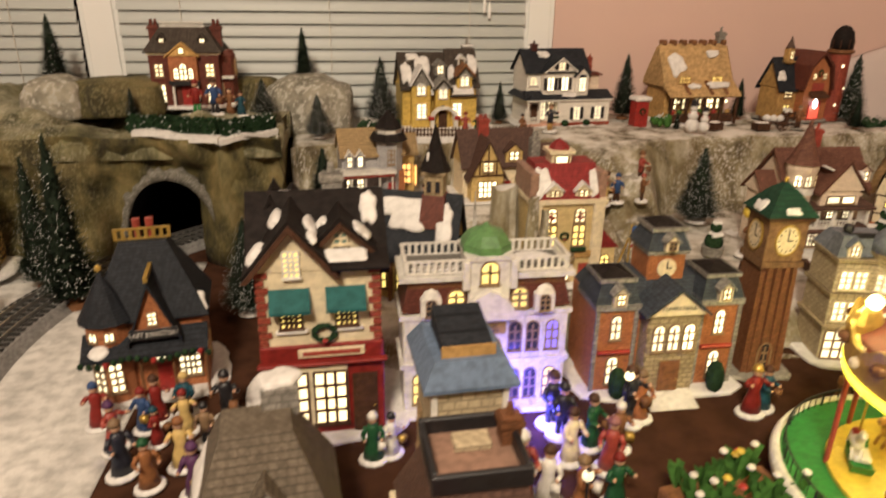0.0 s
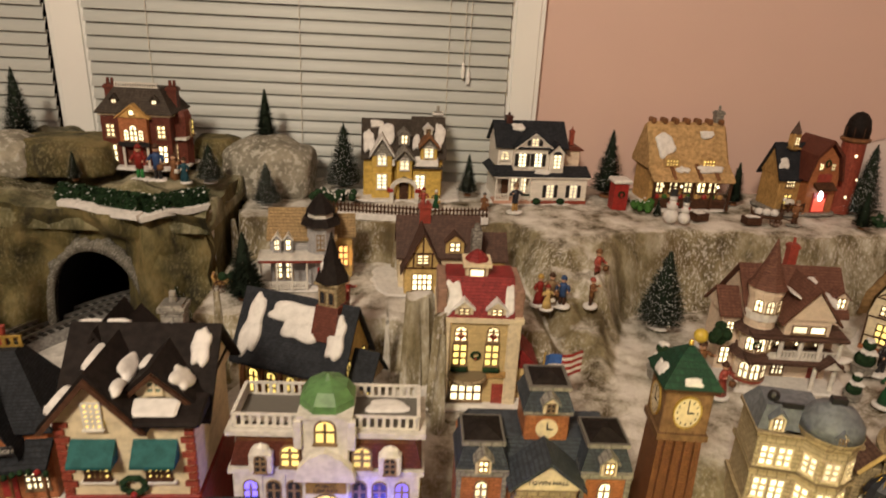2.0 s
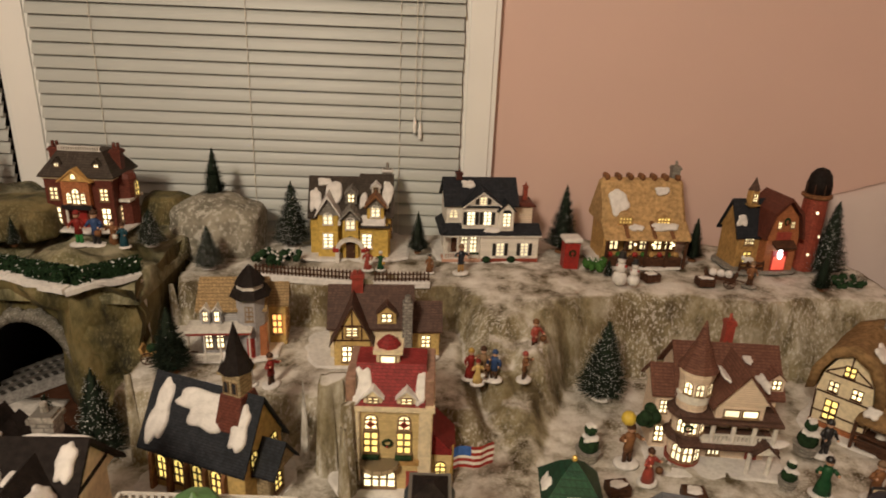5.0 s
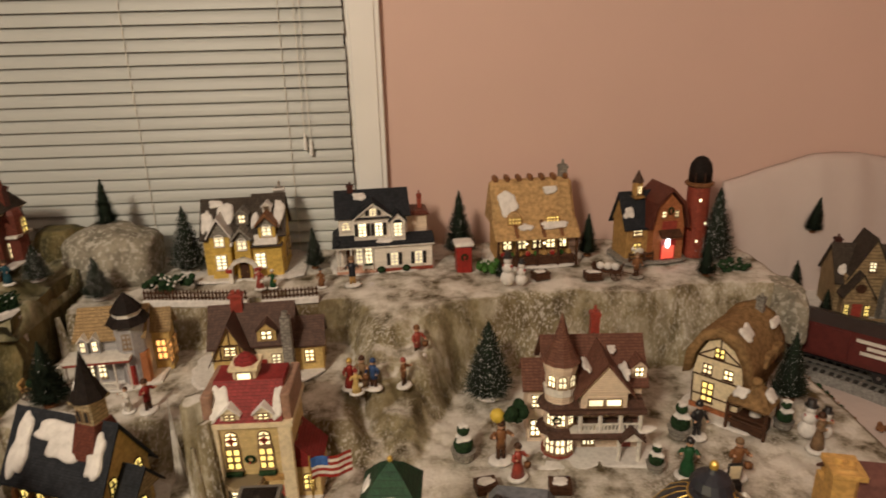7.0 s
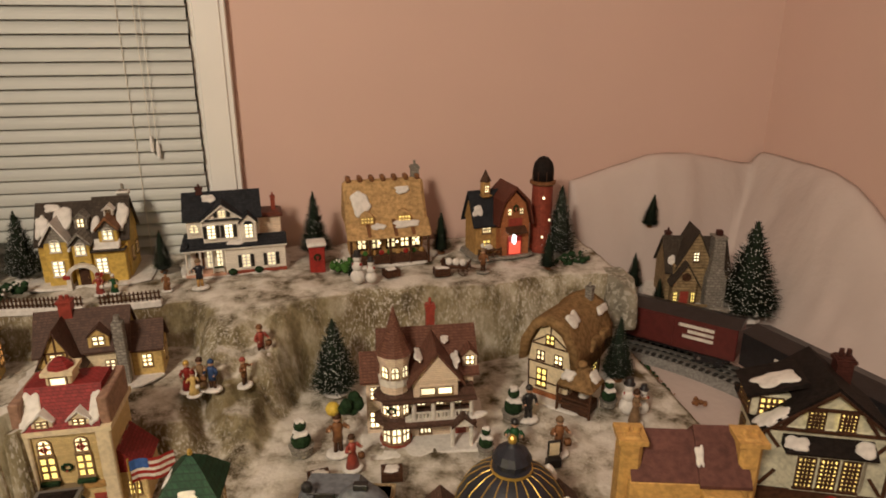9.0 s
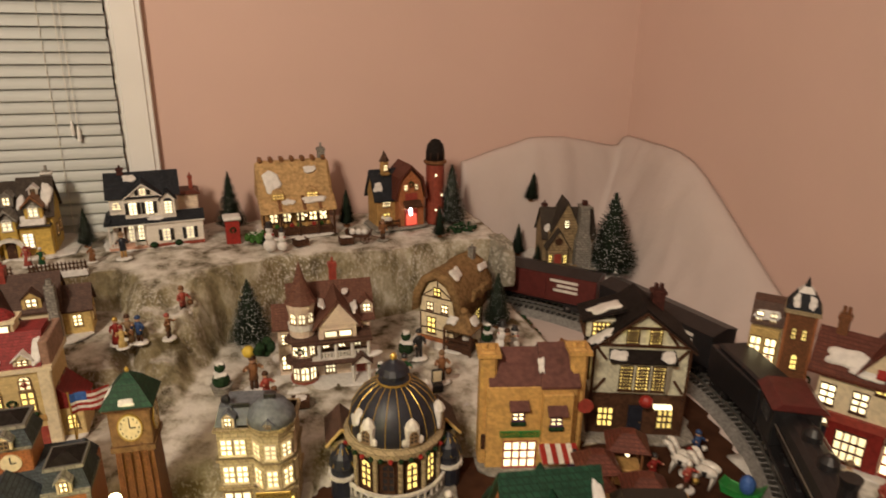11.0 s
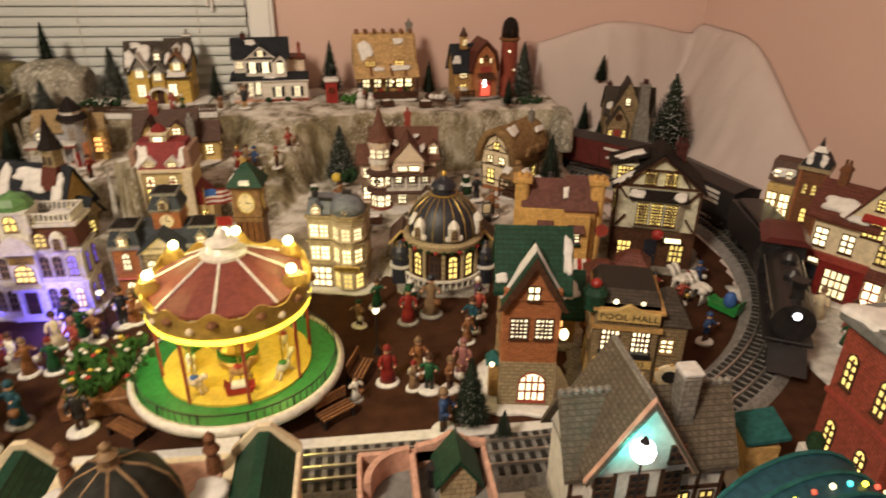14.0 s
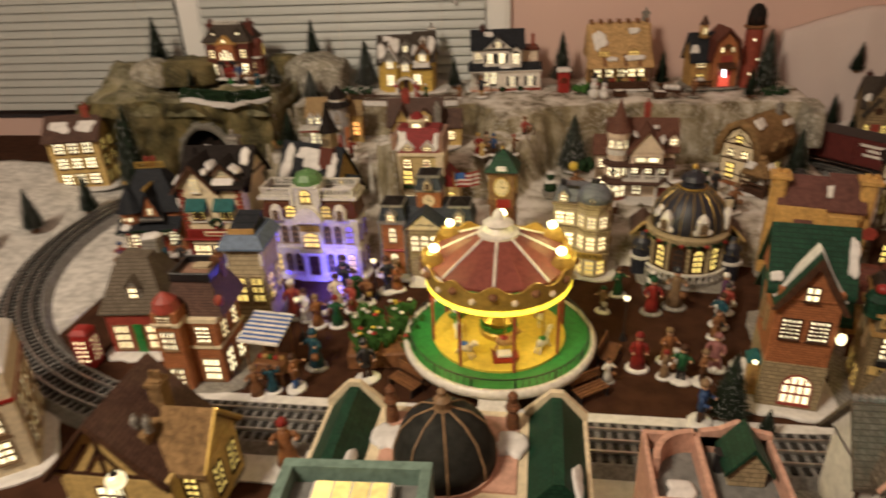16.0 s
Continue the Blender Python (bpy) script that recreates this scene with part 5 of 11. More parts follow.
def observatory_house():
    e = thing("victorian_shop", "blue-grey Victorian shop with an octagonal tower and porch", "model house", -0.222, 0.79, 0.083, 6, "village houses", (0.78, 0.86, 0.9))
    base(e, 0.15, 0.12)
    walls(e, 0.105, 0.07, 0, 0.074, GREYC)
    gable(e, 0.105, 0.075, 0.074, 0.03, TANR, "x", wall=GREYC)
    part("tower", lathe(B(), 0.03, -0.03, [(0.022, 0.002), (0.024, 0.098)], 8, turn=0.39), GREYC, e)
    part("tower_roof", lathe(B(), 0.03, -0.03, [(0.034, 0.096), (0.027, 0.106)], 8, turn=0.39), ROOFB, e)
    part("lantern", lathe(B(), 0.03, -0.03, [(0.0215, 0.106), (0.0215, 0.113)], 8, turn=0.39), WHITE, e)
    part("tower_cap", lathe(B(), 0.03, -0.03, [(0.025, 0.113), (0.013, 0.128), (0.002, 0.138)], 8, turn=0.39), ROOFB, e)
    for x in (-0.04, -0.022):
        dormer(e, x, -0.045, 0.055, 0.013, 0.019, GREYC, WHITE, LITW, 0.03)
        win(e, x, 0.013, 0.01, 0.024, off=0.0355, glass=LITW)
    win(e, 0.03, 0.062, 0.01, 0.02, off=0.0508, glass=LITW)
    part("porch_roof", bev(bx(B(), -0.068, 0.034, -0.066, -0.032, 0.046, 0.051)), DKRED, e)
    trim(e, 0.1, 0.034, 0.051, 0.003, WHITE, -0.017, -0.049)
    for x in (-0.064, -0.04, -0.016, 0.008, 0.03):
        part("porch_post", tube(B(), (x, -0.062, 0.004), (x, -0.062, 0.046), 0.0015, 6), WHITE, e)
    balusters(e, -0.064, 0.008, -0.062, 0.006, 0.011, WHITE)
    part("brick_bay", bx(B(), 0.038, 0.054, -0.046, -0.03, 0.002, 0.05), BRICKO, e)
    door(e, 0.03, 0.004, 0.012, 0.03, 0.0508, RED)
    walls(e, 0.03, 0.03, 0, 0.07, OCHRE, 0.066, 0.01)
    gable(e, 0.034, 0.034, 0.07, 0.022, TANR, "x", 0.066, 0.01)
    row(e, (-0.012, 0.016), 0.018, 0.013, 0.03, face="r", off=0.0815, glass=LITO)
    win(e, 0.066, 0.02, 0.014, 0.03, off=0.0055, glass=LITO)


observatory_house()


def tudor_row():
    e = thing("tudor_shop", "ochre half-timbered shop with brown roofs and a stone chimney", "model house", -0.045, 0.79, 0.083, 4, "village houses", (0.91, 0.89, 0.79))
    base(e, 0.19, 0.12)
    walls(e, 0.115, 0.065, 0, 0.062, CREAM)
    gable(e, 0.115, 0.07, 0.062, 0.052, SHBROWN, "x", wall=OCHRE)
    walls(e, 0.05, 0.03, 0, 0.05, OCHRE, -0.025, -0.042)
    gable(e, 0.052, 0.06, 0.05, 0.058, SHBROWN, "y", -0.025, -0.028, 0.005, wall=OCHRE)
    beams(e, [(-0.05, 0.05, 0.0, 0.05), (-0.025, 0.05, -0.025, 0.1), (-0.038, 0.052, -0.038, 0.075), (-0.012, 0.052, -0.012, 0.075), (-0.04, 0.075, -0.01, 0.075)], -0.0582)
    win(e, -0.025, 0.058, 0.014, 0.014, off=0.0585, glass=LIT)
    win(e, -0.025, 0.012, 0.026, 0.026, off=0.057, glass=LITW, cols=4)
    dormer(e, 0.022, -0.035, 0.066, 0.026, 0.018, OCHRE, SHBROWN, LITW, 0.03)
    chimney(e, -0.02, 0.0, 0.105, 0.016, 0.032, DKRED, 2)
    ch = bx(B(), 0.044, 0.058, -0.05, -0.034, 0, 0.11)
    part("stone_chimney", bev(ch), STONEG, e)
    part("chimney_pot", lathe(B(), 0.051, -0.042, [(0.005, 0.11), (0.004, 0.12)], 8), STONEG, e)
    walls(e, 0.04, 0.05, 0, 0.052, OCHRE, 0.078, -0.002)
    gable(e, 0.04, 0.05, 0.052, 0.034, SHBROWN, "x", 0.078, -0.002)
    win(e, 0.078, 0.02, 0.011, 0.02, off=0.0275, glass=LIT)
    win(e, 0.032, 0.022, 0.011, 0.018, off=0.0335, glass=LITW)
    door(e, 0.012, 0.004, 0.013, 0.028, 0.0335, RED)
    win(e, 0.0, 0.02, 0.014, 0.02, face="r", off=0.0985)


tudor_row()


def yellow_hotel():
    e = thing("yellow_brick_hotel", "tall yellow brick hotel with a snowy red mansard roof", "model house", -0.005, 0.611, 0.03, 0, "village houses", (1.0, 1.0, 0.84))
    base(e, 0.13, 0.1)
    walls(e, 0.085, 0.07, 0, 0.122, BRICKY)
    for s in (-1, 1):
        part("corner_pier", bev(bx(B(), s * 0.037 - 0.007, s * 0.037 + 0.007, -0.0385, -0.033, 0, 0.124)), CREAM, e)
        part("roof_end", bev(bx(B(), s * 0.04 - 0.005, s * 0.04 + 0.005, -0.034, 0.034, 0.122, 0.162)), POSTB, e)
    trim(e, 0.088, 0.074, 0.12, 0.007, CREAM)
    part("roof", prism(B(), [(-0.038, 0.127), (-0.014, 0.17), (0.02, 0.17), (0.034, 0.127)], "x", -0.036, 0.036), HREDR, e)
    for s in (-1, 1):
        dormer(e, s * 0.017, -0.036, 0.129, 0.019, 0.009, CREAM, SNOW, LIT, 0.02, 2)
    walls(e, 0.024, 0.024, 0.165, 0.182, CREAM, -0.004, 0.0, "belfry")
    win(e, -0.004, 0.168, 0.014, 0.011, off=0.0122, glass=LITW, cols=1, rows=1, sill=False)
    trim(e, 0.026, 0.026, 0.182, 0.005, CREAM, -0.004)
    part("belfry_dome", lathe(B(), -0.004, 0, [(0.013, 0.187), (0.0115, 0.191), (0.006, 0.197), (0.0008, 0.201)], 8), HREDR, e)
    row(e, (-0.019, 0.015), 0.094, 0.011, 0.019, off=0.0355, arch=True)
    row(e, (-0.019, 0.015), 0.06, 0.013, 0.028, off=0.0355, glass=LITY)
    for x in (-0.019, 0.015):
        wreath(e, x, -0.0385, 0.102, 0.003, RED)
        part("window_box", bev(bx(B(), x - 0.009, x + 0.009, -0.042, -0.0355, 0.052, 0.058), 0.001), HEDGE, e)
    wreath(e, -0.002, -0.037, 0.074, 0.0045)
    win(e, -0.01, 0.008, 0.032, 0.034, off=0.0357, glass=LITW, arch=True, cols=4)
    part("arch_canopy", lathe(B(), -0.01, -0.036, [(0.022, 0.044), (0.021, 0.05)], 14), STONET, e)
    sign(e, 0.021, -0.037, 0.042, 0.022, 0.01, TAN)
    door(e, 0.024, 0.004, 0.012, 0.028, 0.0355, DKRED)
    walls(e, 0.026, 0.05, 0, 0.05, BRICKY, 0.054, 0.0)
    part("side_roof", prism(B(), [(0.04, 0.05), (0.07, 0.05), (0.042, 0.085)], "y", -0.027, 0.027), HREDR, e)
    row(e, (0.054,), 0.016, 0.01, 0.022, off=0.0255, arch=True, glass=LITY)
    row(e, (-0.012, 0.014), 0.06, 0.012, 0.024, face="r", off=0.0425, arch=True, glass=LITY)
    snow(e, -0.0285, -0.0265, 0.148, 0.008, 0.022, 60)
    snow(e, 0.031, -0.0275, 0.146, 0.005, 0.02, 60)
    for x in (0.0,):
        pole = tube(B(), (0.058, -0.04, 0.0), (0.068, -0.055, 0.075), 0.0012, 6)
        part("flag_pole", pole, GOLD, e)


yellow_hotel()


def flag(x, y, z, rz):
    e = thing("striped_flag", "small red and white striped flag with a blue corner", "flag", x, y, z, rz)
    part("flag_pole", tube(B(), (0, 0, -0.045), (0, 0, 0.032), 0.001, 6), GOLD, e)
    for i in range(7):
        bm = B()
        for k in range(6):
            u0, u1 = 0.042 * k / 6, 0.042 * (k + 1) / 6
            f = lambda u: 0.003 * math.sin(u * 190)
            z0 = i * 0.0036 - 0.1 * u0
            vs = [bm.verts.new((u, f(u), 0.003 + i * 0.0036 + 0.08 * u + dz)) for u, dz in ((u0, 0), (u1, 0), (u1, 0.0036), (u0, 0.0036))]
            bm.faces.new(vs)
        part("stripe", bm, RED if i % 2 == 0 else WHITE, e)
    bm = B()
    for k in range(3):
        u0, u1 = 0.018 * k / 3, 0.018 * (k + 1) / 3
        f = lambda u: 0.003 * math.sin(u * 190) - 0.0007
        bm.faces.new([bm.verts.new((u, f(u), 0.003 + 0.0144 + 0.08 * u + dz)) for u, dz in ((u0, 0), (u1, 0), (u1, 0.0112), (u0, 0.0112))])
    part("canton", bm, BLUE, e)


flag(0.06, 0.545, 0.082, 8)


def church():
    e = thing("church", "stone church with a snowy dark slate roof and a steeple", "model house", -0.19, 0.588, 0.028, -20, "village houses", (0.96, 0.96, 0.82))
    base(e, 0.16, 0.12)
    walls(e, 0.125, 0.07, 0, 0.075, OCHRE)
    gable(e, 0.125, 0.072, 0.072, 0.07, SLATE, "x", 0, 0, 0.006, 0.004, OCHRE)
    walls(e, 0.032, 0.03, 0, 0.055, STONET, 0.062, 0.0)
    gable(e, 0.036, 0.04, 0.055, 0.03, SLATE, "x", 0.07, 0.0, wall=STONET)
    part("ridge_step", frus(B(), 0.036, 0, 0.105, 0.146, 0.028, 0.05, 0.026, 0.024), SHRED, e, "red tiled steeple foot")
    walls(e, 0.022, 0.022, 0.14, 0.176, STONET, 0.036, 0.0, "steeple")
    row(e, (0.031, 0.041), 0.15, 0.005, 0.016, off=0.0113, glass=DIMGL, arch=True, cols=1, rows=1, sill=False)
    trim(e, 0.024, 0.024, 0.174, 0.004, STONET, 0.036, 0)
    cone(e, 0.0185, 0.178, 0.062, ROOFB, 0.036, 0.0, 8, flare=0.1)
    snow(e, 0.033, -0.009, 0.193, 0.005, 0.01, 72, t=0.002)
    row(e, (-0.042, -0.02, 0.004, 0.028), 0.02, 0.011, 0.034, off=0.0355, glass=LITY, arch=True, frame=TIMBER)
    row(e, (-0.018, 0.018), 0.05, 0.01, 0.03, face="r", off=0.063, glass=LITY, arch=True, frame=TIMBER)
    win(e, 0.0, 0.016, 0.012, 0.024, face="r", off=0.0785, glass=LITY, arch=True, frame=TIMBER)
    row(e, (-0.02, 0.018), 0.02, 0.011, 0.034, face="l", off=0.0625, glass=LITY, arch=True, frame=TIMBER)
    for x in (-0.054, -0.031, -0.008, 0.016, 0.04):
        part("buttress", prism(B(), [(-0.036, 0), (-0.044, 0), (-0.041, 0.05), (-0.036, 0.06)], "x", x - 0.002, x + 0.002), WOOD, e)
    snow(e, -0.049, -0.0225, 0.106, 0.011, 0.036, 62, t=0.004)
    snow(e, 0.004, -0.0115, 0.1275, 0.036, 0.013, 62, t=0.004)
    snow(e, 0.006, -0.018, 0.115, 0.021, 0.017, 62, t=0.0043)
    snow(e, 0.05, -0.02, 0.112, 0.01, 0.026, 62, t=0.004)
    snow(e, 0.0, 0.018, 0.12, 0.05, 0.022, -62, t=0.004)


church()


def victorian():
    e = thing("victorian_house", "shell pink Victorian house with brown-red roofs, turret and porches", "model house", 0.372, 0.676, 0.028, -3, "village houses", (0.88, 0.88, 0.79))
    base(e, 0.19, 0.15)
    walls(e, 0.125, 0.08, 0, 0.118, PINKC, 0.005, 0.01)
    gable(e, 0.125, 0.08, 0.118, 0.05, VROOF, "x", 0.005, 0.01, 0.007, 0.004, PINKC)
    walls(e, 0.06, 0.03, 0.088, 0.118, PINKC, 0.012, -0.042)
    gable(e, 0.066, 0.075, 0.118, 0.046, VROOF, "y", 0.012, -0.022, 0.006, 0.004, PINKC)
    part("turret", lathe(B(), -0.042, -0.034, [(0.0195, 0), (0.0195, 0.145), (0.021, 0.147)], 12), PINKC, e, smooth=False)
    part("turret_band", lathe(B(), -0.042, -0.034, [(0.022, 0.108), (0.022, 0.12)], 12), WHITE, e)
    part("turret_cap", lathe(B(), -0.042, -0.034, [(0.0255, 0.158), (0.02, 0.166), (0.009, 0.197), (0.0008, 0.23)], 12), VROOF, e)
    part("turret_head", lathe(B(), -0.042, -0.034, [(0.0205, 0.14), (0.0225, 0.15), (0.0225, 0.158)], 12), PINKC, e)
    part("turret_foot", lathe(B(), -0.042, -0.034, [(0.0225, 0.001), (0.0225, 0.012)], 12), BRICKR, e)
    for z, y0, y1 in ((0.086, -0.066, -0.02), (0.046, -0.068, -0.02)):
        part("porch_roof", prism(B(), [(y0, z), (y1, z + 0.008), (y1, z + 0.012), (y0, z + 0.004)], "x", -0.06, 0.066), SHBROWN, e)
        part("turret_skirt", lathe(B(), -0.042, -0.034, [(0.03, z), (0.02, z + 0.009)], 12), SHBROWN, e)
    part("upper_porch_floor", bx(B(), -0.03, 0.06, -0.06, -0.03, 0.05, 0.054), WHITE, e)
    balusters(e, -0.018, 0.06, -0.058, 0.054, 0.012, WHITE, 0.005)
    for x in (-0.018, 0.008, 0.034, 0.06):
        part("column", tube(B(), (x, -0.058, 0.054), (x, -0.058, 0.088), 0.003, 8), WHITE, e)
    for x in (0.034, 0.06):
        part("column", tube(B(), (x, -0.06, 0.003), (x, -0.06, 0.047), 0.003, 8), WHITE, e)
    for a in (-130, -90, -50):
        c, s = math.cos(radians(a)), math.sin(radians(a))
        for z, h, w in ((0.012, 0.026, 0.011), (0.06, 0.02, 0.009), (0.123, 0.018, 0.009)):
            ob = win(e, 0, z, w, h, glass=LITW, arch=True, cols=2, rows=2)
            ob.matrix_basis = pose(-0.042 + 0.0197 * c, -0.034 + 0.0197 * s, z, 0, 0, a + 90)
    row(e, (0.001, 0.024), 0.096, 0.018, 0.01, off=0.0575, glass=LITW, cols=1, rows=1)
    row(e, (-0.006, 0.02, 0.046), 0.06, 0.009, 0.018, off=0.0305, glass=LITW)
    win(e, 0.0, 0.01, 0.014, 0.026, off=0.0305, glass=LITW, cols=3)
    door(e, 0.05, 0.005, 0.015, 0.028, 0.0305, DKRED)
    gable(e, 0.028, 0.03, 0.046, 0.014, SHBROWN, "y", 0.048, -0.056, 0.003, 0.003, WHITE)
    dormer(e, 0.062, -0.03, 0.122, 0.02, 0.018, PINKC, VROOF, LITW, 0.03)
    walls(e, 0.03, 0.05, 0, 0.1, PINKC, -0.066, 0.01)
    gable(e, 0.034, 0.055, 0.1, 0.03, VROOF, "x", -0.068, 0.01, wall=PINKC)
    row(e, (-0.07,), 0.066, 0.009, 0.02, off=0.0155, glass=LITW)
    row(e, (-0.07,), 0.016, 0.011, 0.026, off=0.0155, glass=LITW)
    row(e, (-0.01, 0.03), 0.06, 0.012, 0.02, face="r", off=0.068)
    row(e, (0.0,), 0.014, 0.012, 0.024, face="r", off=0.068)
    chimney(e, 0.014, 0.03, 0.15, 0.012, 0.05, DKRED, 1)
    wreath(e, -0.048, -0.056, 0.07, 0.005)
    for x, y, z, r in ((-0.01, -0.04, 0.152, 28), (0.04, -0.04, 0.142, -40), (0.03, 0.0, 0.158, 0)):
        snow(e, x, y, z, 0.006, 0.018, r, "y")
    snow(e, 0.066, -0.055, 0.054, 0.014, 0.008, 10)


victorian()


def thatched_tudor():
    e = thing("thatched_tudor_cottage", "cream half-timbered cottage under a heavy brown thatch", "model house", 0.588, 0.745, 0.028, -46, "village houses", (0.88, 0.88, 0.86))
    base(e, 0.12, 0.17, None, 0.01, 0.0)
    half = [(0.034, 0.0), (0.036, 0.06), (0.031, 0.092), (0.018, 0.118), (0.0, 0.128)]
    part("wall", prism(B(), [(-x, z) for x, z in half] + [(x, z) for x, z in half[-2::-1]], "y", -0.06, 0.06), CREAM, e)
    inner = [(0.038, 0.066), (0.034, 0.094), (0.021, 0.12), (0.0, 0.131)]
    outer = [(0.05, 0.06), (0.046, 0.098), (0.029, 0.133), (0.0, 0.147)]
    prof = [(-x, z) for x, z in inner] + [(x, z) for x, z in inner[-2::-1]] + [(x, z) for x, z in outer] + [(-x, z) for x, z in outer[-2::-1]]
    roof, rings = B(), []
    for k in range(15):
        y = -0.069 + 0.138 * k / 14
        sag = 0.004 * math.sin(math.pi * k / 14)
        rings.append([roof.verts.new((x * (1 + 0.05 * fbm(x + 3, y, 30)), y + 0.003 * fbm(x, z, 40), z - sag + 0.003 * fbm(x + y, z, 35))) for x, z in prof])
    n = len(prof)
    for p, q in zip(rings, rings[1:]):
        for i in range(n):
            roof.faces.new((p[i], p[(i + 1) % n], q[(i + 1) % n], q[i]))
    h = n // 2
    for r in (rings[0], rings[-1]):
        for i in range(h - 1):
            roof.faces.new((r[i], r[i + 1], r[n - 2 - i], r[n - 1 - i]))
    part("thatch_roof", roof, THATCHB, e, "thick brown thatch", smooth=True)
    beams(e, [(-0.035, 0.028, 0.035, 0.028), (-0.036, 0.06, 0.036, 0.06), (-0.031, 0.092, 0.031, 0.092), (0.0, 0.092, 0.0, 0.127), (-0.029, 0.094, -0.003, 0.112), (0.029, 0.094, 0.003, 0.112), (-0.0335, 0.0, -0.0355, 0.06), (0.0335, 0.0, 0.0355, 0.06)], -0.0602)
    row(e, (-0.015, 0.015), 0.066, 0.011, 0.014, off=0.0602, glass=LIT, cols=2, rows=2, frame=TIMBER)
    win(e, 0.0, 0.097, 0.012, 0.014, off=0.0612, glass=LITY, cols=2, rows=2, frame=TIMBER)
    row(e, (-0.012,), 0.02, 0.015, 0.03, off=0.0602, glass=LITY, frame=TIMBER)
    part("brick_foot", bx(B(), -0.036, 0.036, -0.0635, -0.0605, 0, 0.012), BRICKO, e)
    for y in (-0.002, 0.034):
        part("eyebrow_dormer", bev(bx(B(), 0.03, 0.047, y - 0.014, y + 0.014, 0.056, 0.084), 0.003), CREAM, e)
        part("dormer_thatch", bev(prism(B(), [(y - 0.021, 0.08), (y - 0.012, 0.098), (y + 0.012, 0.098), (y + 0.021, 0.08), (y + 0.015, 0.079), (y, 0.088), (y - 0.015, 0.079)], "x", 0.018, 0.053), 0.002), THATCHB, e)
        row(e, (y - 0.006, y + 0.006), 0.062, 0.008, 0.014, face="r", off=0.0472, glass=LITY, frame=TIMBER, cols=2, rows=2)
    row(e, (0.0, 0.034), 0.02, 0.013, 0.022, face="r", off=0.0352, glass=LITY, frame=TIMBER)
    for x, y in ((0.034, -0.03), (0.034, 0.017), (0.034, 0.055)):
        part("side_timber", bx(B(), x, x + 0.0025, y - 0.0012, y + 0.0012, 0, 0.066), TIMBER, e)
    part("porch_thatch", bev(frus(B(), 0.052, -0.058, 0.044, 0.076, 0.064, 0.06, 0.016, 0.014), 0.005), THATCHB, e, "thatched porch roof")
    part("porch_cap", ball(B(), 0.052, -0.058, 0.077, 0.009, 0, 9, 6, sz=0.7), THATCHB, e)
    for x in (0.026, 0.078):
        for y in (-0.082, -0.034):
            part("porch_post", tube(B(), (x, y, 0), (x, y, 0.046), 0.0025, 6), TIMBER, e)
    for z in (0.014, 0.026):
        part("porch_rail", bx(B(), 0.026, 0.078, -0.0835, -0.0805, z, z + 0.004), TIMBER, e)
    part("porch_counter", bev(bx(B(), 0.03, 0.074, -0.078, -0.04, 0.0, 0.018)), TIMBER, e)
    snow(e, 0.026, -0.04, 0.138, 0.012, 0.014, 50, "y", t=0.004)
    snow(e, 0.036, 0.048, 0.126, 0.007, 0.016, 58, "y", t=0.004)
    snow(e, 0.04, -0.078, 0.064, 0.009, 0.009, 46, t=0.004)
    snow(e, 0.073, -0.056, 0.062, 0.009, 0.011, 46, "y", t=0.004)
    chimney(e, 0.012, 0.05, 0.13, 0.011, 0.03, STONEG, 1)


thatched_tudor()

# ---- the town square ----


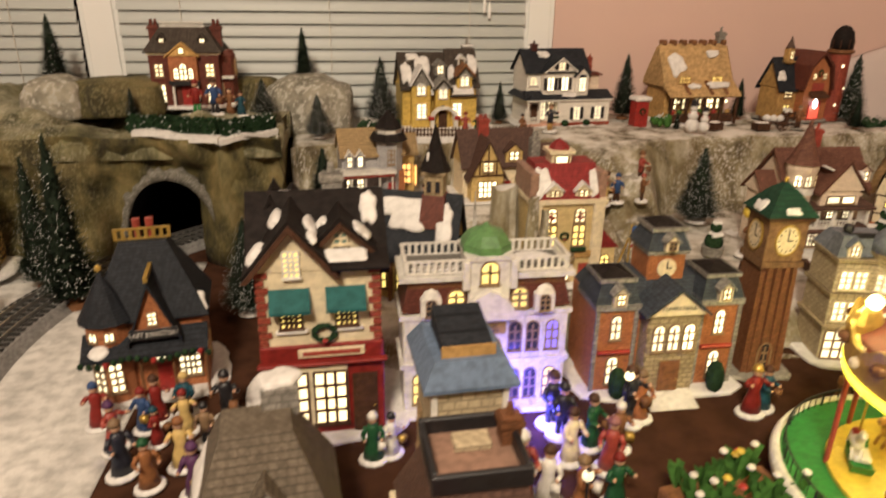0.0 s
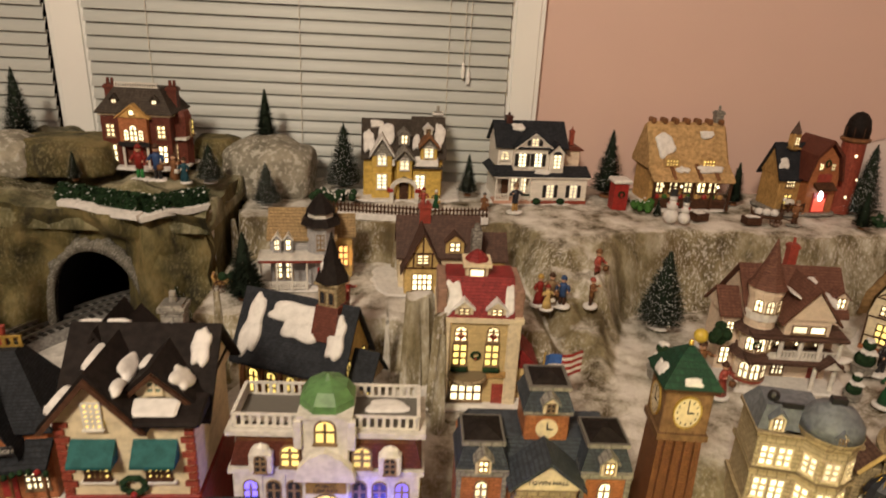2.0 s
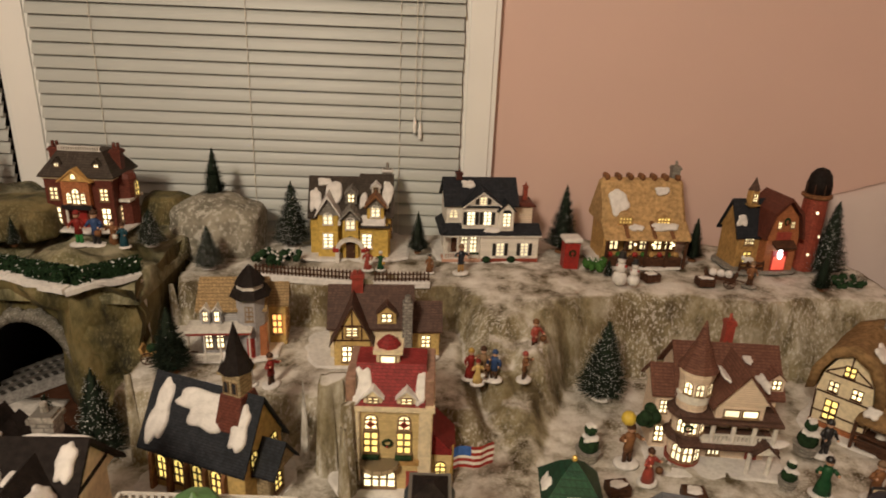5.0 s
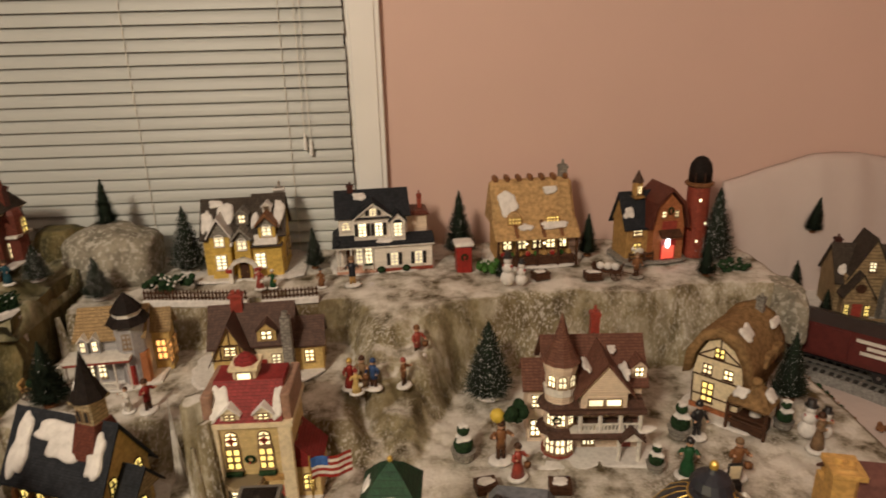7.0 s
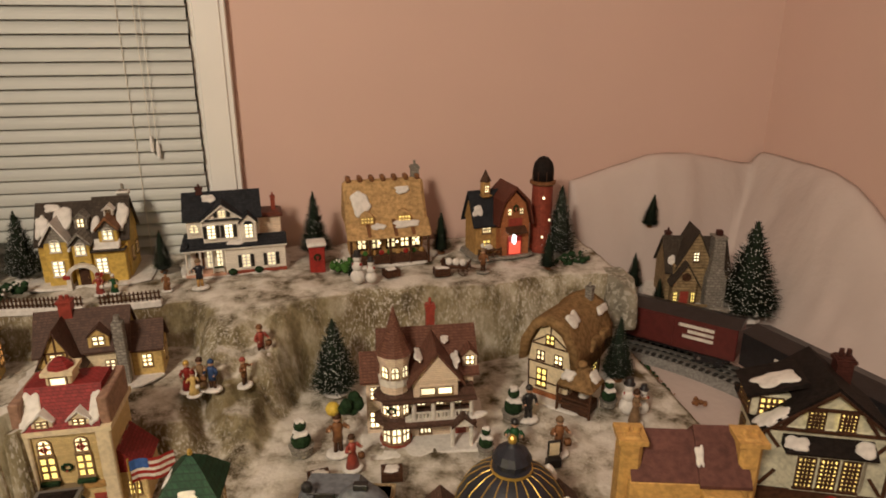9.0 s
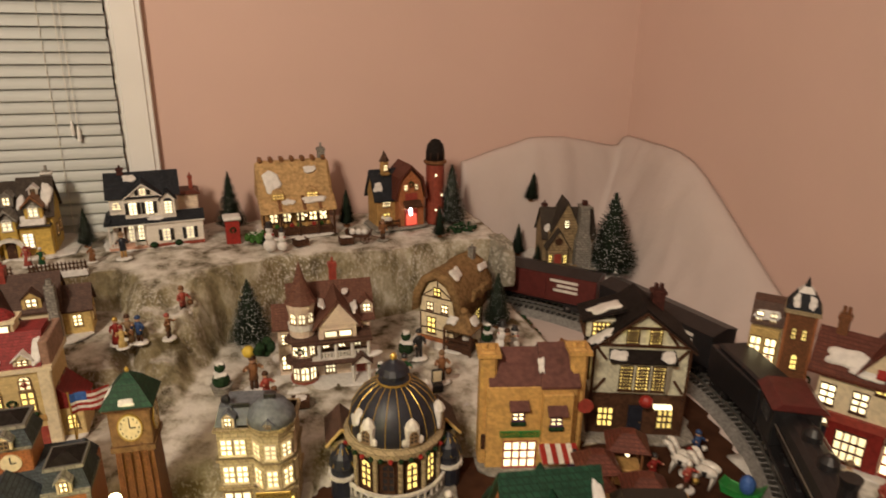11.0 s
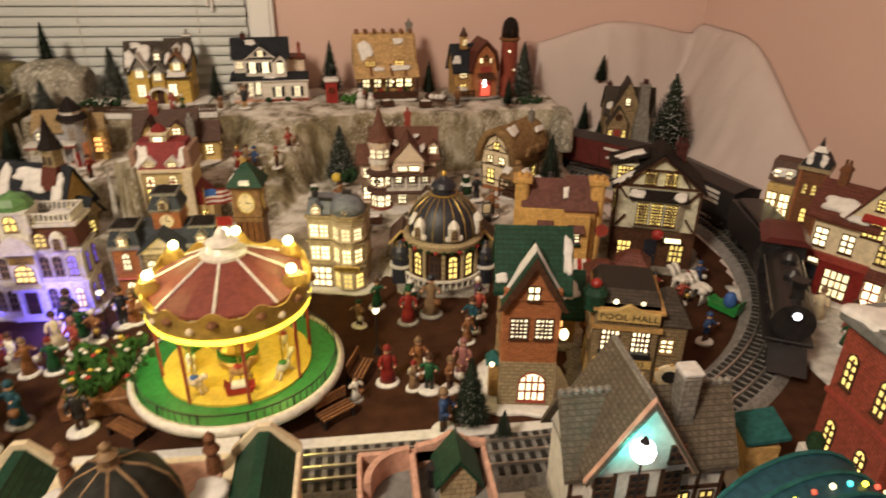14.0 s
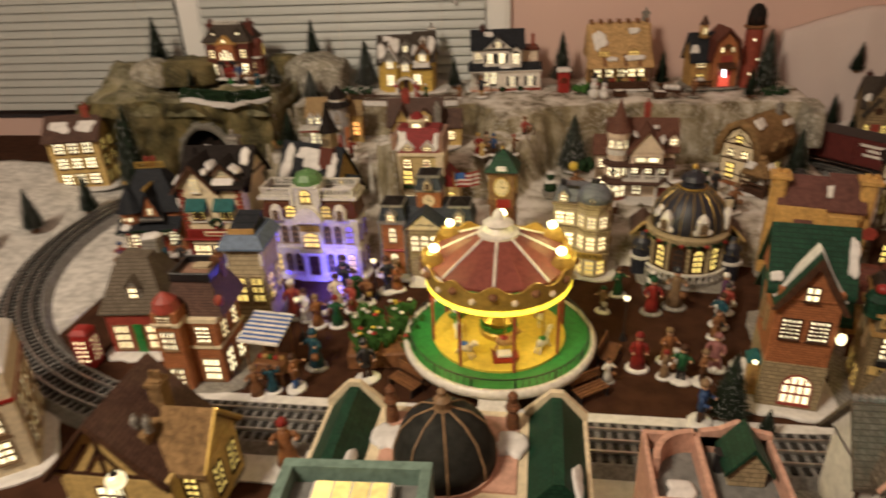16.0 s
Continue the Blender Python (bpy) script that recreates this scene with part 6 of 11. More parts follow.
def library():
    e = thing("library", "white and brick library with a green dome and violet floodlight", "model house", -0.138, 0.407, 0.0, 0, "village houses", (0.98, 0.6, 0.9))
    base(e, 0.175, 0.12)
    walls(e, 0.148, 0.08, 0, 0.108, WHITE)
    walls(e, 0.14, 0.072, 0.108, 0.142, BRICKB)
    part("mansard", frus(B(), 0, 0, 0.112, 0.144, 0.15, 0.082, 0.136, 0.068), SHRED, e)
    for z in (0.052, 0.104, 0.143):
        trim(e, 0.15, 0.082, z, 0.005, WHITE)
    part("roof_deck", bx(B(), -0.07, 0.07, -0.034, 0.034, 0.148, 0.15), STONEG, e)
    snow(e, -0.044, -0.02, 0.1505, 0.022, 0.008)
    snow(e, 0.046, 0.012, 0.1505, 0.018, 0.014)
    for y in (-0.036, 0.036):
        balusters(e, -0.071, 0.071, y, 0.149, 0.014, WHITE, 0.006)
    for x in (-0.071, 0.071):
        balusters(e, -0.036, 0.036, x, 0.149, 0.014, WHITE, 0.006, "y")
    part("tower", bev(bx(B(), -0.018, 0.018, -0.048, 0.02, 0, 0.166)), WHITE, e)
    trim(e, 0.038, 0.07, 0.164, 0.004, WHITE, 0, -0.014)
    for x in (-0.0205, 0.0205):
        part("lantern_pier", bev(bx(B(), x - 0.003, x + 0.003, -0.054, -0.046, 0.136, 0.164), 0.0006), WHITE, e)
    part("dome", lathe(B(), 0, -0.012, [(0.024, 0.168), (0.0235, 0.175), (0.017, 0.184), (0.005, 0.189), (0.0008, 0.193)], 8, sx=0.95, sy=1.6, turn=0.39), GREENR, e, "pale green copper dome")
    win(e, 0, 0.141, 0.014, 0.021, off=0.0482, glass=LITY, arch=True, cols=2, rows=2)
    for x in (-0.05, 0.05):
        part("stone_dormer", bev(bx(B(), x - 0.009, x + 0.009, -0.05, -0.03, 0.108, 0.128)), WHITE, e)
        part("dormer_arch", lathe(B(), x, -0.044, [(0.009, 0.128), (0.006, 0.134), (0.0008, 0.137)], 10), WHITE, e)
        win(e, x, 0.111, 0.008, 0.016, off=0.0502, glass=DIMGL, arch=True)
    for x in (-0.028, 0.028):
        win(e, x, 0.113, 0.013, 0.02, off=0.0412, glass=LITY, arch=True)
    part("pediment", prism(B(), [(-0.024, 0.106), (0.024, 0.106), (0.021, 0.118), (0.012, 0.129), (0.0, 0.136), (-0.012, 0.129), (-0.021, 0.118)], "y", -0.06, -0.046), WHITE, e)
    for x in (-0.06, -0.042, -0.026, 0.026, 0.042, 0.06):
        win(e, x, 0.066, 0.01, 0.03, off=0.0402, glass=DIMGL if abs(x) < 0.05 else LITB, arch=True)
        win(e, x, 0.012, 0.01, 0.032, off=0.0402, glass=LITY if abs(x) > 0.05 else DIMGL, arch=True)
        part("pilaster", bx(B(), x + 0.0075, x + 0.0095, -0.0425, -0.04, 0.004, 0.104), WHITE, e)
    win(e, 0, 0.06, 0.022, 0.026, off=0.0482, glass=LITY, arch=True, cols=3)
    sign(e, 0, -0.0485, 0.088, 0.032, 0.012, GOLD, "PUBLIC\nLIBRARY", BLACK, 0.0052)
    door(e, 0, 0.006, 0.016, 0.036, 0.0482, TIMBER)
    for s in (-1, 1):
        part("column", tube(B(), (s * 0.013, -0.056, 0.004), (s * 0.013, -0.056, 0.046), 0.0022, 8), WHITE, e)
    part("steps", prism(B(), [(-0.048, 0.007), (-0.066, 0.001), (-0.066, 0.0), (-0.048, 0.0)], "x", -0.022, 0.022), WHITE, e)
    part("porch_slab", bx(B(), -0.019, 0.019, -0.059, -0.048, 0.046, 0.051), WHITE, e)
    for x in (-0.045, 0.045):
        part("floodlight", ball(B(), x, -0.05, 0.01, 0.004, 0, 8, 6), LITB, e, "violet-blue floodlight")
    row(e, (-0.02, 0.02), 0.066, 0.011, 0.03, face="r", off=0.0742, glass=LITB, arch=True)
    row(e, (-0.02, 0.02), 0.012, 0.011, 0.032, face="r", off=0.0742, glass=LITB, arch=True)


library()


def town_hall():
    e = thing("town_hall", "brick and grey stone town hall with a clock tower", "model house", 0.035, 0.431, 0.0, 0, "village houses", (0.97, 0.97, 0.97))
    base(e, 0.17, 0.12)
    walls(e, 0.14, 0.07, 0, 0.092, BRICKO)
    for s in (-1, 1):
        walls(e, 0.04, 0.046, 0, 0.096, BRICKO, s * 0.052, -0.016)
        trim(e, 0.04, 0.048, 0.09, 0.006, STONEG, s * 0.052, -0.016)
        part("mansard", frus(B(), s * 0.052, -0.016, 0.094, 0.116, 0.045, 0.05, 0.031, 0.034), TSLATE, e)
        trim(e, 0.03, 0.033, 0.116, 0.004, STONEG, s * 0.052, -0.016, 0.003)
        part("roof_cap", frus(B(), s * 0.052, -0.016, 0.12, 0.126, 0.032, 0.035, 0.006, 0.008), ROOFB, e)
        dormer(e, s * 0.052, -0.044, 0.095, 0.013, 0.013, CREAM, STONEG, LIT, 0.02)
        row(e, (s * 0.052,), 0.06, 0.009, 0.024, off=0.0392, glass=LITW, arch=True)
        row(e, (s * 0.052,), 0.012, 0.01, 0.028, off=0.0392, glass=LITW, arch=True)
        for q in (-0.019, 0.019):
            part("quoin_strip", bx(B(), s * 0.052 + q - 0.002, s * 0.052 + q + 0.002, -0.0405, -0.038, 0.002, 0.09), STONEG, e)
        part("topiary", ball(B(), s * 0.05, -0.052, 0.018, 0.009, 0, 8, 6, sz=2.0), HEDGE, e)
        part("swag", tube(B(), (s * 0.036, -0.041, 0.046), (s * 0.068, -0.041, 0.046), 0.0022, 6), RED, e, "red ribbon garland")
    part("mansard", frus(B(), 0, 0.006, 0.092, 0.11, 0.138, 0.06, 0.12, 0.04), TSLATE, e)
    part("porch", bev(bx(B(), -0.026, 0.026, -0.052, -0.03, 0, 0.09)), STONET, e)
    gable(e, 0.058, 0.03, 0.09, 0.024, TSLATE, "y", 0, -0.04, 0.003, 0.003, CREAM, "pediment")
    text(e, "TOWN HALL", 0, -0.0556, 0.0965, 0.0058, BLACK)
    row(e, (-0.015, 0, 0.015), 0.052, 0.01, 0.026, off=0.0522, glass=LITW, arch=True)
    door(e, 0, 0.006, 0.02, 0.034, 0.0522, WOOD)
    part("steps", prism(B(), [(-0.052, 0.008), (-0.075, 0.001), (-0.075, 0.0), (-0.052, 0.0)], "x", -0.024, 0.024), WHITE, e)
    walls(e, 0.038, 0.038, 0.1, 0.136, BRICKO, 0.003, 0.004, "clock_tower")
    trim(e, 0.038, 0.038, 0.134, 0.004, STONEG, 0.003, 0.004)
    part("tower_mansard", frus(B(), 0.003, 0.004, 0.138, 0.156, 0.044, 0.044, 0.03, 0.03), TSLATE, e)
    trim(e, 0.03, 0.03, 0.156, 0.004, STONEG, 0.003, 0.004, 0.003)
    part("tower_cap", frus(B(), 0.003, 0.004, 0.16, 0.166, 0.03, 0.03, 0.006, 0.006), ROOFB, e)
    dormer(e, 0.003, -0.022, 0.139, 0.012, 0.01, CREAM, STONEG, DIMGL, 0.014)
    ck = part("clock_face", tube(B(), (0.003, -0.0148, 0.12), (0.003, -0.0165, 0.12), 0.0095, 20), CREAM, e)
    part("clock_hand", bx(B(), 0.0025, 0.0035, -0.0172, -0.0165, 0.12, 0.127), BLACK, ck)
    part("clock_hand", bx(B(), 0.003, 0.008, -0.0172, -0.0165, 0.1195, 0.1205), BLACK, ck)


town_hall()


def clock_tower():
    e = thing("clock_tower", "tall brown brick clock tower with a dark green roof", "model house", 0.148, 0.424, 0.0, -4, "village houses", (0.76, 0.76, 1.0))
    base(e, 0.085, 0.085, STONEG)
    part("tower", frus(B(), 0, 0, 0, 0.118, 0.054, 0.054, 0.046, 0.046), BRICKB, e)
    for x in (-0.018, -0.006, 0.006, 0.018):
        part("pilaster", prism(B(), [(x - 0.0015, 0.004), (x + 0.0015, 0.004), (x * 0.88 + 0.0015, 0.116), (x * 0.88 - 0.0015, 0.116)], "y", -0.0285, -0.023), BRICKB, e)
    trim(e, 0.05, 0.05, 0.116, 0.006, TOWERB)
    walls(e, 0.05, 0.05, 0.122, 0.164, TOWERB)
    for f in "flr":
        a = TURNS[f]
        c, s = math.cos(radians(a)), math.sin(radians(a))
        fc = part("clock_face", tube(B(), (0, -0.0245, 0), (0, -0.0268, 0), 0.0135, 24), CREAM, e, "", pose(0, 0, 0.143, 0, 0, a))
        part("clock_rim", lathe(B(), 0, 0, [(0.0152, 0.0245), (0.0152, 0.0272), (0.0135, 0.0272), (0.0135, 0.0245)], 24, ring=True), GOLD, fc, "", pose(0, 0, 0, 90, 0, 0))
        for k in range(12):
            an = radians(30 * k)
            part("hour_mark", bx(B(), 0.0108 * math.sin(an) - 0.0006, 0.0108 * math.sin(an) + 0.0006, -0.0272, -0.0266, 0.0108 * math.cos(an) - 0.001, 0.0108 * math.cos(an) + 0.001), BLACK, fc)
        part("clock_hand", bx(B(), -0.0005, 0.0005, -0.0275, -0.0266, 0, 0.0105), BLACK, fc)
        part("clock_hand", bx(B(), 0, 0.007, -0.0275, -0.0266, -0.0006, 0.0006), BLACK, fc)
    trim(e, 0.054, 0.054, 0.162, 0.005, TIMBER)
    part("roof", frus(B(), 0, 0, 0.166, 0.186, 0.064, 0.064, 0.026, 0.026), ROOFG, e)
    part("roof_tip", frus(B(), 0, 0, 0.186, 0.194, 0.026, 0.026, 0.004, 0.004), ROOFG, e)
    part("finial", ball(B(), 0, 0, 0.196, 0.003, 0, 8, 6), GOLD, e)
    snow(e, 0.0, -0.027, 0.171, 0.01, 0.004, 46)
    snow(e, -0.026, 0.0, 0.172, 0.006, 0.012, -46, "y")
    win(e, 0, 0.006, 0.016, 0.03, off=0.0272, glass=DIMGL, arch=True)


clock_tower()


def post_office():
    e = thing("post_office", "cream corner post office with a grey dome and lit windows", "model house", 0.266, 0.44, 0.0, -12, "village houses", (0.88, 0.88, 0.87))
    base(e, 0.12, 0.1)
    walls(e, 0.09, 0.06, 0, 0.132, POSTW)
    part("corner_bay", lathe(B(), 0.02, -0.02, [(0.026, 0), (0.026, 0.134)], 8, turn=0.39), POSTW, e)
    for z in (0.044, 0.086, 0.128):
        trim(e, 0.092, 0.062, z, 0.004, STONET)
        part("bay_band", lathe(B(), 0.02, -0.02, [(0.0285, z), (0.0285, z + 0.004)], 8, turn=0.39), STONET, e)
    part("mansard", frus(B(), -0.012, 0.004, 0.132, 0.152, 0.07, 0.056, 0.05, 0.036), GREYD, e)
    part("dome", lathe(B(), 0.02, -0.02, [(0.029, 0.138), (0.027, 0.15), (0.018, 0.162), (0.004, 0.168), (0.0008, 0.17)], 16), GREYD, e, "grey lead dome", smooth=True)
    part("cresting", bev(bx(B(), -0.034, -0.006, -0.0165, -0.0145, 0.152, 0.158), 0.0004), BLACK, e)
    part("left_cap", frus(B(), -0.034, -0.012, 0.132, 0.156, 0.026, 0.03, 0.014, 0.016), GREYD, e)
    part("cap_finial", ball(B(), -0.034, -0.012, 0.162, 0.006, 0, 8, 6), BLACK, e)
    dormer(e, 0.02, -0.047, 0.137, 0.011, 0.009, CREAM, GREYD, LITW, 0.014)
    part("dome_crest", bev(bx(B(), 0.013, 0.027, -0.024, -0.016, 0.167, 0.174), 0.0006), BLACK, e)
    part("dome_band", lathe(B(), 0.02, -0.02, [(0.0275, 0.132), (0.0295, 0.139)], 16), STONET, e)
    row(e, (-0.034, -0.018), 0.096, 0.0115, 0.02, off=0.0305, glass=LITW, frame=CREAM)
    row(e, (-0.034, -0.018), 0.056, 0.0115, 0.022, off=0.0305, glass=LITW, frame=CREAM)
    win(e, -0.026, 0.006, 0.03, 0.034, off=0.0305, glass=LITW, cols=3)
    for a in (-135, -90, -45, 0):
        c, s = math.cos(radians(a)), math.sin(radians(a))
        for z, h, g in ((0.094, 0.024, LITW), (0.054, 0.028, LIT), (0.008, 0.03, LITY)):
            ob = win(e, 0, z + 0.003, 0.0115, h - 0.006, glass=g, frame=CREAM)
            ob.matrix_basis = pose(0.02 + 0.0242 * c, -0.02 + 0.0242 * s, z + 0.003, 0, 0, a + 90)
    sg = part("sign", bev(bx(B(), -0.021, 0.021, -0.0014, 0, 0, 0.0105), 0.0004), GOLD, e, "", pose(0.02, -0.0475, 0.042, 0, 0, 0))
    text(sg, "POST OFFICE", 0, -0.0018, 0.0045, 0.0065, BLACK)
    dormer(e, -0.03, -0.028, 0.132, 0.014, 0.014, CREAM, GREYD, LITW, 0.018)
    row(e, (0.0,), 0.05, 0.012, 0.028, face="r", off=0.0455)


post_office()


def domed_hall():
    e = thing("domed_hall", "round hall with a dark blue gilded dome and yellow windows", "model house", 0.416, 0.437, 0.0, -6, "village houses", (0.92, 0.92, 0.82))
    base(e, 0.15, 0.14, STONEG)
    part("plinth", lathe(B(), 0, 0, [(0.068, 0), (0.068, 0.012), (0.064, 0.014)], 24), STONEG, e)
    part("parapet_rail", lathe(B(), 0, 0, [(0.064, 0.025), (0.068, 0.025), (0.068, 0.029), (0.064, 0.029)], 36, ring=True), WHITE, e)
    for k in range(40):
        a = 2 * math.pi * k / 40
        part("parapet_baluster", tube(B(), (0.066 * math.cos(a), 0.066 * math.sin(a), 0.013), (0.066 * math.cos(a), 0.066 * math.sin(a), 0.026), 0.0016, 5), WHITE, e)
    part("drum", lathe(B(), 0, 0, [(0.055, 0.014), (0.055, 0.082)], 24), TIMBER, e)
    part("cornice", lathe(B(), 0, 0, [(0.056, 0.078), (0.0615, 0.081), (0.0615, 0.085), (0.064, 0.087), (0.064, 0.091), (0.057, 0.096)], 32), STONET, e)
    prof = [(0.0565, 0.092), (0.0575, 0.106), (0.053, 0.128), (0.043, 0.146), (0.029, 0.159), (0.0165, 0.165)]
    part("dome", lathe(B(), 0, 0, prof, 32), NAVY, e, "dark blue lead dome", smooth=True)
    for k in range(20):
        a = 2 * math.pi * k / 20
        bm = B()
        for (r0, z0), (r1, z1) in zip(prof, prof[1:]):
            tube(bm, (r0 * math.cos(a), r0 * math.sin(a), z0), (r1 * math.cos(a), r1 * math.sin(a), z1), 0.0006, 4)
        part("dome_rib", bm, GOLD, e)
    part("lantern", lathe(B(), 0, 0, [(0.02, 0.162), (0.02, 0.167), (0.0165, 0.169), (0.0165, 0.176), (0.02, 0.178), (0.016, 0.186), (0.006, 0.193), (0.004, 0.197)], 16), NAVY, e)
    part("lantern_band", lathe(B(), 0, 0, [(0.0212, 0.164), (0.0212, 0.167)], 16), GOLD, e)
    part("finial", ball(B(), 0, 0, 0.2, 0.0045, 0, 8, 6, sz=1.4), GOLD, e)
    for k in range(12):
        a = 360 * k / 12 + 15
        c, s = math.cos(radians(a)), math.sin(radians(a))
        part("column", tube(B(), (0.059 * math.cos(radians(a + 15)), 0.059 * math.sin(radians(a + 15)), 0.016), (0.059 * math.cos(radians(a + 15)), 0.059 * math.sin(radians(a + 15)), 0.082), 0.0032, 8), STONET, e)
        ob = win(e, 0, 0, 0.013, 0.042, glass=LITY if k % 4 else DIMGL, arch=True, cols=2, rows=4, frame=TIMBER)
        ob.matrix_basis = pose(0.0553 * c, 0.0553 * s, 0.028, 0, 0, a + 90)
    for a in (-130, -75, -20, 35):
        c, s = math.cos(radians(a)), math.sin(radians(a))
        d = part("dome_dormer", bev(bx(B(), -0.0085, 0.0085, -0.006, 0.012, 0, 0.026)), WHITE, e, "", pose(0.055 * c, 0.055 * s, 0.1, 0, 0, a + 90))
        part("dormer_crest", lathe(B(), 0, -0.001, [(0.0095, 0.026), (0.006, 0.033), (0.0008, 0.039)], 8), WHITE, d)
        for q in (-1, 1):
            part("dormer_scroll", ball(B(), q * 0.0105, -0.004, 0.006, 0.004, 0, 8, 6, sy=0.7, sz=1.5), WHITE, d)
        win(d, 0, 0.005, 0.009, 0.016, off=0.0062, glass=DIMGL, arch=True)
    for s in (-1, 1):
        walls(e, 0.03, 0.05, 0, 0.07, STONET, s * 0.066, 0.03, "wing")
        gable(e, 0.034, 0.055, 0.07, 0.018, SHBROWN, "y", s * 0.066, 0.03)
        for q in (-1, 1):
            part("gold_verge", tube(B(), (s * 0.066 + q * 0.02, -0.0025, 0.068), (s * 0.066, -0.0025, 0.0935), 0.0022, 6), OCHRE, e)
        part("turret_band", lathe(B(), s * 0.067, -0.018, [(0.0185, 0.034), (0.0185, 0.039)], 12), WHITE, e)
        for k in range(8):
            ca, sa = math.cos(k * math.pi / 4), math.sin(k * math.pi / 4)
            part("turret_rib", tube(B(), (s * 0.067 + 0.0172 * ca, -0.018 + 0.0172 * sa, 0.055), (s * 0.067 + 0.0065 * ca, -0.018 + 0.0065 * sa, 0.079), 0.0007, 4), GOLD, e)
        part("side_turret", lathe(B(), s * 0.067, -0.018, [(0.015, 0), (0.015, 0.05), (0.0175, 0.054), (0.0145, 0.066), (0.006, 0.078), (0.0008, 0.084)], 12), NAVY, e)
    snow(e, -0.048, -0.014, 0.128, 0.012, 0.022, -62, "y", t=0.003)
    for k in range(15):
        a = radians(180 + 12 + 156 * k / 14)
        part("swag", ball(B(), 0.0635 * math.cos(a), 0.0635 * math.sin(a), 0.081, 0.0035, 0, 6, 4), HEDGE if k % 3 else RED, e)


domed_hall()


def bakery():
    e = thing("bakery", "orange sandstone bakery with brown roofs and striped awning", "model house", 0.586, 0.442, 0.0, -14, "village houses", (0.9, 0.86, 0.82))
    base(e, 0.15, 0.12, STONEG)
    walls(e, 0.12, 0.08, 0, 0.14, ORANGE)
    gable(e, 0.07, 0.08, 0.14, 0.036, PLUMR, "x", -0.02, 0.004, 0.003, 0.004, ORANGE)
    gable(e, 0.046, 0.084, 0.14, 0.044, PLUMR, "x", 0.036, 0.002, 0.003, 0.004, ORANGE)
    for x, h in ((-0.058, 0.19), (0.062, 0.192)):
        part("chimney_shaft", bev(bx(B(), x - 0.011, x + 0.011, -0.03, 0.0, 0, h), 0.004), ORANGE, e)
        trim(e, 0.024, 0.03, h - 0.008, 0.006, ORANGE, x, -0.015, 0.003)
        for k in (-0.005, 0.006):
            part("chimney_pot", lathe(B(), x + k, -0.015, [(0.004, h), (0.0034, h + 0.006)], 8), ORANGE, e)
    part("front_bay", bev(bx(B(), 0.012, 0.052, -0.054, -0.038, 0.05, 0.135)), ORANGE, e)
    for x, y in ((-0.018, 0.0402), (0.03, 0.0542)):
        part("window_hood", prism(B(), [(-y, 0.118), (-y - 0.012, 0.108), (-y - 0.012, 0.106), (-y, 0.112)], "x", x - 0.013, x + 0.013), PLUMR, e)
        win(e, x, 0.086, 0.013, 0.018, off=y, glass=LIT, frame=PURPLE)
        part("window_box", bev(bx(B(), x - 0.01, x + 0.01, -y - 0.006, -y, 0.078, 0.084), 0.001), HEDGE, e)
    sg = part("sign", bev(bx(B(), -0.03, 0.03, -0.0014, 0, 0, 0.011), 0.0004), GREEN, e, "green sign board with gold letters", pose(-0.012, -0.0425, 0.058, 0, 0, 0))
    text(sg, "BAKED GOODS", 0, -0.0018, 0.0055, 0.0085, GOLD)
    win(e, -0.014, 0.006, 0.042, 0.042, off=0.0402, glass=LITW, cols=4, rows=3, arch=False, frame=DKRED)
    awning(e, 0.034, -0.054, 0.042, 0.05, 0.03, 0.012, RED, WHITE)
    win(e, 0.034, 0.008, 0.03, 0.03, off=0.0402, glass=LIT, cols=3)
    part("oval_sign", tube(B(), (0.074, -0.028, 0.1), (0.074, -0.032, 0.1), 0.011, 16), DKRED, e)
    row(e, (-0.015, 0.015), 0.09, 0.012, 0.02, face="r", off=0.0605)
    part("notice", bev(bx(B(), -0.066, -0.052, -0.033, -0.03, 0.03, 0.056)), TIMBER, e)
    snow(e, 0.012, -0.024, 0.166, 0.004, 0.012, 45)


bakery()


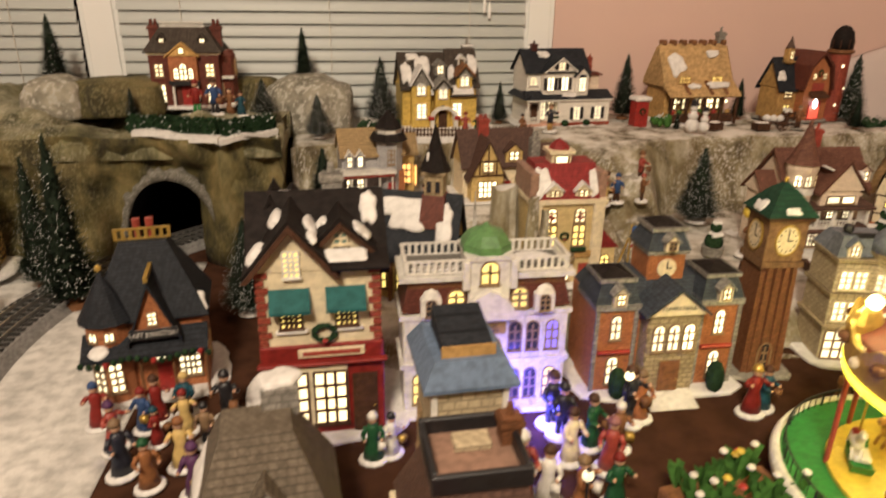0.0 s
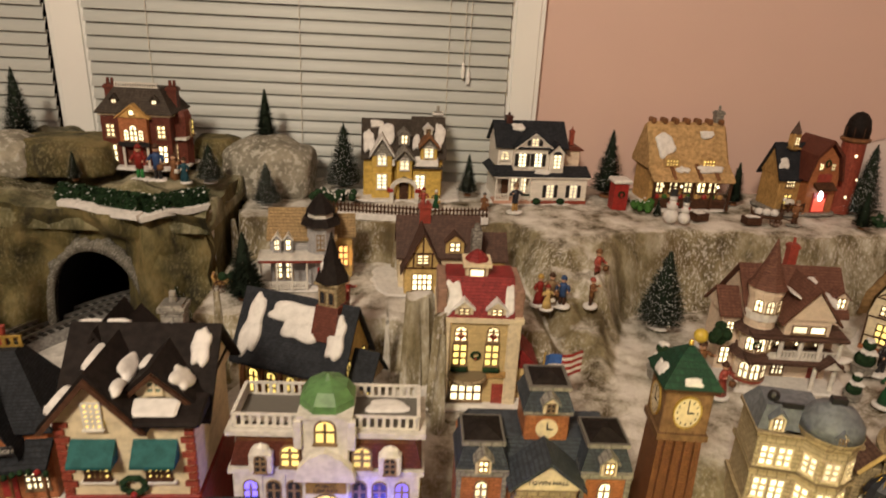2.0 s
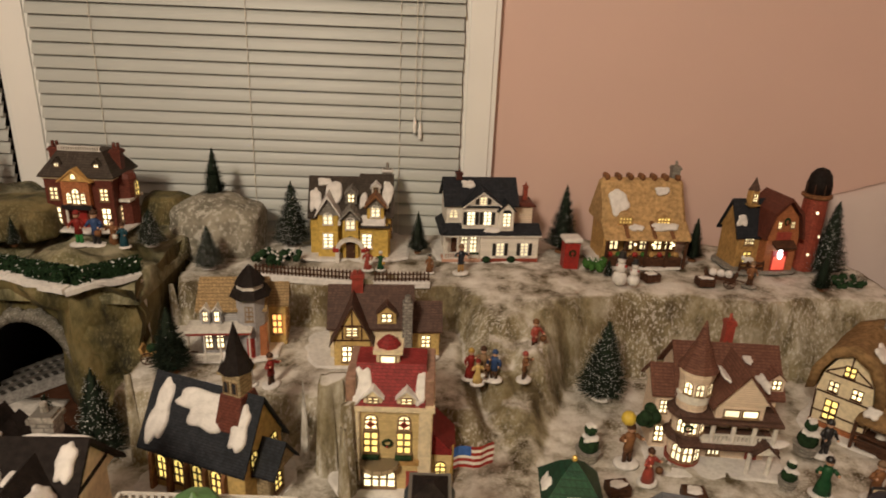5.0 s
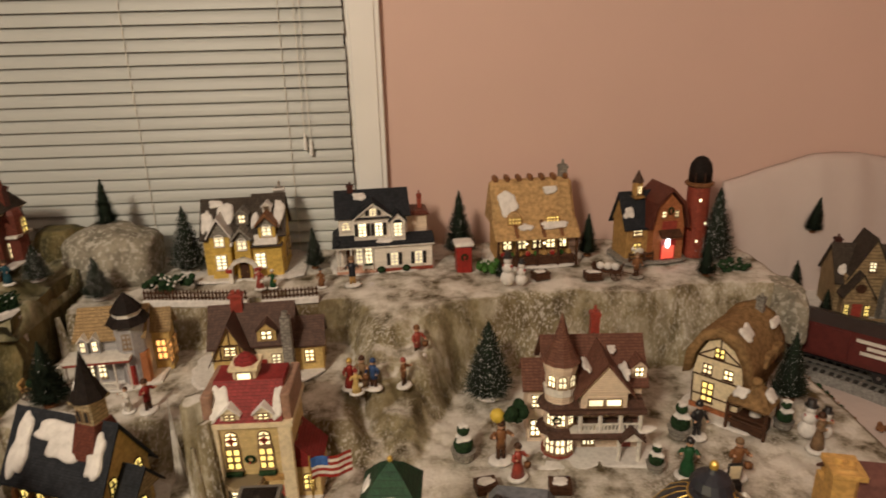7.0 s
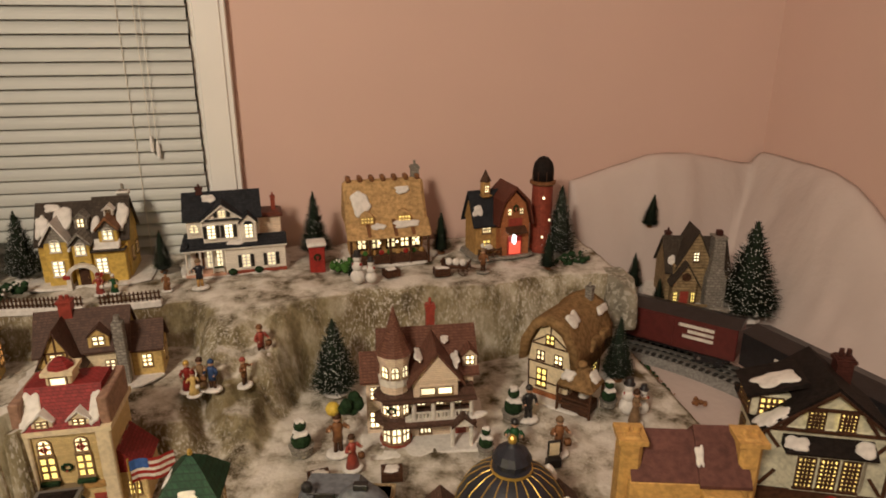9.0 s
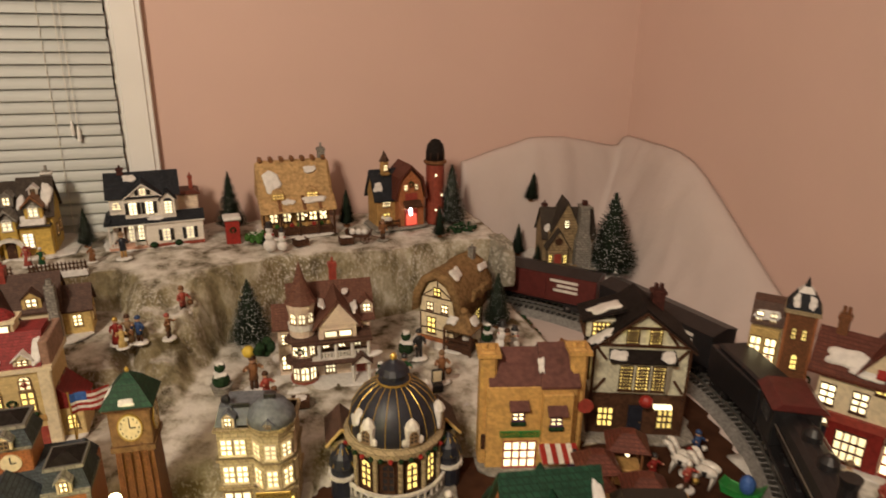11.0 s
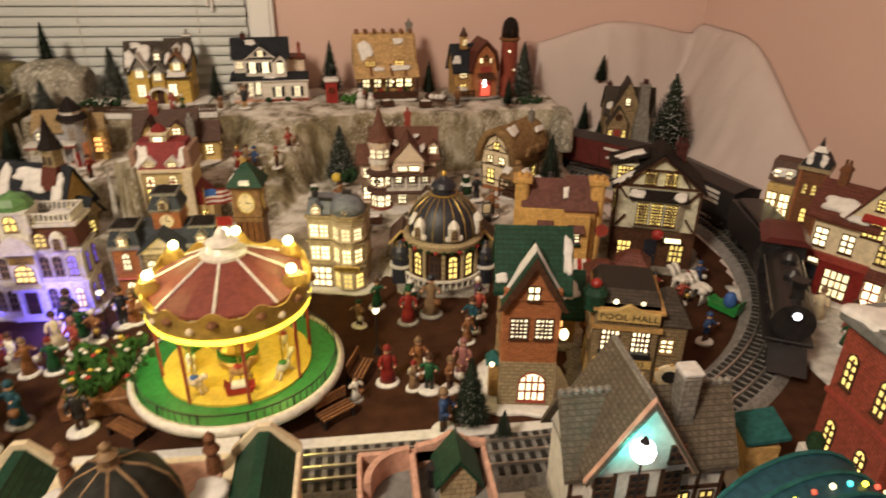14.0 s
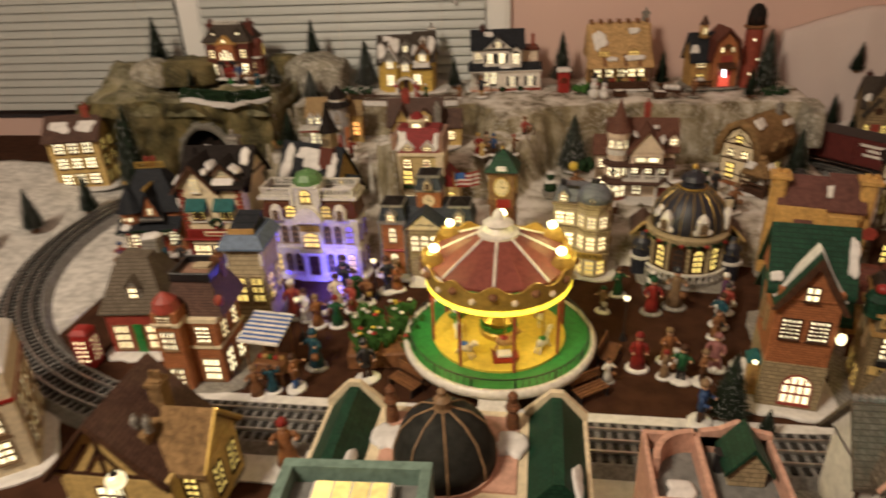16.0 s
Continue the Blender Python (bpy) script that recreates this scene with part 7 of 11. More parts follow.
def half_timbered():
    e = thing("half_timbered_house", "sage half-timbered house with black-brown snowy roof and diamond panes", "model house", 0.753, 0.469, 0.0, -21, "village houses", (1.02, 0.94, 0.96))
    base(e, 0.16, 0.13, STONEG)
    walls(e, 0.12, 0.08, 0, 0.142, SAGE)
    part("brick_base", bx(B(), -0.061, 0.061, -0.042, 0.041, 0.001, 0.064), TIMBER, e)
    gable(e, 0.12, 0.082, 0.138, 0.05, ROOFB, "y", 0, 0.002, 0.007, 0.0042, SAGE)
    part("bargeboard", prism(B(), [(-0.067, 0.1325), (-0.064, 0.1325), (0.0, 0.1858), (0.064, 0.1325), (0.067, 0.1325), (0.0, 0.1895)], "y", -0.0485, -0.0462), TIMBER, e)
    beams(e, [(-0.06, 0.14, 0.06, 0.14), (-0.059, 0.004, -0.059, 0.14), (0.059, 0.004, 0.059, 0.14), (-0.044, 0.14, -0.03, 0.16), (0.044, 0.14, 0.03, 0.16), (-0.056, 0.07, -0.043, 0.09), (0.056, 0.07, 0.043, 0.09), (-0.056, 0.136, -0.043, 0.118), (0.056, 0.136, 0.043, 0.118), (-0.028, 0.166, 0.028, 0.166), (-0.06, 0.066, 0.06, 0.066)], -0.0432, t=0.0018)
    row(e, (-0.014, 0.014), 0.144, 0.013, 0.019, off=0.0432, glass=LITY, cols=4, rows=5, frame=TIMBER)
    part("bay", prism(B(), [(-0.04, -0.042), (-0.03, -0.056), (0.03, -0.056), (0.04, -0.042)], "z", 0.076, 0.122), SAGE, e)
    row(e, (-0.02, 0.0, 0.02), 0.082, 0.014, 0.034, off=0.0562, glass=LITY, cols=4, rows=7, frame=TIMBER)
    part("bay_roof", prism(B(), [(-0.042, 0.134), (-0.061, 0.1235), (-0.061, 0.1215), (-0.042, 0.1215)], "x", -0.041, 0.041), ROOFB, e)
    snow(e, -0.03, -0.052, 0.1295, 0.011, 0.008, 30)
    snow(e, 0.031, -0.052, 0.1295, 0.01, 0.008, 30)
    d = part("side_dormer", bev(bx(B(), -0.068, -0.03, -0.022, 0.022, 0.14, 0.166)), SAGE, e)
    part("dormer_roof", prism(B(), [(-0.074, 0.163), (-0.02, 0.182), (-0.02, 0.187), (-0.076, 0.167)], "y", -0.028, 0.028), ROOFB, e)
    win(e, 0.0, 0.144, 0.036, 0.018, face="l", off=0.0682, glass=LITY, cols=6, rows=3, frame=TIMBER)
    win(e, -0.05, 0.144, 0.02, 0.018, off=0.0222, glass=LITY, cols=4, rows=3, frame=TIMBER)
    snow(e, -0.045, -0.008, 0.1785, 0.021, 0.013, -20, "y", t=0.003)
    snow(e, -0.052, -0.036, 0.148, 0.018, 0.011, -40, "y", t=0.003)
    chimney(e, 0.03, 0.034, 0.15, 0.016, 0.042, BRICKD, 2)
    door(e, 0.0, 0.004, 0.018, 0.046, 0.0425, NAVY)
    row(e, (-0.038, 0.038), 0.016, 0.018, 0.028, off=0.0425, glass=LITY, cols=3, frame=TIMBER)
    part("lamp_sign", bx(B(), 0.018, 0.04, -0.062, -0.056, 0.056, 0.061), LITW, e)
    part("flower_tub", ball(B(), 0.006, -0.066, 0.07, 0.009, 0, 8, 6), RED, e)
    row(e, (-0.02, 0.02), 0.082, 0.016, 0.03, face="l", off=0.0605, glass=LITY, cols=3, rows=4, frame=TIMBER)


half_timbered()


def corner_shop():
    e = thing("corner_shop", "cream village shop with dark snowy gables and teal awnings", "model house", -0.279, 0.412, 0.0, 2, "village houses", (1.2, 1.08, 0.99))
    base(e, 0.12, 0.12)
    walls(e, 0.078, 0.09, 0, 0.157, CREAM)
    walls(e, 0.082, 0.094, 0.002, 0.089, DRED)
    for s in (-1, 1):
        for i in range(10):
            w = 0.008 if i % 2 else 0.0055
            part("quoin", bx(B(), min(s * 0.04, s * (0.04 - w)), max(s * 0.04, s * (0.04 - w)), -0.0468, -0.044, 0.091 + i * 0.0065, 0.0955 + i * 0.0065), BRICKR, e)
    gable(e, 0.082, 0.08, 0.15, 0.046, ROOFB, "x", 0.0, 0.012, 0.006, 0.004, CREAM)
    gable(e, 0.052, 0.092, 0.155, 0.037, ROOFB, "y", -0.0165, 0.0, 0.005, 0.004, CREAM)
    gable(e, 0.044, 0.07, 0.163, 0.025, ROOFB, "y", 0.0155, 0.003, 0.004, 0.0035, CREAM, "pediment")
    gable(e, 0.03, 0.05, 0.16, 0.034, ROOFB, "y", -0.03, 0.03, 0.004, 0.004, CREAM, "rear_roof")
    part("eave_roof", bev(prism(B(), [(-0.055, 0.155), (-0.055, 0.159), (-0.026, 0.166), (-0.026, 0.155)], "x", 0.008, 0.046), 0.0012), ROOFB, e)
    for s in (-1, 1):
        part("bargeboard", prism(B(), [(-0.0165 + s * 0.0315, 0.148), (-0.0165 + s * 0.0275, 0.148), (-0.0165, 0.1875), (-0.0165, 0.1935)], "y", -0.0535, -0.0512), TIMBER, e)
        part("bargeboard", prism(B(), [(0.0155 + s * 0.0265, 0.158), (0.0155 + s * 0.023, 0.158), (0.0155, 0.1835), (0.0155, 0.188)], "y", -0.0385, -0.0362), TIMBER, e)
    part("eave_snow", bev(prism(B(), [(-0.05, 0.1605), (-0.05, 0.163), (-0.036, 0.168), (-0.034, 0.1645)], "x", 0.004, 0.032), 0.0016), SNOW, e)
    win(e, -0.0165, 0.15, 0.009, 0.02, off=0.0465, glass=LITY, frame=WHITE, cols=3, rows=5)
    win(e, 0.0155, 0.17, 0.008, 0.0085, off=0.0325, glass=SEAG, frame=CREAM, rows=2)
    for x in (-0.019, 0.017):
        awning(e, x, -0.0452, 0.122, 0.026, 0.012, 0.017, TEAL)
        win(e, x, 0.1055, 0.0125, 0.013, off=0.0455, glass=LITY, cols=4, rows=3, frame=TIMBER)
        part("window_ledge", bev(bx(B(), x - 0.0105, x + 0.0105, -0.0485, -0.045, 0.1005, 0.1035), 0.0006), WHITE, e)
    wreath(e, 0.002, -0.048, 0.1, 0.0068)
    sg = sign(e, 0.006, -0.0475, 0.0785, 0.044, 0.0078, CREAM)
    part("sign_bar", bx(B(), -0.013, 0.025, -0.0495, -0.0489, 0.0807, 0.0842), DKRED, sg)
    part("shop_ledge", bev(bx(B(), -0.043, 0.043, -0.0535, -0.047, 0.0725, 0.0755), 0.001), DRED, e)
    part("window_backing", bev(bx(B(), -0.034, 0.016, -0.049, -0.0468, 0.012, 0.07), 0.0006), CREAM, e)
    row(e, (-0.022, 0.004), 0.016, 0.02, 0.048, off=0.0492, glass=LIT, cols=3, rows=4, frame=TIMBER)
    door(e, 0.0275, 0.004, 0.017, 0.056, 0.0475, TIMBER)
    row(e, (-0.02, 0.02), 0.1, 0.016, 0.026, face="l", off=0.0395, glass=LITY)
    chimney(e, 0.012, 0.03, 0.165, 0.014, 0.045, STONEG, 1)
    for x, y, z, rx, ry, sl, ax in ((-0.0385, -0.036, 0.166, 0.008, 0.01, -55, "y"), (-0.026, -0.004, 0.184, 0.006, 0.02, -55, "y"), (-0.005, -0.016, 0.1795, 0.006, 0.015, 55, "y"), (-0.0035, -0.04, 0.1785, 0.004, 0.008, 55, "y"),
                                    (0.029, -0.024, 0.1755, 0.009, 0.01, 49, "y"), (0.004, 0.0, 0.1775, 0.006, 0.016, -49, "y"), (0.036, 0.0, 0.187, 0.006, 0.014, 49, "x"),
                                    (-0.03, 0.026, 0.19, 0.016, 0.009, -49, "x"), (0.018, 0.026, 0.187, 0.02, 0.01, -49, "x"), (0.0, 0.04, 0.17, 0.032, 0.013, -49, "x")):
        snow(e, x, y, z, rx, ry, sl, ax, t=0.005)


corner_shop()


def junction():
    e = thing("station_house", "orange brick station house with dark roofs and gold cresting", "model house", -0.437, 0.478, 0.0, 8, "village houses", (0.8, 0.8, 0.9))
    base(e, 0.15, 0.13)
    walls(e, 0.11, 0.08, 0, 0.088, BRICKO)
    hip(e, 0.11, 0.08, 0.088, 0.07, SLATE, 0.05, 0.02, over=0.008)
    balusters(e, -0.03, 0.03, 0.0, 0.158, 0.012, GOLD, 0.008)
    for x in (-0.006, 0.008):
        part("chimney_pot", lathe(B(), x, 0.006, [(0.004, 0.156), (0.0045, 0.178)], 8), DKRED, e)
    gable(e, 0.044, 0.06, 0.08, 0.048, SLATE, "y", 0.006, -0.03, 0.006, 0.004, BRICKO)
    part("gold_crest", bx(B(), 0.004, 0.008, -0.066, 0.0, 0.134, 0.139), GOLD, e)
    part("round_tower", lathe(B(), -0.044, -0.034, [(0.024, 0), (0.024, 0.092)], 12), BRICKO, e)
    part("tower_roof", lathe(B(), -0.044, -0.034, [(0.03, 0.09), (0.014, 0.116), (0.0008, 0.138)], 12), SLATE, e)
    part("star", ball(B(), -0.044, -0.034, 0.142, 0.004, 0, 5, 3, sy=0.4), GOLD, e)
    part("porch_roof", prism(B(), [(-0.04, 0.07), (-0.07, 0.056), (-0.07, 0.06), (-0.04, 0.076)], "x", -0.07, 0.06), SLATE, e)
    sg = sign(e, 0.006, -0.064, 0.074, 0.05, 0.011, BLACK)
    text(sg, "EAST JUNCTION", 0.006, -0.0658, 0.0795, 0.0068, WHITE)
    for i in range(17):
        x = -0.07 + 0.13 * i / 16
        part("garland_tuft", ball(B(), x, -0.071, 0.056 - 0.003 * math.sin(i * 0.8), 0.0035, 0, 6, 4), RED if i % 6 == 3 else HEDGE, e)
    for a in (-120, -80):
        c, s = math.cos(radians(a)), math.sin(radians(a))
        ob = win(e, 0, 0.02, 0.012, 0.03, glass=LITW, rows=4)
        ob.matrix_basis = pose(-0.044 + 0.0242 * c, -0.034 + 0.0242 * s, 0.018, 0, 0, a + 90)
        ob = win(e, 0, 0.074, 0.008, 0.008, glass=LITW, cols=2, rows=1)
        ob.matrix_basis = pose(-0.044 + 0.0242 * c, -0.034 + 0.0242 * s, 0.074, 0, 0, a + 90)
    row(e, (0.036,), 0.018, 0.022, 0.03, off=0.0402, glass=LITW, cols=4, rows=4)
    win(e, 0.008, 0.04, 0.018, 0.008, off=0.0402, glass=LITW, cols=3, rows=1)
    win(e, 0.006, 0.088, 0.008, 0.012, off=0.0602, glass=LITW)
    door(e, 0.008, 0.004, 0.016, 0.032, 0.0402, RED)
    for x in (-0.012, 0.022, 0.056):
        part("porch_post", tube(B(), (x, -0.066, 0.0), (x, -0.066, 0.058), 0.0018, 6), WOOD, e)
    snow(e, -0.052, -0.062, 0.064, 0.01, 0.008, 24, t=0.004)
    snow(e, 0.05, -0.036, 0.098, 0.012, 0.01, 50, t=0.004)
    row(e, (0.0,), 0.02, 0.014, 0.03, face="r", off=0.0555, glass=LIT)


junction()


def kiosk():
    e = thing("blue_roofed_kiosk", "small kiosk with a blue square roof and dark skylight", "kiosk", -0.181, 0.27, 0.0, 3, "", (0.98, 0.84, 1.36))
    base(e, 0.07, 0.12, STONEG)
    walls(e, 0.05, 0.07, 0.003, 0.088, POSTW)
    hip(e, 0.056, 0.08, 0.09, 0.011, BLUEG, 0.046, 0.066, over=0.004)
    part("skylight", prism(B(), [(-0.026, 0.1), (0.026, 0.1), (0.023, 0.113), (-0.022, 0.106)], "x", -0.017, 0.017), SLATE, e)
    part("skylight_side", bx(B(), -0.018, 0.018, -0.0285, -0.0262, 0.1, 0.1065), TAN, e)
    for x in (-0.024, 0.024):
        for y in (-0.036, 0.036):
            part("post", bx(B(), x - 0.002, x + 0.002, y - 0.002, y + 0.002, 0.07, 0.092), WHITE, e)
    row(e, (-0.012, 0.012), 0.03, 0.014, 0.026, off=0.0352, glass=LITY)
    row(e, (-0.018, 0.018), 0.03, 0.016, 0.026, face="r", off=0.0252, glass=LITY)
    row(e, (-0.018, 0.018), 0.03, 0.016, 0.026, face="l", off=0.0252, glass=LITY)


kiosk()


def carousel():
    cx, cy = 0.155, 0.197
    e = thing("carousel", "lit toy carousel with red canopy, green deck and yellow lamps", "carousel", cx, cy, 0.0, 0, "", (0.96, 0.96, 0.97))
    part("drum_base", lathe(B(), 0, 0, [(0.085, 0), (0.095, 0.03)], 32), GREEN, e)
    for k in range(12):
        a = 2 * math.pi * k / 12
        part("base_ornament", ball(B(), 0.09 * math.cos(a), 0.09 * math.sin(a), 0.014, 0.007, 0, 6, 4, sz=0.8), (GOLD, RED)[k % 2], e)
    part("deck", lathe(B(), 0, 0, [(0.116, 0.03), (0.116, 0.0365)], 48), GREEN, e, "green outer deck")
    part("deck_rim", lathe(B(), 0, 0, [(0.114, 0.026), (0.1205, 0.028), (0.1215, 0.034), (0.119, 0.0385), (0.1145, 0.0388), (0.1145, 0.03)], 48, ring=True), WHITE, e, "cream rim", smooth=True)
    part("platform", lathe(B(), 0, 0, [(0.083, 0.0365), (0.083, 0.0395)], 48), YELLOW, e, "yellow turning platform")
    part("ramp", prism(B(), [(-0.112, 0.036), (-0.14, 0.002), (-0.14, 0.0), (-0.112, 0.03)], "x", -0.016, 0.016), WHITE, e)
    for k in range(84):
        a = 2 * math.pi * k / 84
        if abs(math.sin(a) + 1) < 0.012:
            continue
        part("rail_picket", tube(B(), (0.112 * math.cos(a), 0.112 * math.sin(a), 0.036), (0.112 * math.cos(a), 0.112 * math.sin(a), 0.049), 0.0005 if k % 6 else 0.0012, 4), BLACK, e)
    part("hand_rail", lathe(B(), 0, 0, [(0.1115, 0.0485), (0.1125, 0.0485), (0.1125, 0.05), (0.1115, 0.05)], 48, ring=True), BLACK, e)
    for k in range(8):
        a = 2 * math.pi * (k + 0.35) / 8
        x, y = 0.083 * math.cos(a), 0.083 * math.sin(a)
        bm = tube(B(), (x, y, 0.037), (x, y, 0.124), 0.0019, 8)
        part("striped_pole", bm, DKRED, e)
    part("centre_column", lathe(B(), 0, 0, [(0.024, 0.039), (0.024, 0.046), (0.02, 0.05), (0.02, 0.058), (0.023, 0.062), (0.016, 0.068), (0.016, 0.12), (0.028, 0.126)], 16), GOLD, e)
    part("column_band", lathe(B(), 0, 0, [(0.0235, 0.05), (0.0235, 0.056)], 16), GREEN, e)
    for k in range(8):
        a = 2 * math.pi * k / 8
        part("column_panel", bx(B(), -0.004, 0.004, -0.0172, -0.0158, 0.074, 0.112), (RED, WHITE)[k % 2], e, "", pose(0, 0, 0, 0, 0, 45 * k))
    prof = [(0.084, 0.146), (0.022, 0.177)]
    for k in range(16):
        bm = B()
        a0, a1 = 2 * math.pi * k / 16, 2 * math.pi * (k + 1) / 16
        vs = []
        for (r, z) in prof:
            for a in (a0, a1):
                vs.append(bm.verts.new((r * math.cos(a), r * math.sin(a), z)))
        for (r, z) in prof:
            for a in (a0, a1):
                vs.append(bm.verts.new((r * math.cos(a), r * math.sin(a), z - 0.003)))
        for q in ((0, 1, 3, 2), (4, 6, 7, 5), (0, 4, 5, 1), (2, 3, 7, 6), (0, 2, 6, 4), (1, 5, 7, 3)):
            bm.faces.new([vs[i] for i in q])
        part("canopy_panel", bm, CANOPY, e)
        if k % 2 == 0:
            part("canopy_rib", tube(B(), (0.0845 * math.cos(a0), 0.0845 * math.sin(a0), 0.1465), (0.022 * math.cos(a0), 0.022 * math.sin(a0), 0.1775), 0.0017, 6), WHITE, e)
    n = 96
    bm = B()
    rings = []
    for i in range(n):
        a = 2 * math.pi * i / n
        top = 0.145 + 0.01 * abs(math.cos(6 * a)) ** 3
        rings.append([bm.verts.new((r * math.cos(a), r * math.sin(a), z)) for r, z in ((0.083, 0.123), (0.088, 0.123), (0.0895, 0.134), (0.091, top), (0.0885, top), (0.0855, 0.134))])
    for i in range(n):
        p, q = rings[i], rings[(i + 1) % n]
        for k in range(6):
            bm.faces.new((p[k], q[k], q[(k + 1) % 6], p[(k + 1) % 6]))
    part("rounding_board", bm, GOLD, e, "bronze scalloped rounding board")
    for k in range(12):
        a = 2 * math.pi * k / 12
        part("gilt_scroll", ball(B(), 0.0905 * math.cos(a), 0.0905 * math.sin(a), 0.142, 0.006, 0, 8, 5, sz=0.8), WOOD, e)
        part("scroll_shell", ball(B(), 0.0905 * math.cos(a + 0.26), 0.0905 * math.sin(a + 0.26), 0.134, 0.0042, 0, 7, 5), CREAM, e)
    rg = lathe(B(), 0, 0, [(0.0835, 0.116), (0.0875, 0.116), (0.089, 0.1228), (0.0835, 0.1228)], 64, ring=True)
    part("light_ring", rg, RINGL, e, "yellow glowing light ring")
    part("ring_diffuser", lathe(B(), 0, 0, [(0.0822, 0.115), (0.083, 0.115), (0.0833, 0.1228), (0.0825, 0.1228)], 64, ring=True), YELLOW, e)
    part("crown", lathe(B(), 0, 0, [(0.024, 0.173), (0.025, 0.179), (0.018, 0.181), (0.014, 0.187), (0.018, 0.19), (0.008, 0.195), (0.006, 0.201), (0.0008, 0.208)], 24), WHITE, e)
    part("crown_flag", bx(B(), -0.002, 0.014, -0.0006, 0.0006, 0.208, 0.218), RED, e)
    part("flag_staff", tube(B(), (-0.002, 0, 0.19), (-0.002, 0, 0.22), 0.0008, 5), GOLD, e)
    for k, a in enumerate((35, 90, 145, 200, -20)):
        x, y = 0.08 * math.cos(radians(a)), 0.08 * math.sin(radians(a))
        cr = part("crest_shell", lathe(B(), x, y, [(0.013, 0.146), (0.014, 0.152), (0.0095, 0.161), (0.002, 0.166)], 12, sx=1.0, sy=0.6), GOLD, e, "gilt crest shell")
        part("bulb", ball(B(), x * 0.97, y * 0.97, 0.1675, 0.0055, 0, 10, 8), BULB, cr, "bright bulb")
    part("top_bulb", ball(B(), 0.0, 0.016, 0.192, 0.007, 0, 10, 8), BULB, e, "bright bulb")
    for k in range(8):
        a = 2 * math.pi * k / 8 + 0.2
        r = 0.066 if k % 2 else 0.052
        x, y = r * math.cos(a), r * math.sin(a)
        z = 0.052 + (0.008 if k % 3 == 0 else 0.0)
        m = pose(x, y, z, 0, 0, math.degrees(a) + 90)
        bm = B()
        ball(bm, 0, 0, 0, 0.0075, 0, 8, 6, 1.6, 0.75, 0.85)
        tube(bm, (0.008, 0, 0.003), (0.013, 0, 0.011), 0.003, 6)
        ball(bm, 0.015, 0, 0.012, 0.0038, 0, 7, 5, 1.4, 0.8, 0.9)
        for lx, sx in ((0.008, 1), (-0.008, -1)):
            for s in (-1, 1):
                tube(bm, (lx, s * 0.003, -0.004), (lx + sx * 0.004, s * 0.003, -0.012), 0.0013, 5)
        h = part("carousel_horse", bm, (WHITE, CREAM, TAN, WHITE)[k % 4], e, "", m, True)
        part("saddle", ball(B(), -0.001, 0, 0.005, 0.005, 0, 7, 5, 1.1, 1.0, 0.5), (RED, GREEN, BLUE)[k % 3], h)
        part("horse_pole", tube(B(), (0, 0, -0.014), (0, 0, 0.07), 0.0009, 6), GOLD, h)
    for a, mt in ((-80, RED), (150, GREEN)):
        x, y = 0.062 * math.cos(radians(a)), 0.062 * math.sin(radians(a))
        bm = prism(B(), [(-0.014, 0.0), (0.012, 0.0), (0.016, 0.008), (0.01, 0.006), (-0.01, 0.006), (-0.016, 0.014)], "y", -0.007, 0.007)
        sl = part("sleigh", bm, mt, e, "", pose(x, y, 0.0405, 0, 0, a + 90))
        part("cushion", bev(bx(B(), -0.009, 0.008, -0.006, 0.006, 0.006, 0.011)), WHITE, sl)
    return e


carousel()


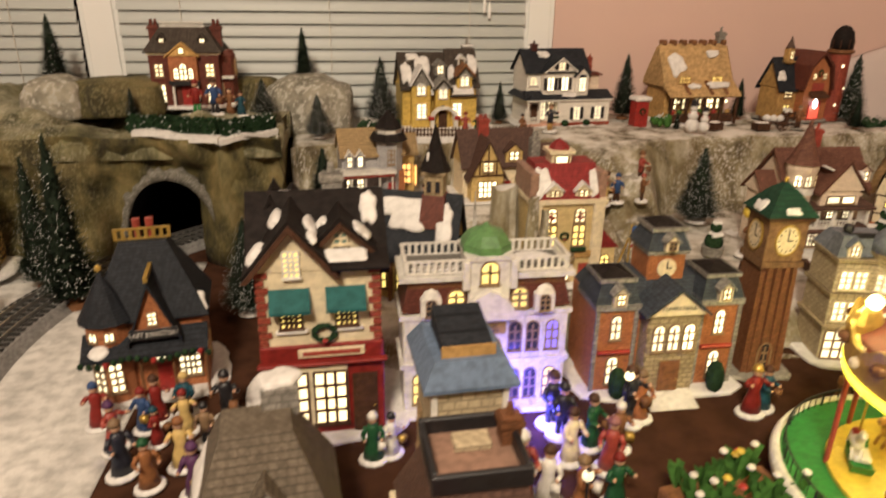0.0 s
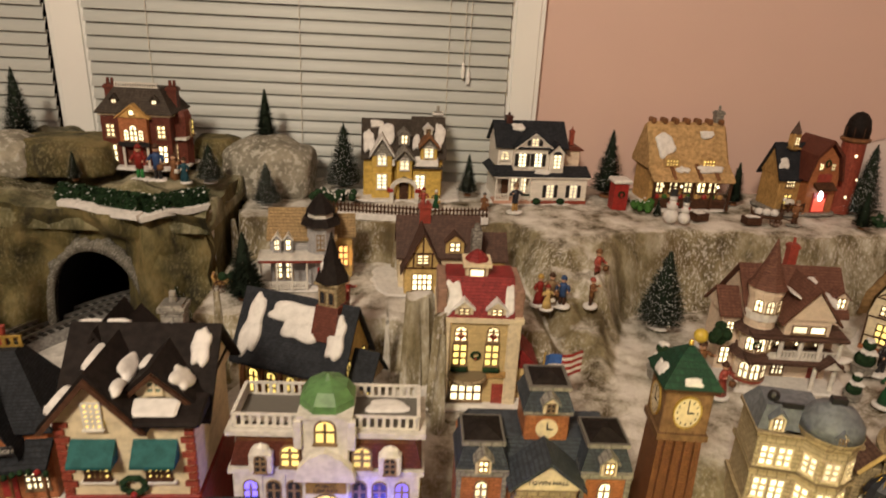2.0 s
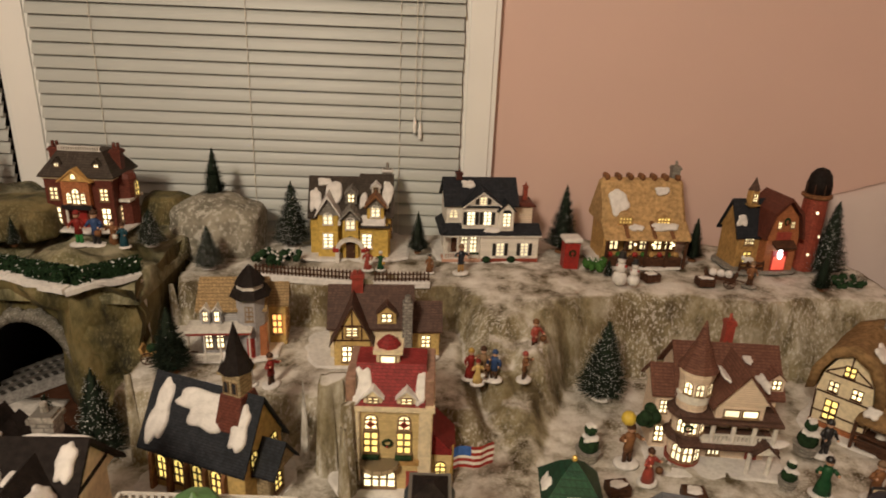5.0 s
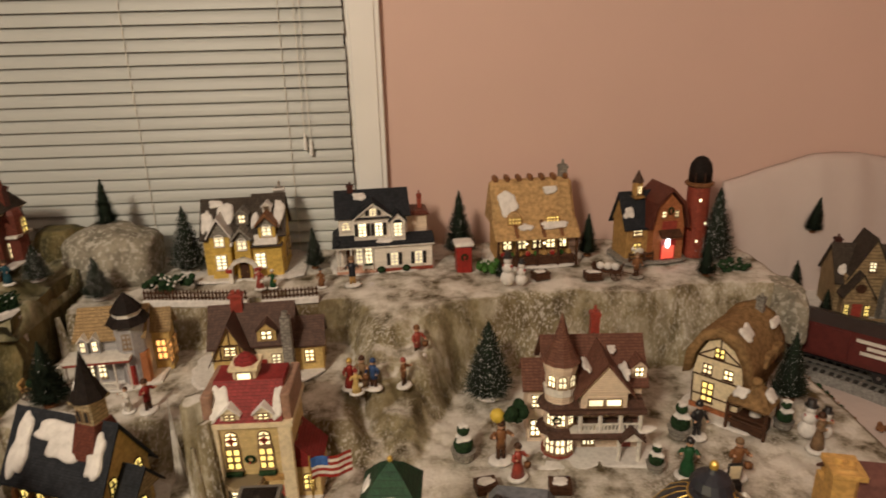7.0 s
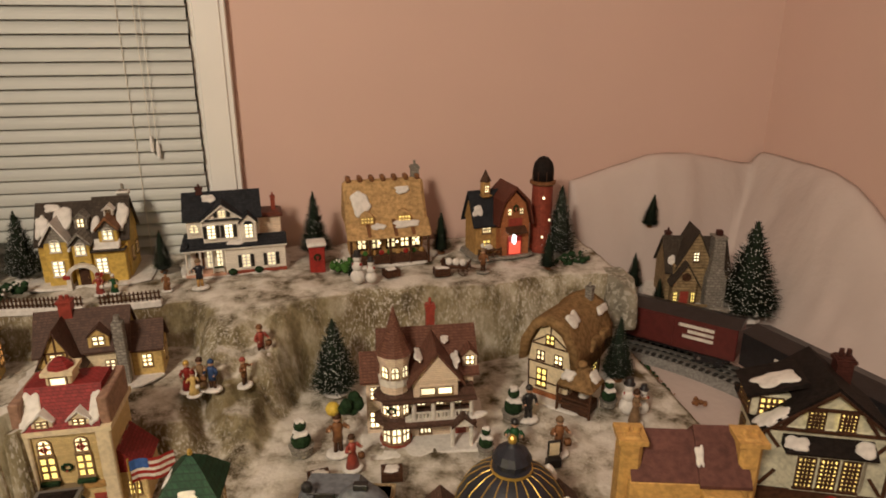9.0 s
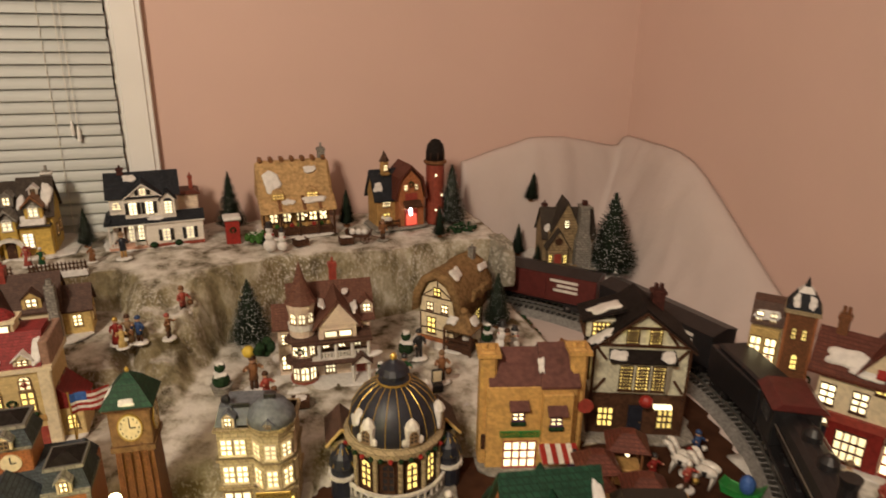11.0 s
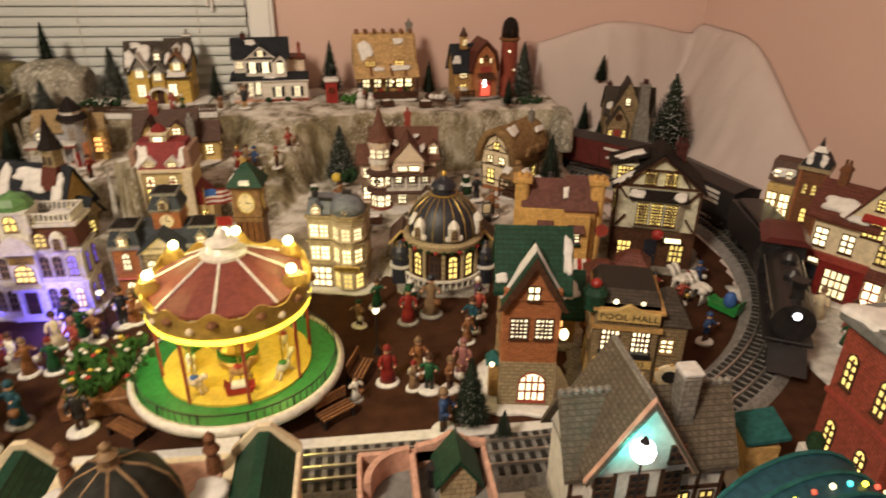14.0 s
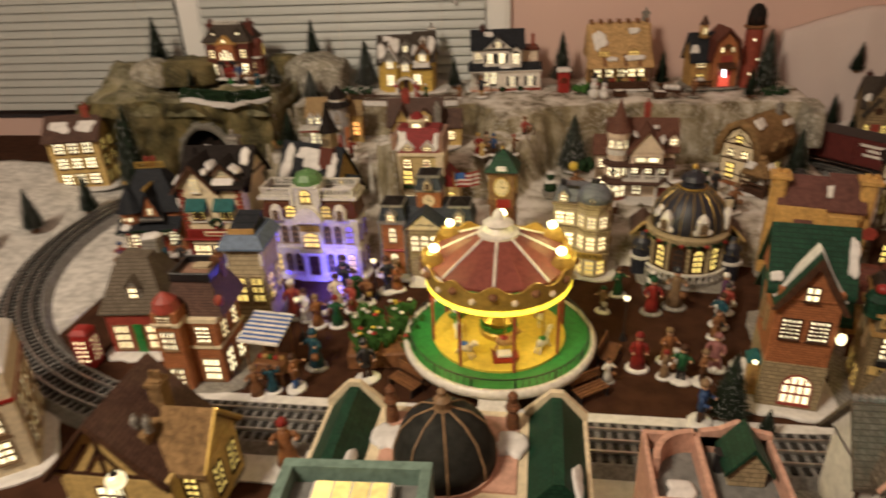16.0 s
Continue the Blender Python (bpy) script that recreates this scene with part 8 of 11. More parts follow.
def gabled_brick_house():
    e = thing("gabled_brick_house", "orange brick house with a steep green snowy roof", "model house", 0.473, 0.16, 0.0, -9, "village houses", (0.96, 0.84, 0.98))
    base(e, 0.11, 0.12)
    walls(e, 0.062, 0.085, 0, 0.152, BRICKO)
    part("stone_storey", bx(B(), -0.0315, 0.0315, -0.0432, 0.043, 0.002, 0.062), STONET, e)
    gable(e, 0.056, 0.074, 0.142, 0.046, ROOFG, "y", 0, -0.008, 0.006, 0.005, BRICKO)
    gable(e, 0.074, 0.078, 0.149, 0.051, ROOFG, "x", 0, 0.006, 0.005, 0.005, BRICKO)
    row(e, (-0.013, 0.014), 0.094, 0.017, 0.023, off=0.0432, glass=LITW, cols=4, rows=5, frame=TIMBER)
    win(e, 0, 0.142, 0.011, 0.015, off=0.0455, glass=LITW, cols=2, rows=2, frame=TIMBER)
    win(e, 0.006, 0.012, 0.028, 0.036, off=0.0435, glass=LITW, arch=True, cols=4, rows=3, frame=DKRED)
    win(e, -0.005, 0.012, 0.028, 0.032, face="l", off=0.0322, glass=LITW, cols=3)
    row(e, (-0.02, 0.01), 0.09, 0.014, 0.022, face="l", off=0.0312, glass=LITY, cols=3, rows=4)
    row(e, (-0.02, 0.01), 0.09, 0.014, 0.022, face="r", off=0.0312, glass=LITY, cols=3, rows=4)
    part("oriel", bev(bx(B(), -0.042, -0.03, -0.03, -0.01, 0.006, 0.05)), TAN, e)
    part("oriel_roof", frus(B(), -0.037, -0.02, 0.05, 0.062, 0.018, 0.026, 0.004, 0.006), TEAL, e)
    for s in (-1, 1):
        bm = prism(B(), [(s * 0.033, 0.137), (s * 0.019, 0.159), (0, 0.1915), (0, 0.199), (s * 0.018, 0.167), (s * 0.036, 0.1405)], "y", -0.038, -0.024 - 0.003 * s)
        part("verge_snow", bev(bm, 0.0012), SNOW, e)
        part("bargeboard", prism(B(), [(s * 0.037, 0.131), (s * 0.031, 0.131), (s * 0.013, 0.158), (0, 0.181), (0, 0.193)], "y", -0.0535, -0.0505), TIMBER, e)
        part("verge_scroll", tube(B(), (s * 0.032, -0.05, 0.132), (s * 0.004, -0.05, 0.18), 0.002, 6), TIMBER, e)
    snow(e, 0.036, -0.016, 0.181, 0.005, 0.02, 52, t=0.003)
    snow(e, -0.034, -0.032, 0.1605, 0.006, 0.006, 52, t=0.003)
    part("lit_lamp", ball(B(), 0.036, -0.044, 0.1, 0.005, 0, 8, 6, sz=1.4), LITW, e)
    part("side_lamp", ball(B(), -0.04, -0.046, 0.06, 0.003, 0, 8, 6), LITW, e)


gabled_brick_house()


def pool_hall():
    e = thing("pool_hall", "tan stone corner pool hall with lettered signs", "model house", 0.584, 0.165, 0.0, -16, "village houses", (1.0, 1.0, 0.86))
    base(e, 0.11, 0.11, STONEG)
    walls(e, 0.068, 0.08, 0, 0.138, TSTONE)
    walls(e, 0.034, 0.06, 0, 0.115, TSTONE, 0.047, -0.004)
    trim(e, 0.07, 0.082, 0.108, 0.005, TAN)
    part("roof", frus(B(), 0, 0.006, 0.136, 0.154, 0.07, 0.076, 0.056, 0.054), DUSKROOF, e)
    trim(e, 0.07, 0.082, 0.134, 0.004, TAN)
    sg = part("sign", bev(prism(B(), [(-0.032, 0.122), (0.032, 0.122), (0.032, 0.136), (0.012, 0.138), (0.0, 0.147), (-0.012, 0.138), (-0.032, 0.136)], "y", -0.0455, -0.041), 0.0005), OCHRE, e)
    text(sg, "POOL HALL", 0, -0.0458, 0.129, 0.0115, BLACK)
    row(e, (-0.016, 0.016), 0.078, 0.017, 0.028, off=0.0402, glass=LITW, cols=4, rows=4, frame=TIMBER)
    for x in (-0.016, 0.016):
        part("iron_balcony", bx(B(), x - 0.011, x + 0.011, -0.046, -0.041, 0.07, 0.078), BLACK, e)
    s2 = sign(e, 0.0, -0.041, 0.054, 0.062, 0.012, OCHRE)
    text(s2, "BILLIARDS", 0, -0.043, 0.06, 0.0105, BLACK)
    win(e, 0.002, 0.006, 0.044, 0.04, off=0.0402, glass=LITY, cols=3, rows=2, frame=OCHRE)
    for x in (-0.014, 0.014):
        part("roof_lamp", ball(B(), x, -0.036, 0.144, 0.003, 0, 8, 6), LITW, e)
    part("corner_turret", lathe(B(), -0.036, -0.03, [(0.012, 0.13), (0.012, 0.15), (0.014, 0.152), (0.0095, 0.16)], 10), ROOFG, e)
    part("ball_finial", ball(B(), -0.036, -0.03, 0.164, 0.0065, 0, 12, 8), RED, e, "red ball")
    part("wing_roof", frus(B(), 0.047, -0.004, 0.115, 0.145, 0.042, 0.066, 0.01, 0.02), DUSKROOF, e)
    win(e, 0.045, 0.076, 0.012, 0.018, off=0.0342, glass=LIT)
    hs = part("hanging_sign", tube(B(), (0.05, -0.05, 0.055), (0.05, -0.054, 0.055), 0.016, 20), CREAM, e, "round hanging sign with a dark turtle shape")
    part("sign_shape", tube(B(), (0.05, -0.054, 0.055), (0.05, -0.0547, 0.055), 0.009, 14), BLACK, hs)
    for i in range(6):
        a = radians(60 * i + 30)
        part("sign_knob", ball(B(), 0.05 + 0.0165 * math.cos(a), -0.052, 0.055 + 0.0165 * math.sin(a), 0.0024, 0, 6, 4), TAN, hs)
    row(e, (-0.02, 0.012), 0.078, 0.012, 0.024, face="l", off=0.0345, glass=LITW, cols=2, rows=3)
    row(e, (-0.02, 0.012), 0.012, 0.016, 0.03, face="l", off=0.0345, glass=LITY, cols=2, rows=3)


pool_hall()


def green_roof_hut():
    e = thing("market_pavilion", "small market pavilion with a dark green roof and lit front", "kiosk", 0.525, 0.275, 0.0, -12)
    base(e, 0.11, 0.09, STONEG)
    walls(e, 0.08, 0.06, 0, 0.05, TAN)
    gable(e, 0.085, 0.065, 0.05, 0.036, ROOFG, "x", 0, 0, 0.008, 0.005, TAN)
    snow(e, 0.03, -0.018, 0.073, 0.012, 0.012, 46, t=0.003)
    win(e, 0.0, 0.01, 0.05, 0.03, off=0.0302, glass=LITO, cols=4, rows=2, frame=WOOD)
    win(e, 0.0, 0.012, 0.03, 0.026, face="r", off=0.0402, glass=LITO, cols=2, rows=2, frame=WOOD)


green_roof_hut()


def stall(x, y, rz, roof):
    e = thing("market_stall", "small wooden market stall with a dark red roof", "stall", x, y, 0.0, rz, "market stalls")
    part("counter", bev(bx(B(), -0.018, 0.018, -0.014, 0.014, 0, 0.022)), TAN, e)
    for sx in (-1, 1):
        for sy in (-1, 1):
            part("post", bx(B(), sx * 0.017 - 0.0012, sx * 0.017 + 0.0012, sy * 0.013 - 0.0012, sy * 0.013 + 0.0012, 0, 0.05), WOOD, e)
    part("stall_roof", bev(frus(B(), 0, 0, 0.05, 0.068, 0.052, 0.044, 0.016, 0.012), 0.001), roof, e)
    part("lamp", ball(B(), 0, -0.012, 0.043, 0.003, 0, 7, 5), LITW, e)


for x, y, rz in ((0.625, 0.335, -15), (0.68, 0.36, -25), (0.6, 0.29, 0), (0.655, 0.285, -20)):
    stall(x, y, rz, SHRED)

# ---- houses along the side wall ----


def stone_turret_shop():
    e = thing("turret_shop", "brown stone turret shop with lit bay windows and snow", "model house", 0.978, 0.447, 0.0, -46, "village houses", (0.78, 0.78, 0.96))
    base(e, 0.12, 0.11)
    walls(e, 0.085, 0.07, 0, 0.14, STONET, -0.01, 0.01)
    walls(e, 0.046, 0.046, 0, 0.17, BRICKB, 0.022, -0.022, "turret")
    for x in (0.0, 0.044):
        part("corner_strip", bx(B(), x - 0.002, x + 0.002, -0.0465, -0.043, 0.002, 0.168), BRICKO, e)
    trim(e, 0.048, 0.048, 0.166, 0.006, STONET, 0.022, -0.022, 0.004)
    part("turret_roof", frus(B(), 0.022, -0.022, 0.172, 0.194, 0.054, 0.054, 0.026, 0.026), SLATE, e)
    part("turret_cap", frus(B(), 0.022, -0.022, 0.194, 0.202, 0.026, 0.026, 0.012, 0.012), SNOW, e)
    cone(e, 0.006, 0.2, 0.016, BLACK, 0.022, -0.022, 8)
    for s in (-1, 1):
        snow(e, 0.022 + s * 0.012, -0.041, 0.183, 0.006, 0.01, 58)
    part("shop_roof", prism(B(), [(-0.032, 0.135), (0.045, 0.135), (0.03, 0.165), (-0.01, 0.165)], "x", -0.056, 0.0), SHBROWN, e)
    row(e, (-0.042, -0.02), 0.142, 0.009, 0.012, off=0.0302, glass=LITW, cols=2, rows=2)
    snow(e, -0.03, -0.028, 0.15, 0.02, 0.008, 58)
    part("lit_bay", bev(bx(B(), -0.054, -0.006, -0.034, -0.02, 0.07, 0.13)), OCHRE, e)
    row(e, (-0.042, -0.018), 0.08, 0.016, 0.036, off=0.0342, glass=LIT, cols=2, rows=3, frame=TIMBER)
    for x in (-0.042, -0.018):
        wreath(e, x, -0.038, 0.086, 0.004, RED)
    trim(e, 0.05, 0.02, 0.062, 0.006, TIMBER, -0.03, -0.03)
    win(e, -0.03, 0.008, 0.042, 0.044, off=0.0255, glass=LITW, cols=3, rows=2, frame=DKRED)
    row(e, (0.014, 0.03), 0.128, 0.006, 0.016, off=0.0452, glass=LITY, arch=True, frame=TIMBER)
    row(e, (0.022,), 0.082, 0.008, 0.022, off=0.0452, glass=LITY, arch=True, frame=TIMBER)
    door(e, 0.022, 0.006, 0.018, 0.036, 0.0455, RED)
    row(e, (0.022,), 0.066, 0.012, 0.03, face="r", off=0.0452, glass=LIT)
    wreath(e, 0.048, -0.022, 0.06, 0.006)


stone_turret_shop()


def red_shop():
    e = thing("red_roofed_shop", "cream shop with russet snowy roofs and a red storefront", "model house", 0.993, 0.318, 0.0, -56, "village houses", (0.92, 0.92, 1.06))
    base(e, 0.15, 0.12)
    walls(e, 0.115, 0.08, 0, 0.118, CREAM)
    part("storefront", bev(bx(B(), -0.059, 0.03, -0.044, -0.036, 0.002, 0.062)), DRED, e)
    part("store_fascia", bx(B(), -0.06, 0.031, -0.046, -0.036, 0.056, 0.066), DKRED, e)
    win(e, -0.006, 0.01, 0.034, 0.036, off=0.0442, glass=LIT, cols=4, rows=3, frame=TIMBER)
    door(e, -0.044, 0.004, 0.017, 0.044, 0.0442, NAVY)
    win(e, -0.044, 0.05, 0.014, 0.006, off=0.0444, glass=LITW, cols=1, rows=1)
    row(e, (-0.044, -0.006), 0.074, 0.016, 0.024, off=0.0402, glass=LITW, cols=2, rows=3, frame=TIMBER)
    gable(e, 0.09, 0.085, 0.116, 0.034, SHRED, "x", -0.02, 0.0, 0.007, 0.004, CREAM)
    walls(e, 0.058, 0.074, 0.112, 0.13, CREAM, 0.022, -0.003)
    gable(e, 0.066, 0.09, 0.128, 0.044, SHRED, "y", 0.022, 0.002, 0.006, 0.004, CREAM)
    awning(e, 0.022, -0.041, 0.126, 0.034, 0.012, 0.009, RED)
    win(e, 0.022, 0.104, 0.026, 0.02, off=0.0402, glass=LITY, cols=4, rows=3, frame=TIMBER)
    win(e, 0.042, 0.074, 0.013, 0.024, off=0.0402, glass=LITY, frame=TIMBER)
    win(e, 0.043, 0.008, 0.02, 0.038, off=0.0402, glass=LITW, frame=DKRED)
    part("entry_hood", prism(B(), [(-0.04, 0.058), (-0.054, 0.05), (-0.054, 0.053), (-0.04, 0.064)], "x", 0.031, 0.058), SHRED, e)
    win(e, 0.022, 0.142, 0.009, 0.013, off=0.0435, glass=LITY, frame=TIMBER)
    row(e, (-0.02, 0.02), 0.074, 0.013, 0.026, face="r", off=0.058, glass=LITY, frame=TIMBER)
    win(e, 0.0, 0.108, 0.014, 0.016, face="r", off=0.058, glass=LITY, frame=TIMBER)
    win(e, -0.014, 0.008, 0.026, 0.04, face="r", off=0.058, glass=LITW, cols=2)
    part("side_hood", prism(B(), [(0.057, 0.064), (0.075, 0.056), (0.075, 0.059), (0.057, 0.07)], "y", -0.04, 0.012), SHRED, e)
    snow(e, -0.03, -0.03, 0.132, 0.026, 0.012, 38, t=0.004)
    snow(e, 0.044, -0.012, 0.1505, 0.012, 0.022, 52, "y", t=0.003)
    snow(e, -0.004, -0.044, 0.124, 0.02, 0.006, 38, t=0.003)
    chimney(e, -0.046, 0.0, 0.13, 0.013, 0.045, BRICKB, 2)


red_shop()


def dark_tenement():
    e = thing("dark_brick_tenement", "dark brick tenement with flat grey roof and yellow windows", "model house", 0.962, 0.108, 0.0, -48, "village houses", (1, 1, 0.92))
    base(e, 0.14, 0.15, STONEG)
    walls(e, 0.075, 0.12, 0, 0.218, BRICKD, 0.02, 0.0)
    trim(e, 0.075, 0.12, 0.216, 0.007, ROOFGR, 0.02, 0.0, 0.005)
    part("roof_deck", bx(B(), -0.012, 0.052, -0.055, 0.055, 0.2235, 0.226), ROOFGR, e)
    walls(e, 0.03, 0.09, 0, 0.188, STONEG, -0.03, 0.0)
    trim(e, 0.03, 0.09, 0.186, 0.006, STONEG, -0.03, 0.0)
    for z in (0.02, 0.086, 0.148):
        row(e, (0.0, 0.02, 0.042), z, 0.0085, 0.025, off=0.0602, glass=LITY, cols=2, rows=4, arch=True, frame=TIMBER)
        row(e, (-0.04, -0.015, 0.012, 0.04), z, 0.0085, 0.025, face="r", off=0.0577, glass=LITY, cols=2, rows=4, frame=TIMBER)
        row(e, (-0.03,), z, 0.009, 0.026, off=0.0452, glass=LITY, cols=2, rows=4, arch=True, frame=TIMBER)
        row(e, (-0.024, 0.012), z, 0.009, 0.026, face="l", off=0.0452, glass=LITY, cols=2, rows=4, arch=True, frame=TIMBER)
        if z > 0.05:
            part("balcony", bev(bx(B(), -0.046, -0.012, -0.058, -0.044, z - 0.012, z)), STONEG, e)
            part("balcony", bev(bx(B(), -0.058, -0.044, -0.04, 0.03, z - 0.012, z)), STONEG, e)
        for x in (0.01, 0.031):
            wreath(e, x, -0.063, z + 0.03, 0.004, RED)
    for x, y in ((0.045, -0.045), (-0.005, -0.05), (0.03, 0.03)):
        snow(e, x, y, 0.227, 0.014, 0.012, t=0.003)


dark_tenement()

# ---- front of the table ----


def domed_station():
    e = thing("domed_station", "station with green end roofs and a black gilded dome", "model house", 0.131, -0.08, 0.0, 0, "village houses", (1.02, 1.02, 0.96))
    base(e, 0.24, 0.13)
    walls(e, 0.215, 0.095, 0, 0.108, CREAM)
    part("roof_deck", bx(B(), -0.06, 0.062, -0.046, 0.046, 0.108, 0.112), STONEP, e)
    trim(e, 0.124, 0.095, 0.104, 0.01, CREAM, 0.0, 0.0, 0.001)
    part("deck_floor", bx(B(), -0.053, 0.055, -0.04, 0.04, 0.1135, 0.116), STONEP, e)
    part("drum", lathe(B(), 0.0, -0.012, [(0.041, 0.108), (0.041, 0.12)], 24), STONEP, e)
    prof = [(0.0395, 0.118), (0.0385, 0.134), (0.032, 0.152), (0.021, 0.164), (0.006, 0.171)]
    part("dome", lathe(B(), 0.0, -0.012, prof, 32), DOMEB, e, "black dome", smooth=True)
    for k in range(8):
        a = 2 * math.pi * (k + 0.25) / 8
        bm = B()
        for (r0, z0), (r1, z1) in zip(prof, prof[1:]):
            tube(bm, (r0 * math.cos(a), r0 * math.sin(a) - 0.012, z0), (r1 * math.cos(a), r1 * math.sin(a) - 0.012, z1), 0.001, 5)
        part("dome_rib", bm, BRONZE, e)
    part("finial", lathe(B(), 0.0, -0.012, [(0.008, 0.168), (0.006, 0.173), (0.0068, 0.179), (0.003, 0.183), (0.0035, 0.187), (0.0008, 0.19)], 12), BRONZE, e)
    for s in (-1, 1):
        x = s * 0.085
        part("parapet", bev(bx(B(), x - 0.026, x + 0.026, -0.05, 0.05, 0.1, 0.112)), CREAM, e)
        part("green_roof", prism(B(), [(x - 0.022, 0.112), (x + 0.022, 0.112), (x + 0.004, 0.136), (x - 0.004, 0.136)], "y", -0.047, 0.047), ROOFG, e, "dark green pitched roof")
        part("verge", prism(B(), [(x - 0.026, 0.112), (x + 0.026, 0.112), (x + 0.026, 0.118), (x + 0.005, 0.141), (x - 0.005, 0.141), (x - 0.026, 0.118)], "y", 0.0455, 0.0505), CREAM, e)
        snow(e, x + 0.014, -0.032, 0.124, 0.006, 0.014, 50, "y", t=0.003)
        for y in (0.03,):
            px = s * 0.05
            part("roof_statue", lathe(B(), px, y, [(0.006, 0.112), (0.0055, 0.126), (0.0035, 0.132), (0.0065, 0.137), (0.0035, 0.143), (0.0045, 0.149), (0.001, 0.154)], 10), BRICKB, e)
            snow(e, px, y - 0.022, 0.117, 0.012, 0.014, t=0.004)
    row(e, (-0.09, -0.045, 0.0, 0.045, 0.09), 0.03, 0.02, 0.045, off=0.0477, glass=LITY, arch=True)
    row(e, (-0.09, -0.045, 0.0, 0.045, 0.09), 0.03, 0.02, 0.045, face="b", off=0.0477, glass=LITY, arch=True)


domed_station()


def sea_green_shop():
    e = thing("sea_green_building", "sea-green flat-roofed building with a sunken lit skylight", "model house", 0.0885, -0.2085, 0.0, 3, "village houses", (0.87, 0.87, 1.21))
    w, d, h = 0.112, 0.1, 0.148
    walls(e, w, d, 0, h - 0.012, SEAG)
    for x0, x1, y0, y1 in ((-w / 2, w / 2, d / 2 - 0.008, d / 2), (-w / 2, w / 2, -d / 2, -d / 2 + 0.008), (-w / 2, -w / 2 + 0.008, -d / 2 + 0.008, d / 2 - 0.008), (w / 2 - 0.008, w / 2, -d / 2 + 0.008, d / 2 - 0.008)):
        part("parapet", bx(B(), x0, x1, y0, y1, h - 0.014, h), SEAG, e)
    part("roof_deck", bx(B(), -0.048, 0.048, -0.04, 0.04, h - 0.012, h - 0.01), ROOFGR, e)
    part("skylight_frame", bev(bx(B(), -0.03, 0.03, 0.002, 0.034, h - 0.011, h - 0.003)), WHITE, e)
    for k in range(4):
        part("skylight_pane", bx(B(), -0.027 + k * 0.0138, -0.015 + k * 0.0138, 0.004, 0.032, h - 0.004, h - 0.0025), LITY, e)
    row(e, (-0.035, 0.0, 0.035), 0.04, 0.018, 0.05, face="b", off=0.0502, glass=DIMGL)


sea_green_shop()


def salmon_shop():
    e = thing("salmon_parapet_shop", "salmon stone shop with a green roof lantern", "model house", 0.337, -0.078, 0.0, 0, "village houses", (0.85, 0.85, 0.98))
    base(e, 0.14, 0.11)
    walls(e, 0.118, 0.085, 0, 0.092, STONEP)
    part("roof_deck", bx(B(), -0.055, 0.055, -0.038, 0.038, 0.092, 0.0945), ROOFGR, e)
    for x0, x1, y0, y1 in ((-0.059, 0.059, 0.0385, 0.0435), (-0.059, 0.059, -0.0435, -0.0385), (-0.0595, -0.0545, -0.0385, 0.0385), (0.0545, 0.0595, -0.0385, 0.0385), (-0.012, -0.006, -0.0385, 0.0385)):
        part("parapet", bev(bx(B(), x0, x1, y0, y1, 0.09, 0.112), 0.0012), STONEP, e)
    part("gable_parapet", bev(prism(B(), [(-0.006, 0.1), (0.06, 0.1), (0.06, 0.116), (0.042, 0.118), (0.027, 0.128), (0.012, 0.118), (-0.006, 0.116)], "y", 0.0385, 0.0445), 0.0008), STONEP, e)
    arc, cols = B(), []
    for k in range(13):
        c = math.pi / 2 * k / 12
        cols.append([arc.verts.new((-0.012 - r * math.cos(c), r * math.sin(c), z)) for r, z in ((0.036, 0.094), (0.042, 0.094), (0.042, 0.116), (0.036, 0.116))])
    for p, q in zip(cols, cols[1:]):
        for i in range(4):
            arc.faces.new((p[i], p[(i + 1) % 4], q[(i + 1) % 4], q[i]))
    arc.faces.new(cols[0])
    arc.faces.new(cols[-1][::-1])
    part("curved_parapet", arc, STONEP, e)
    walls(e, 0.032, 0.03, 0.094, 0.112, STONET, 0.028, 0.012, "roof_lantern")
    gable(e, 0.034, 0.032, 0.112, 0.02, ROOFG, "y", 0.028, 0.012, 0.004, 0.004, STONET)
    snow(e, -0.03, -0.015, 0.096, 0.012, 0.014, t=0.003)
    part("flue", lathe(B(), 0.008, 0.016, [(0.005, 0.094), (0.005, 0.112), (0.0065, 0.114)], 10), BLACK, e)
    row(e, (-0.035, 0.0, 0.035), 0.03, 0.018, 0.04, face="b", off=0.0427, glass=LIT)
    row(e, (-0.035, 0.0, 0.035), 0.03, 0.018, 0.04, off=0.0427, glass=LIT)


salmon_shop()


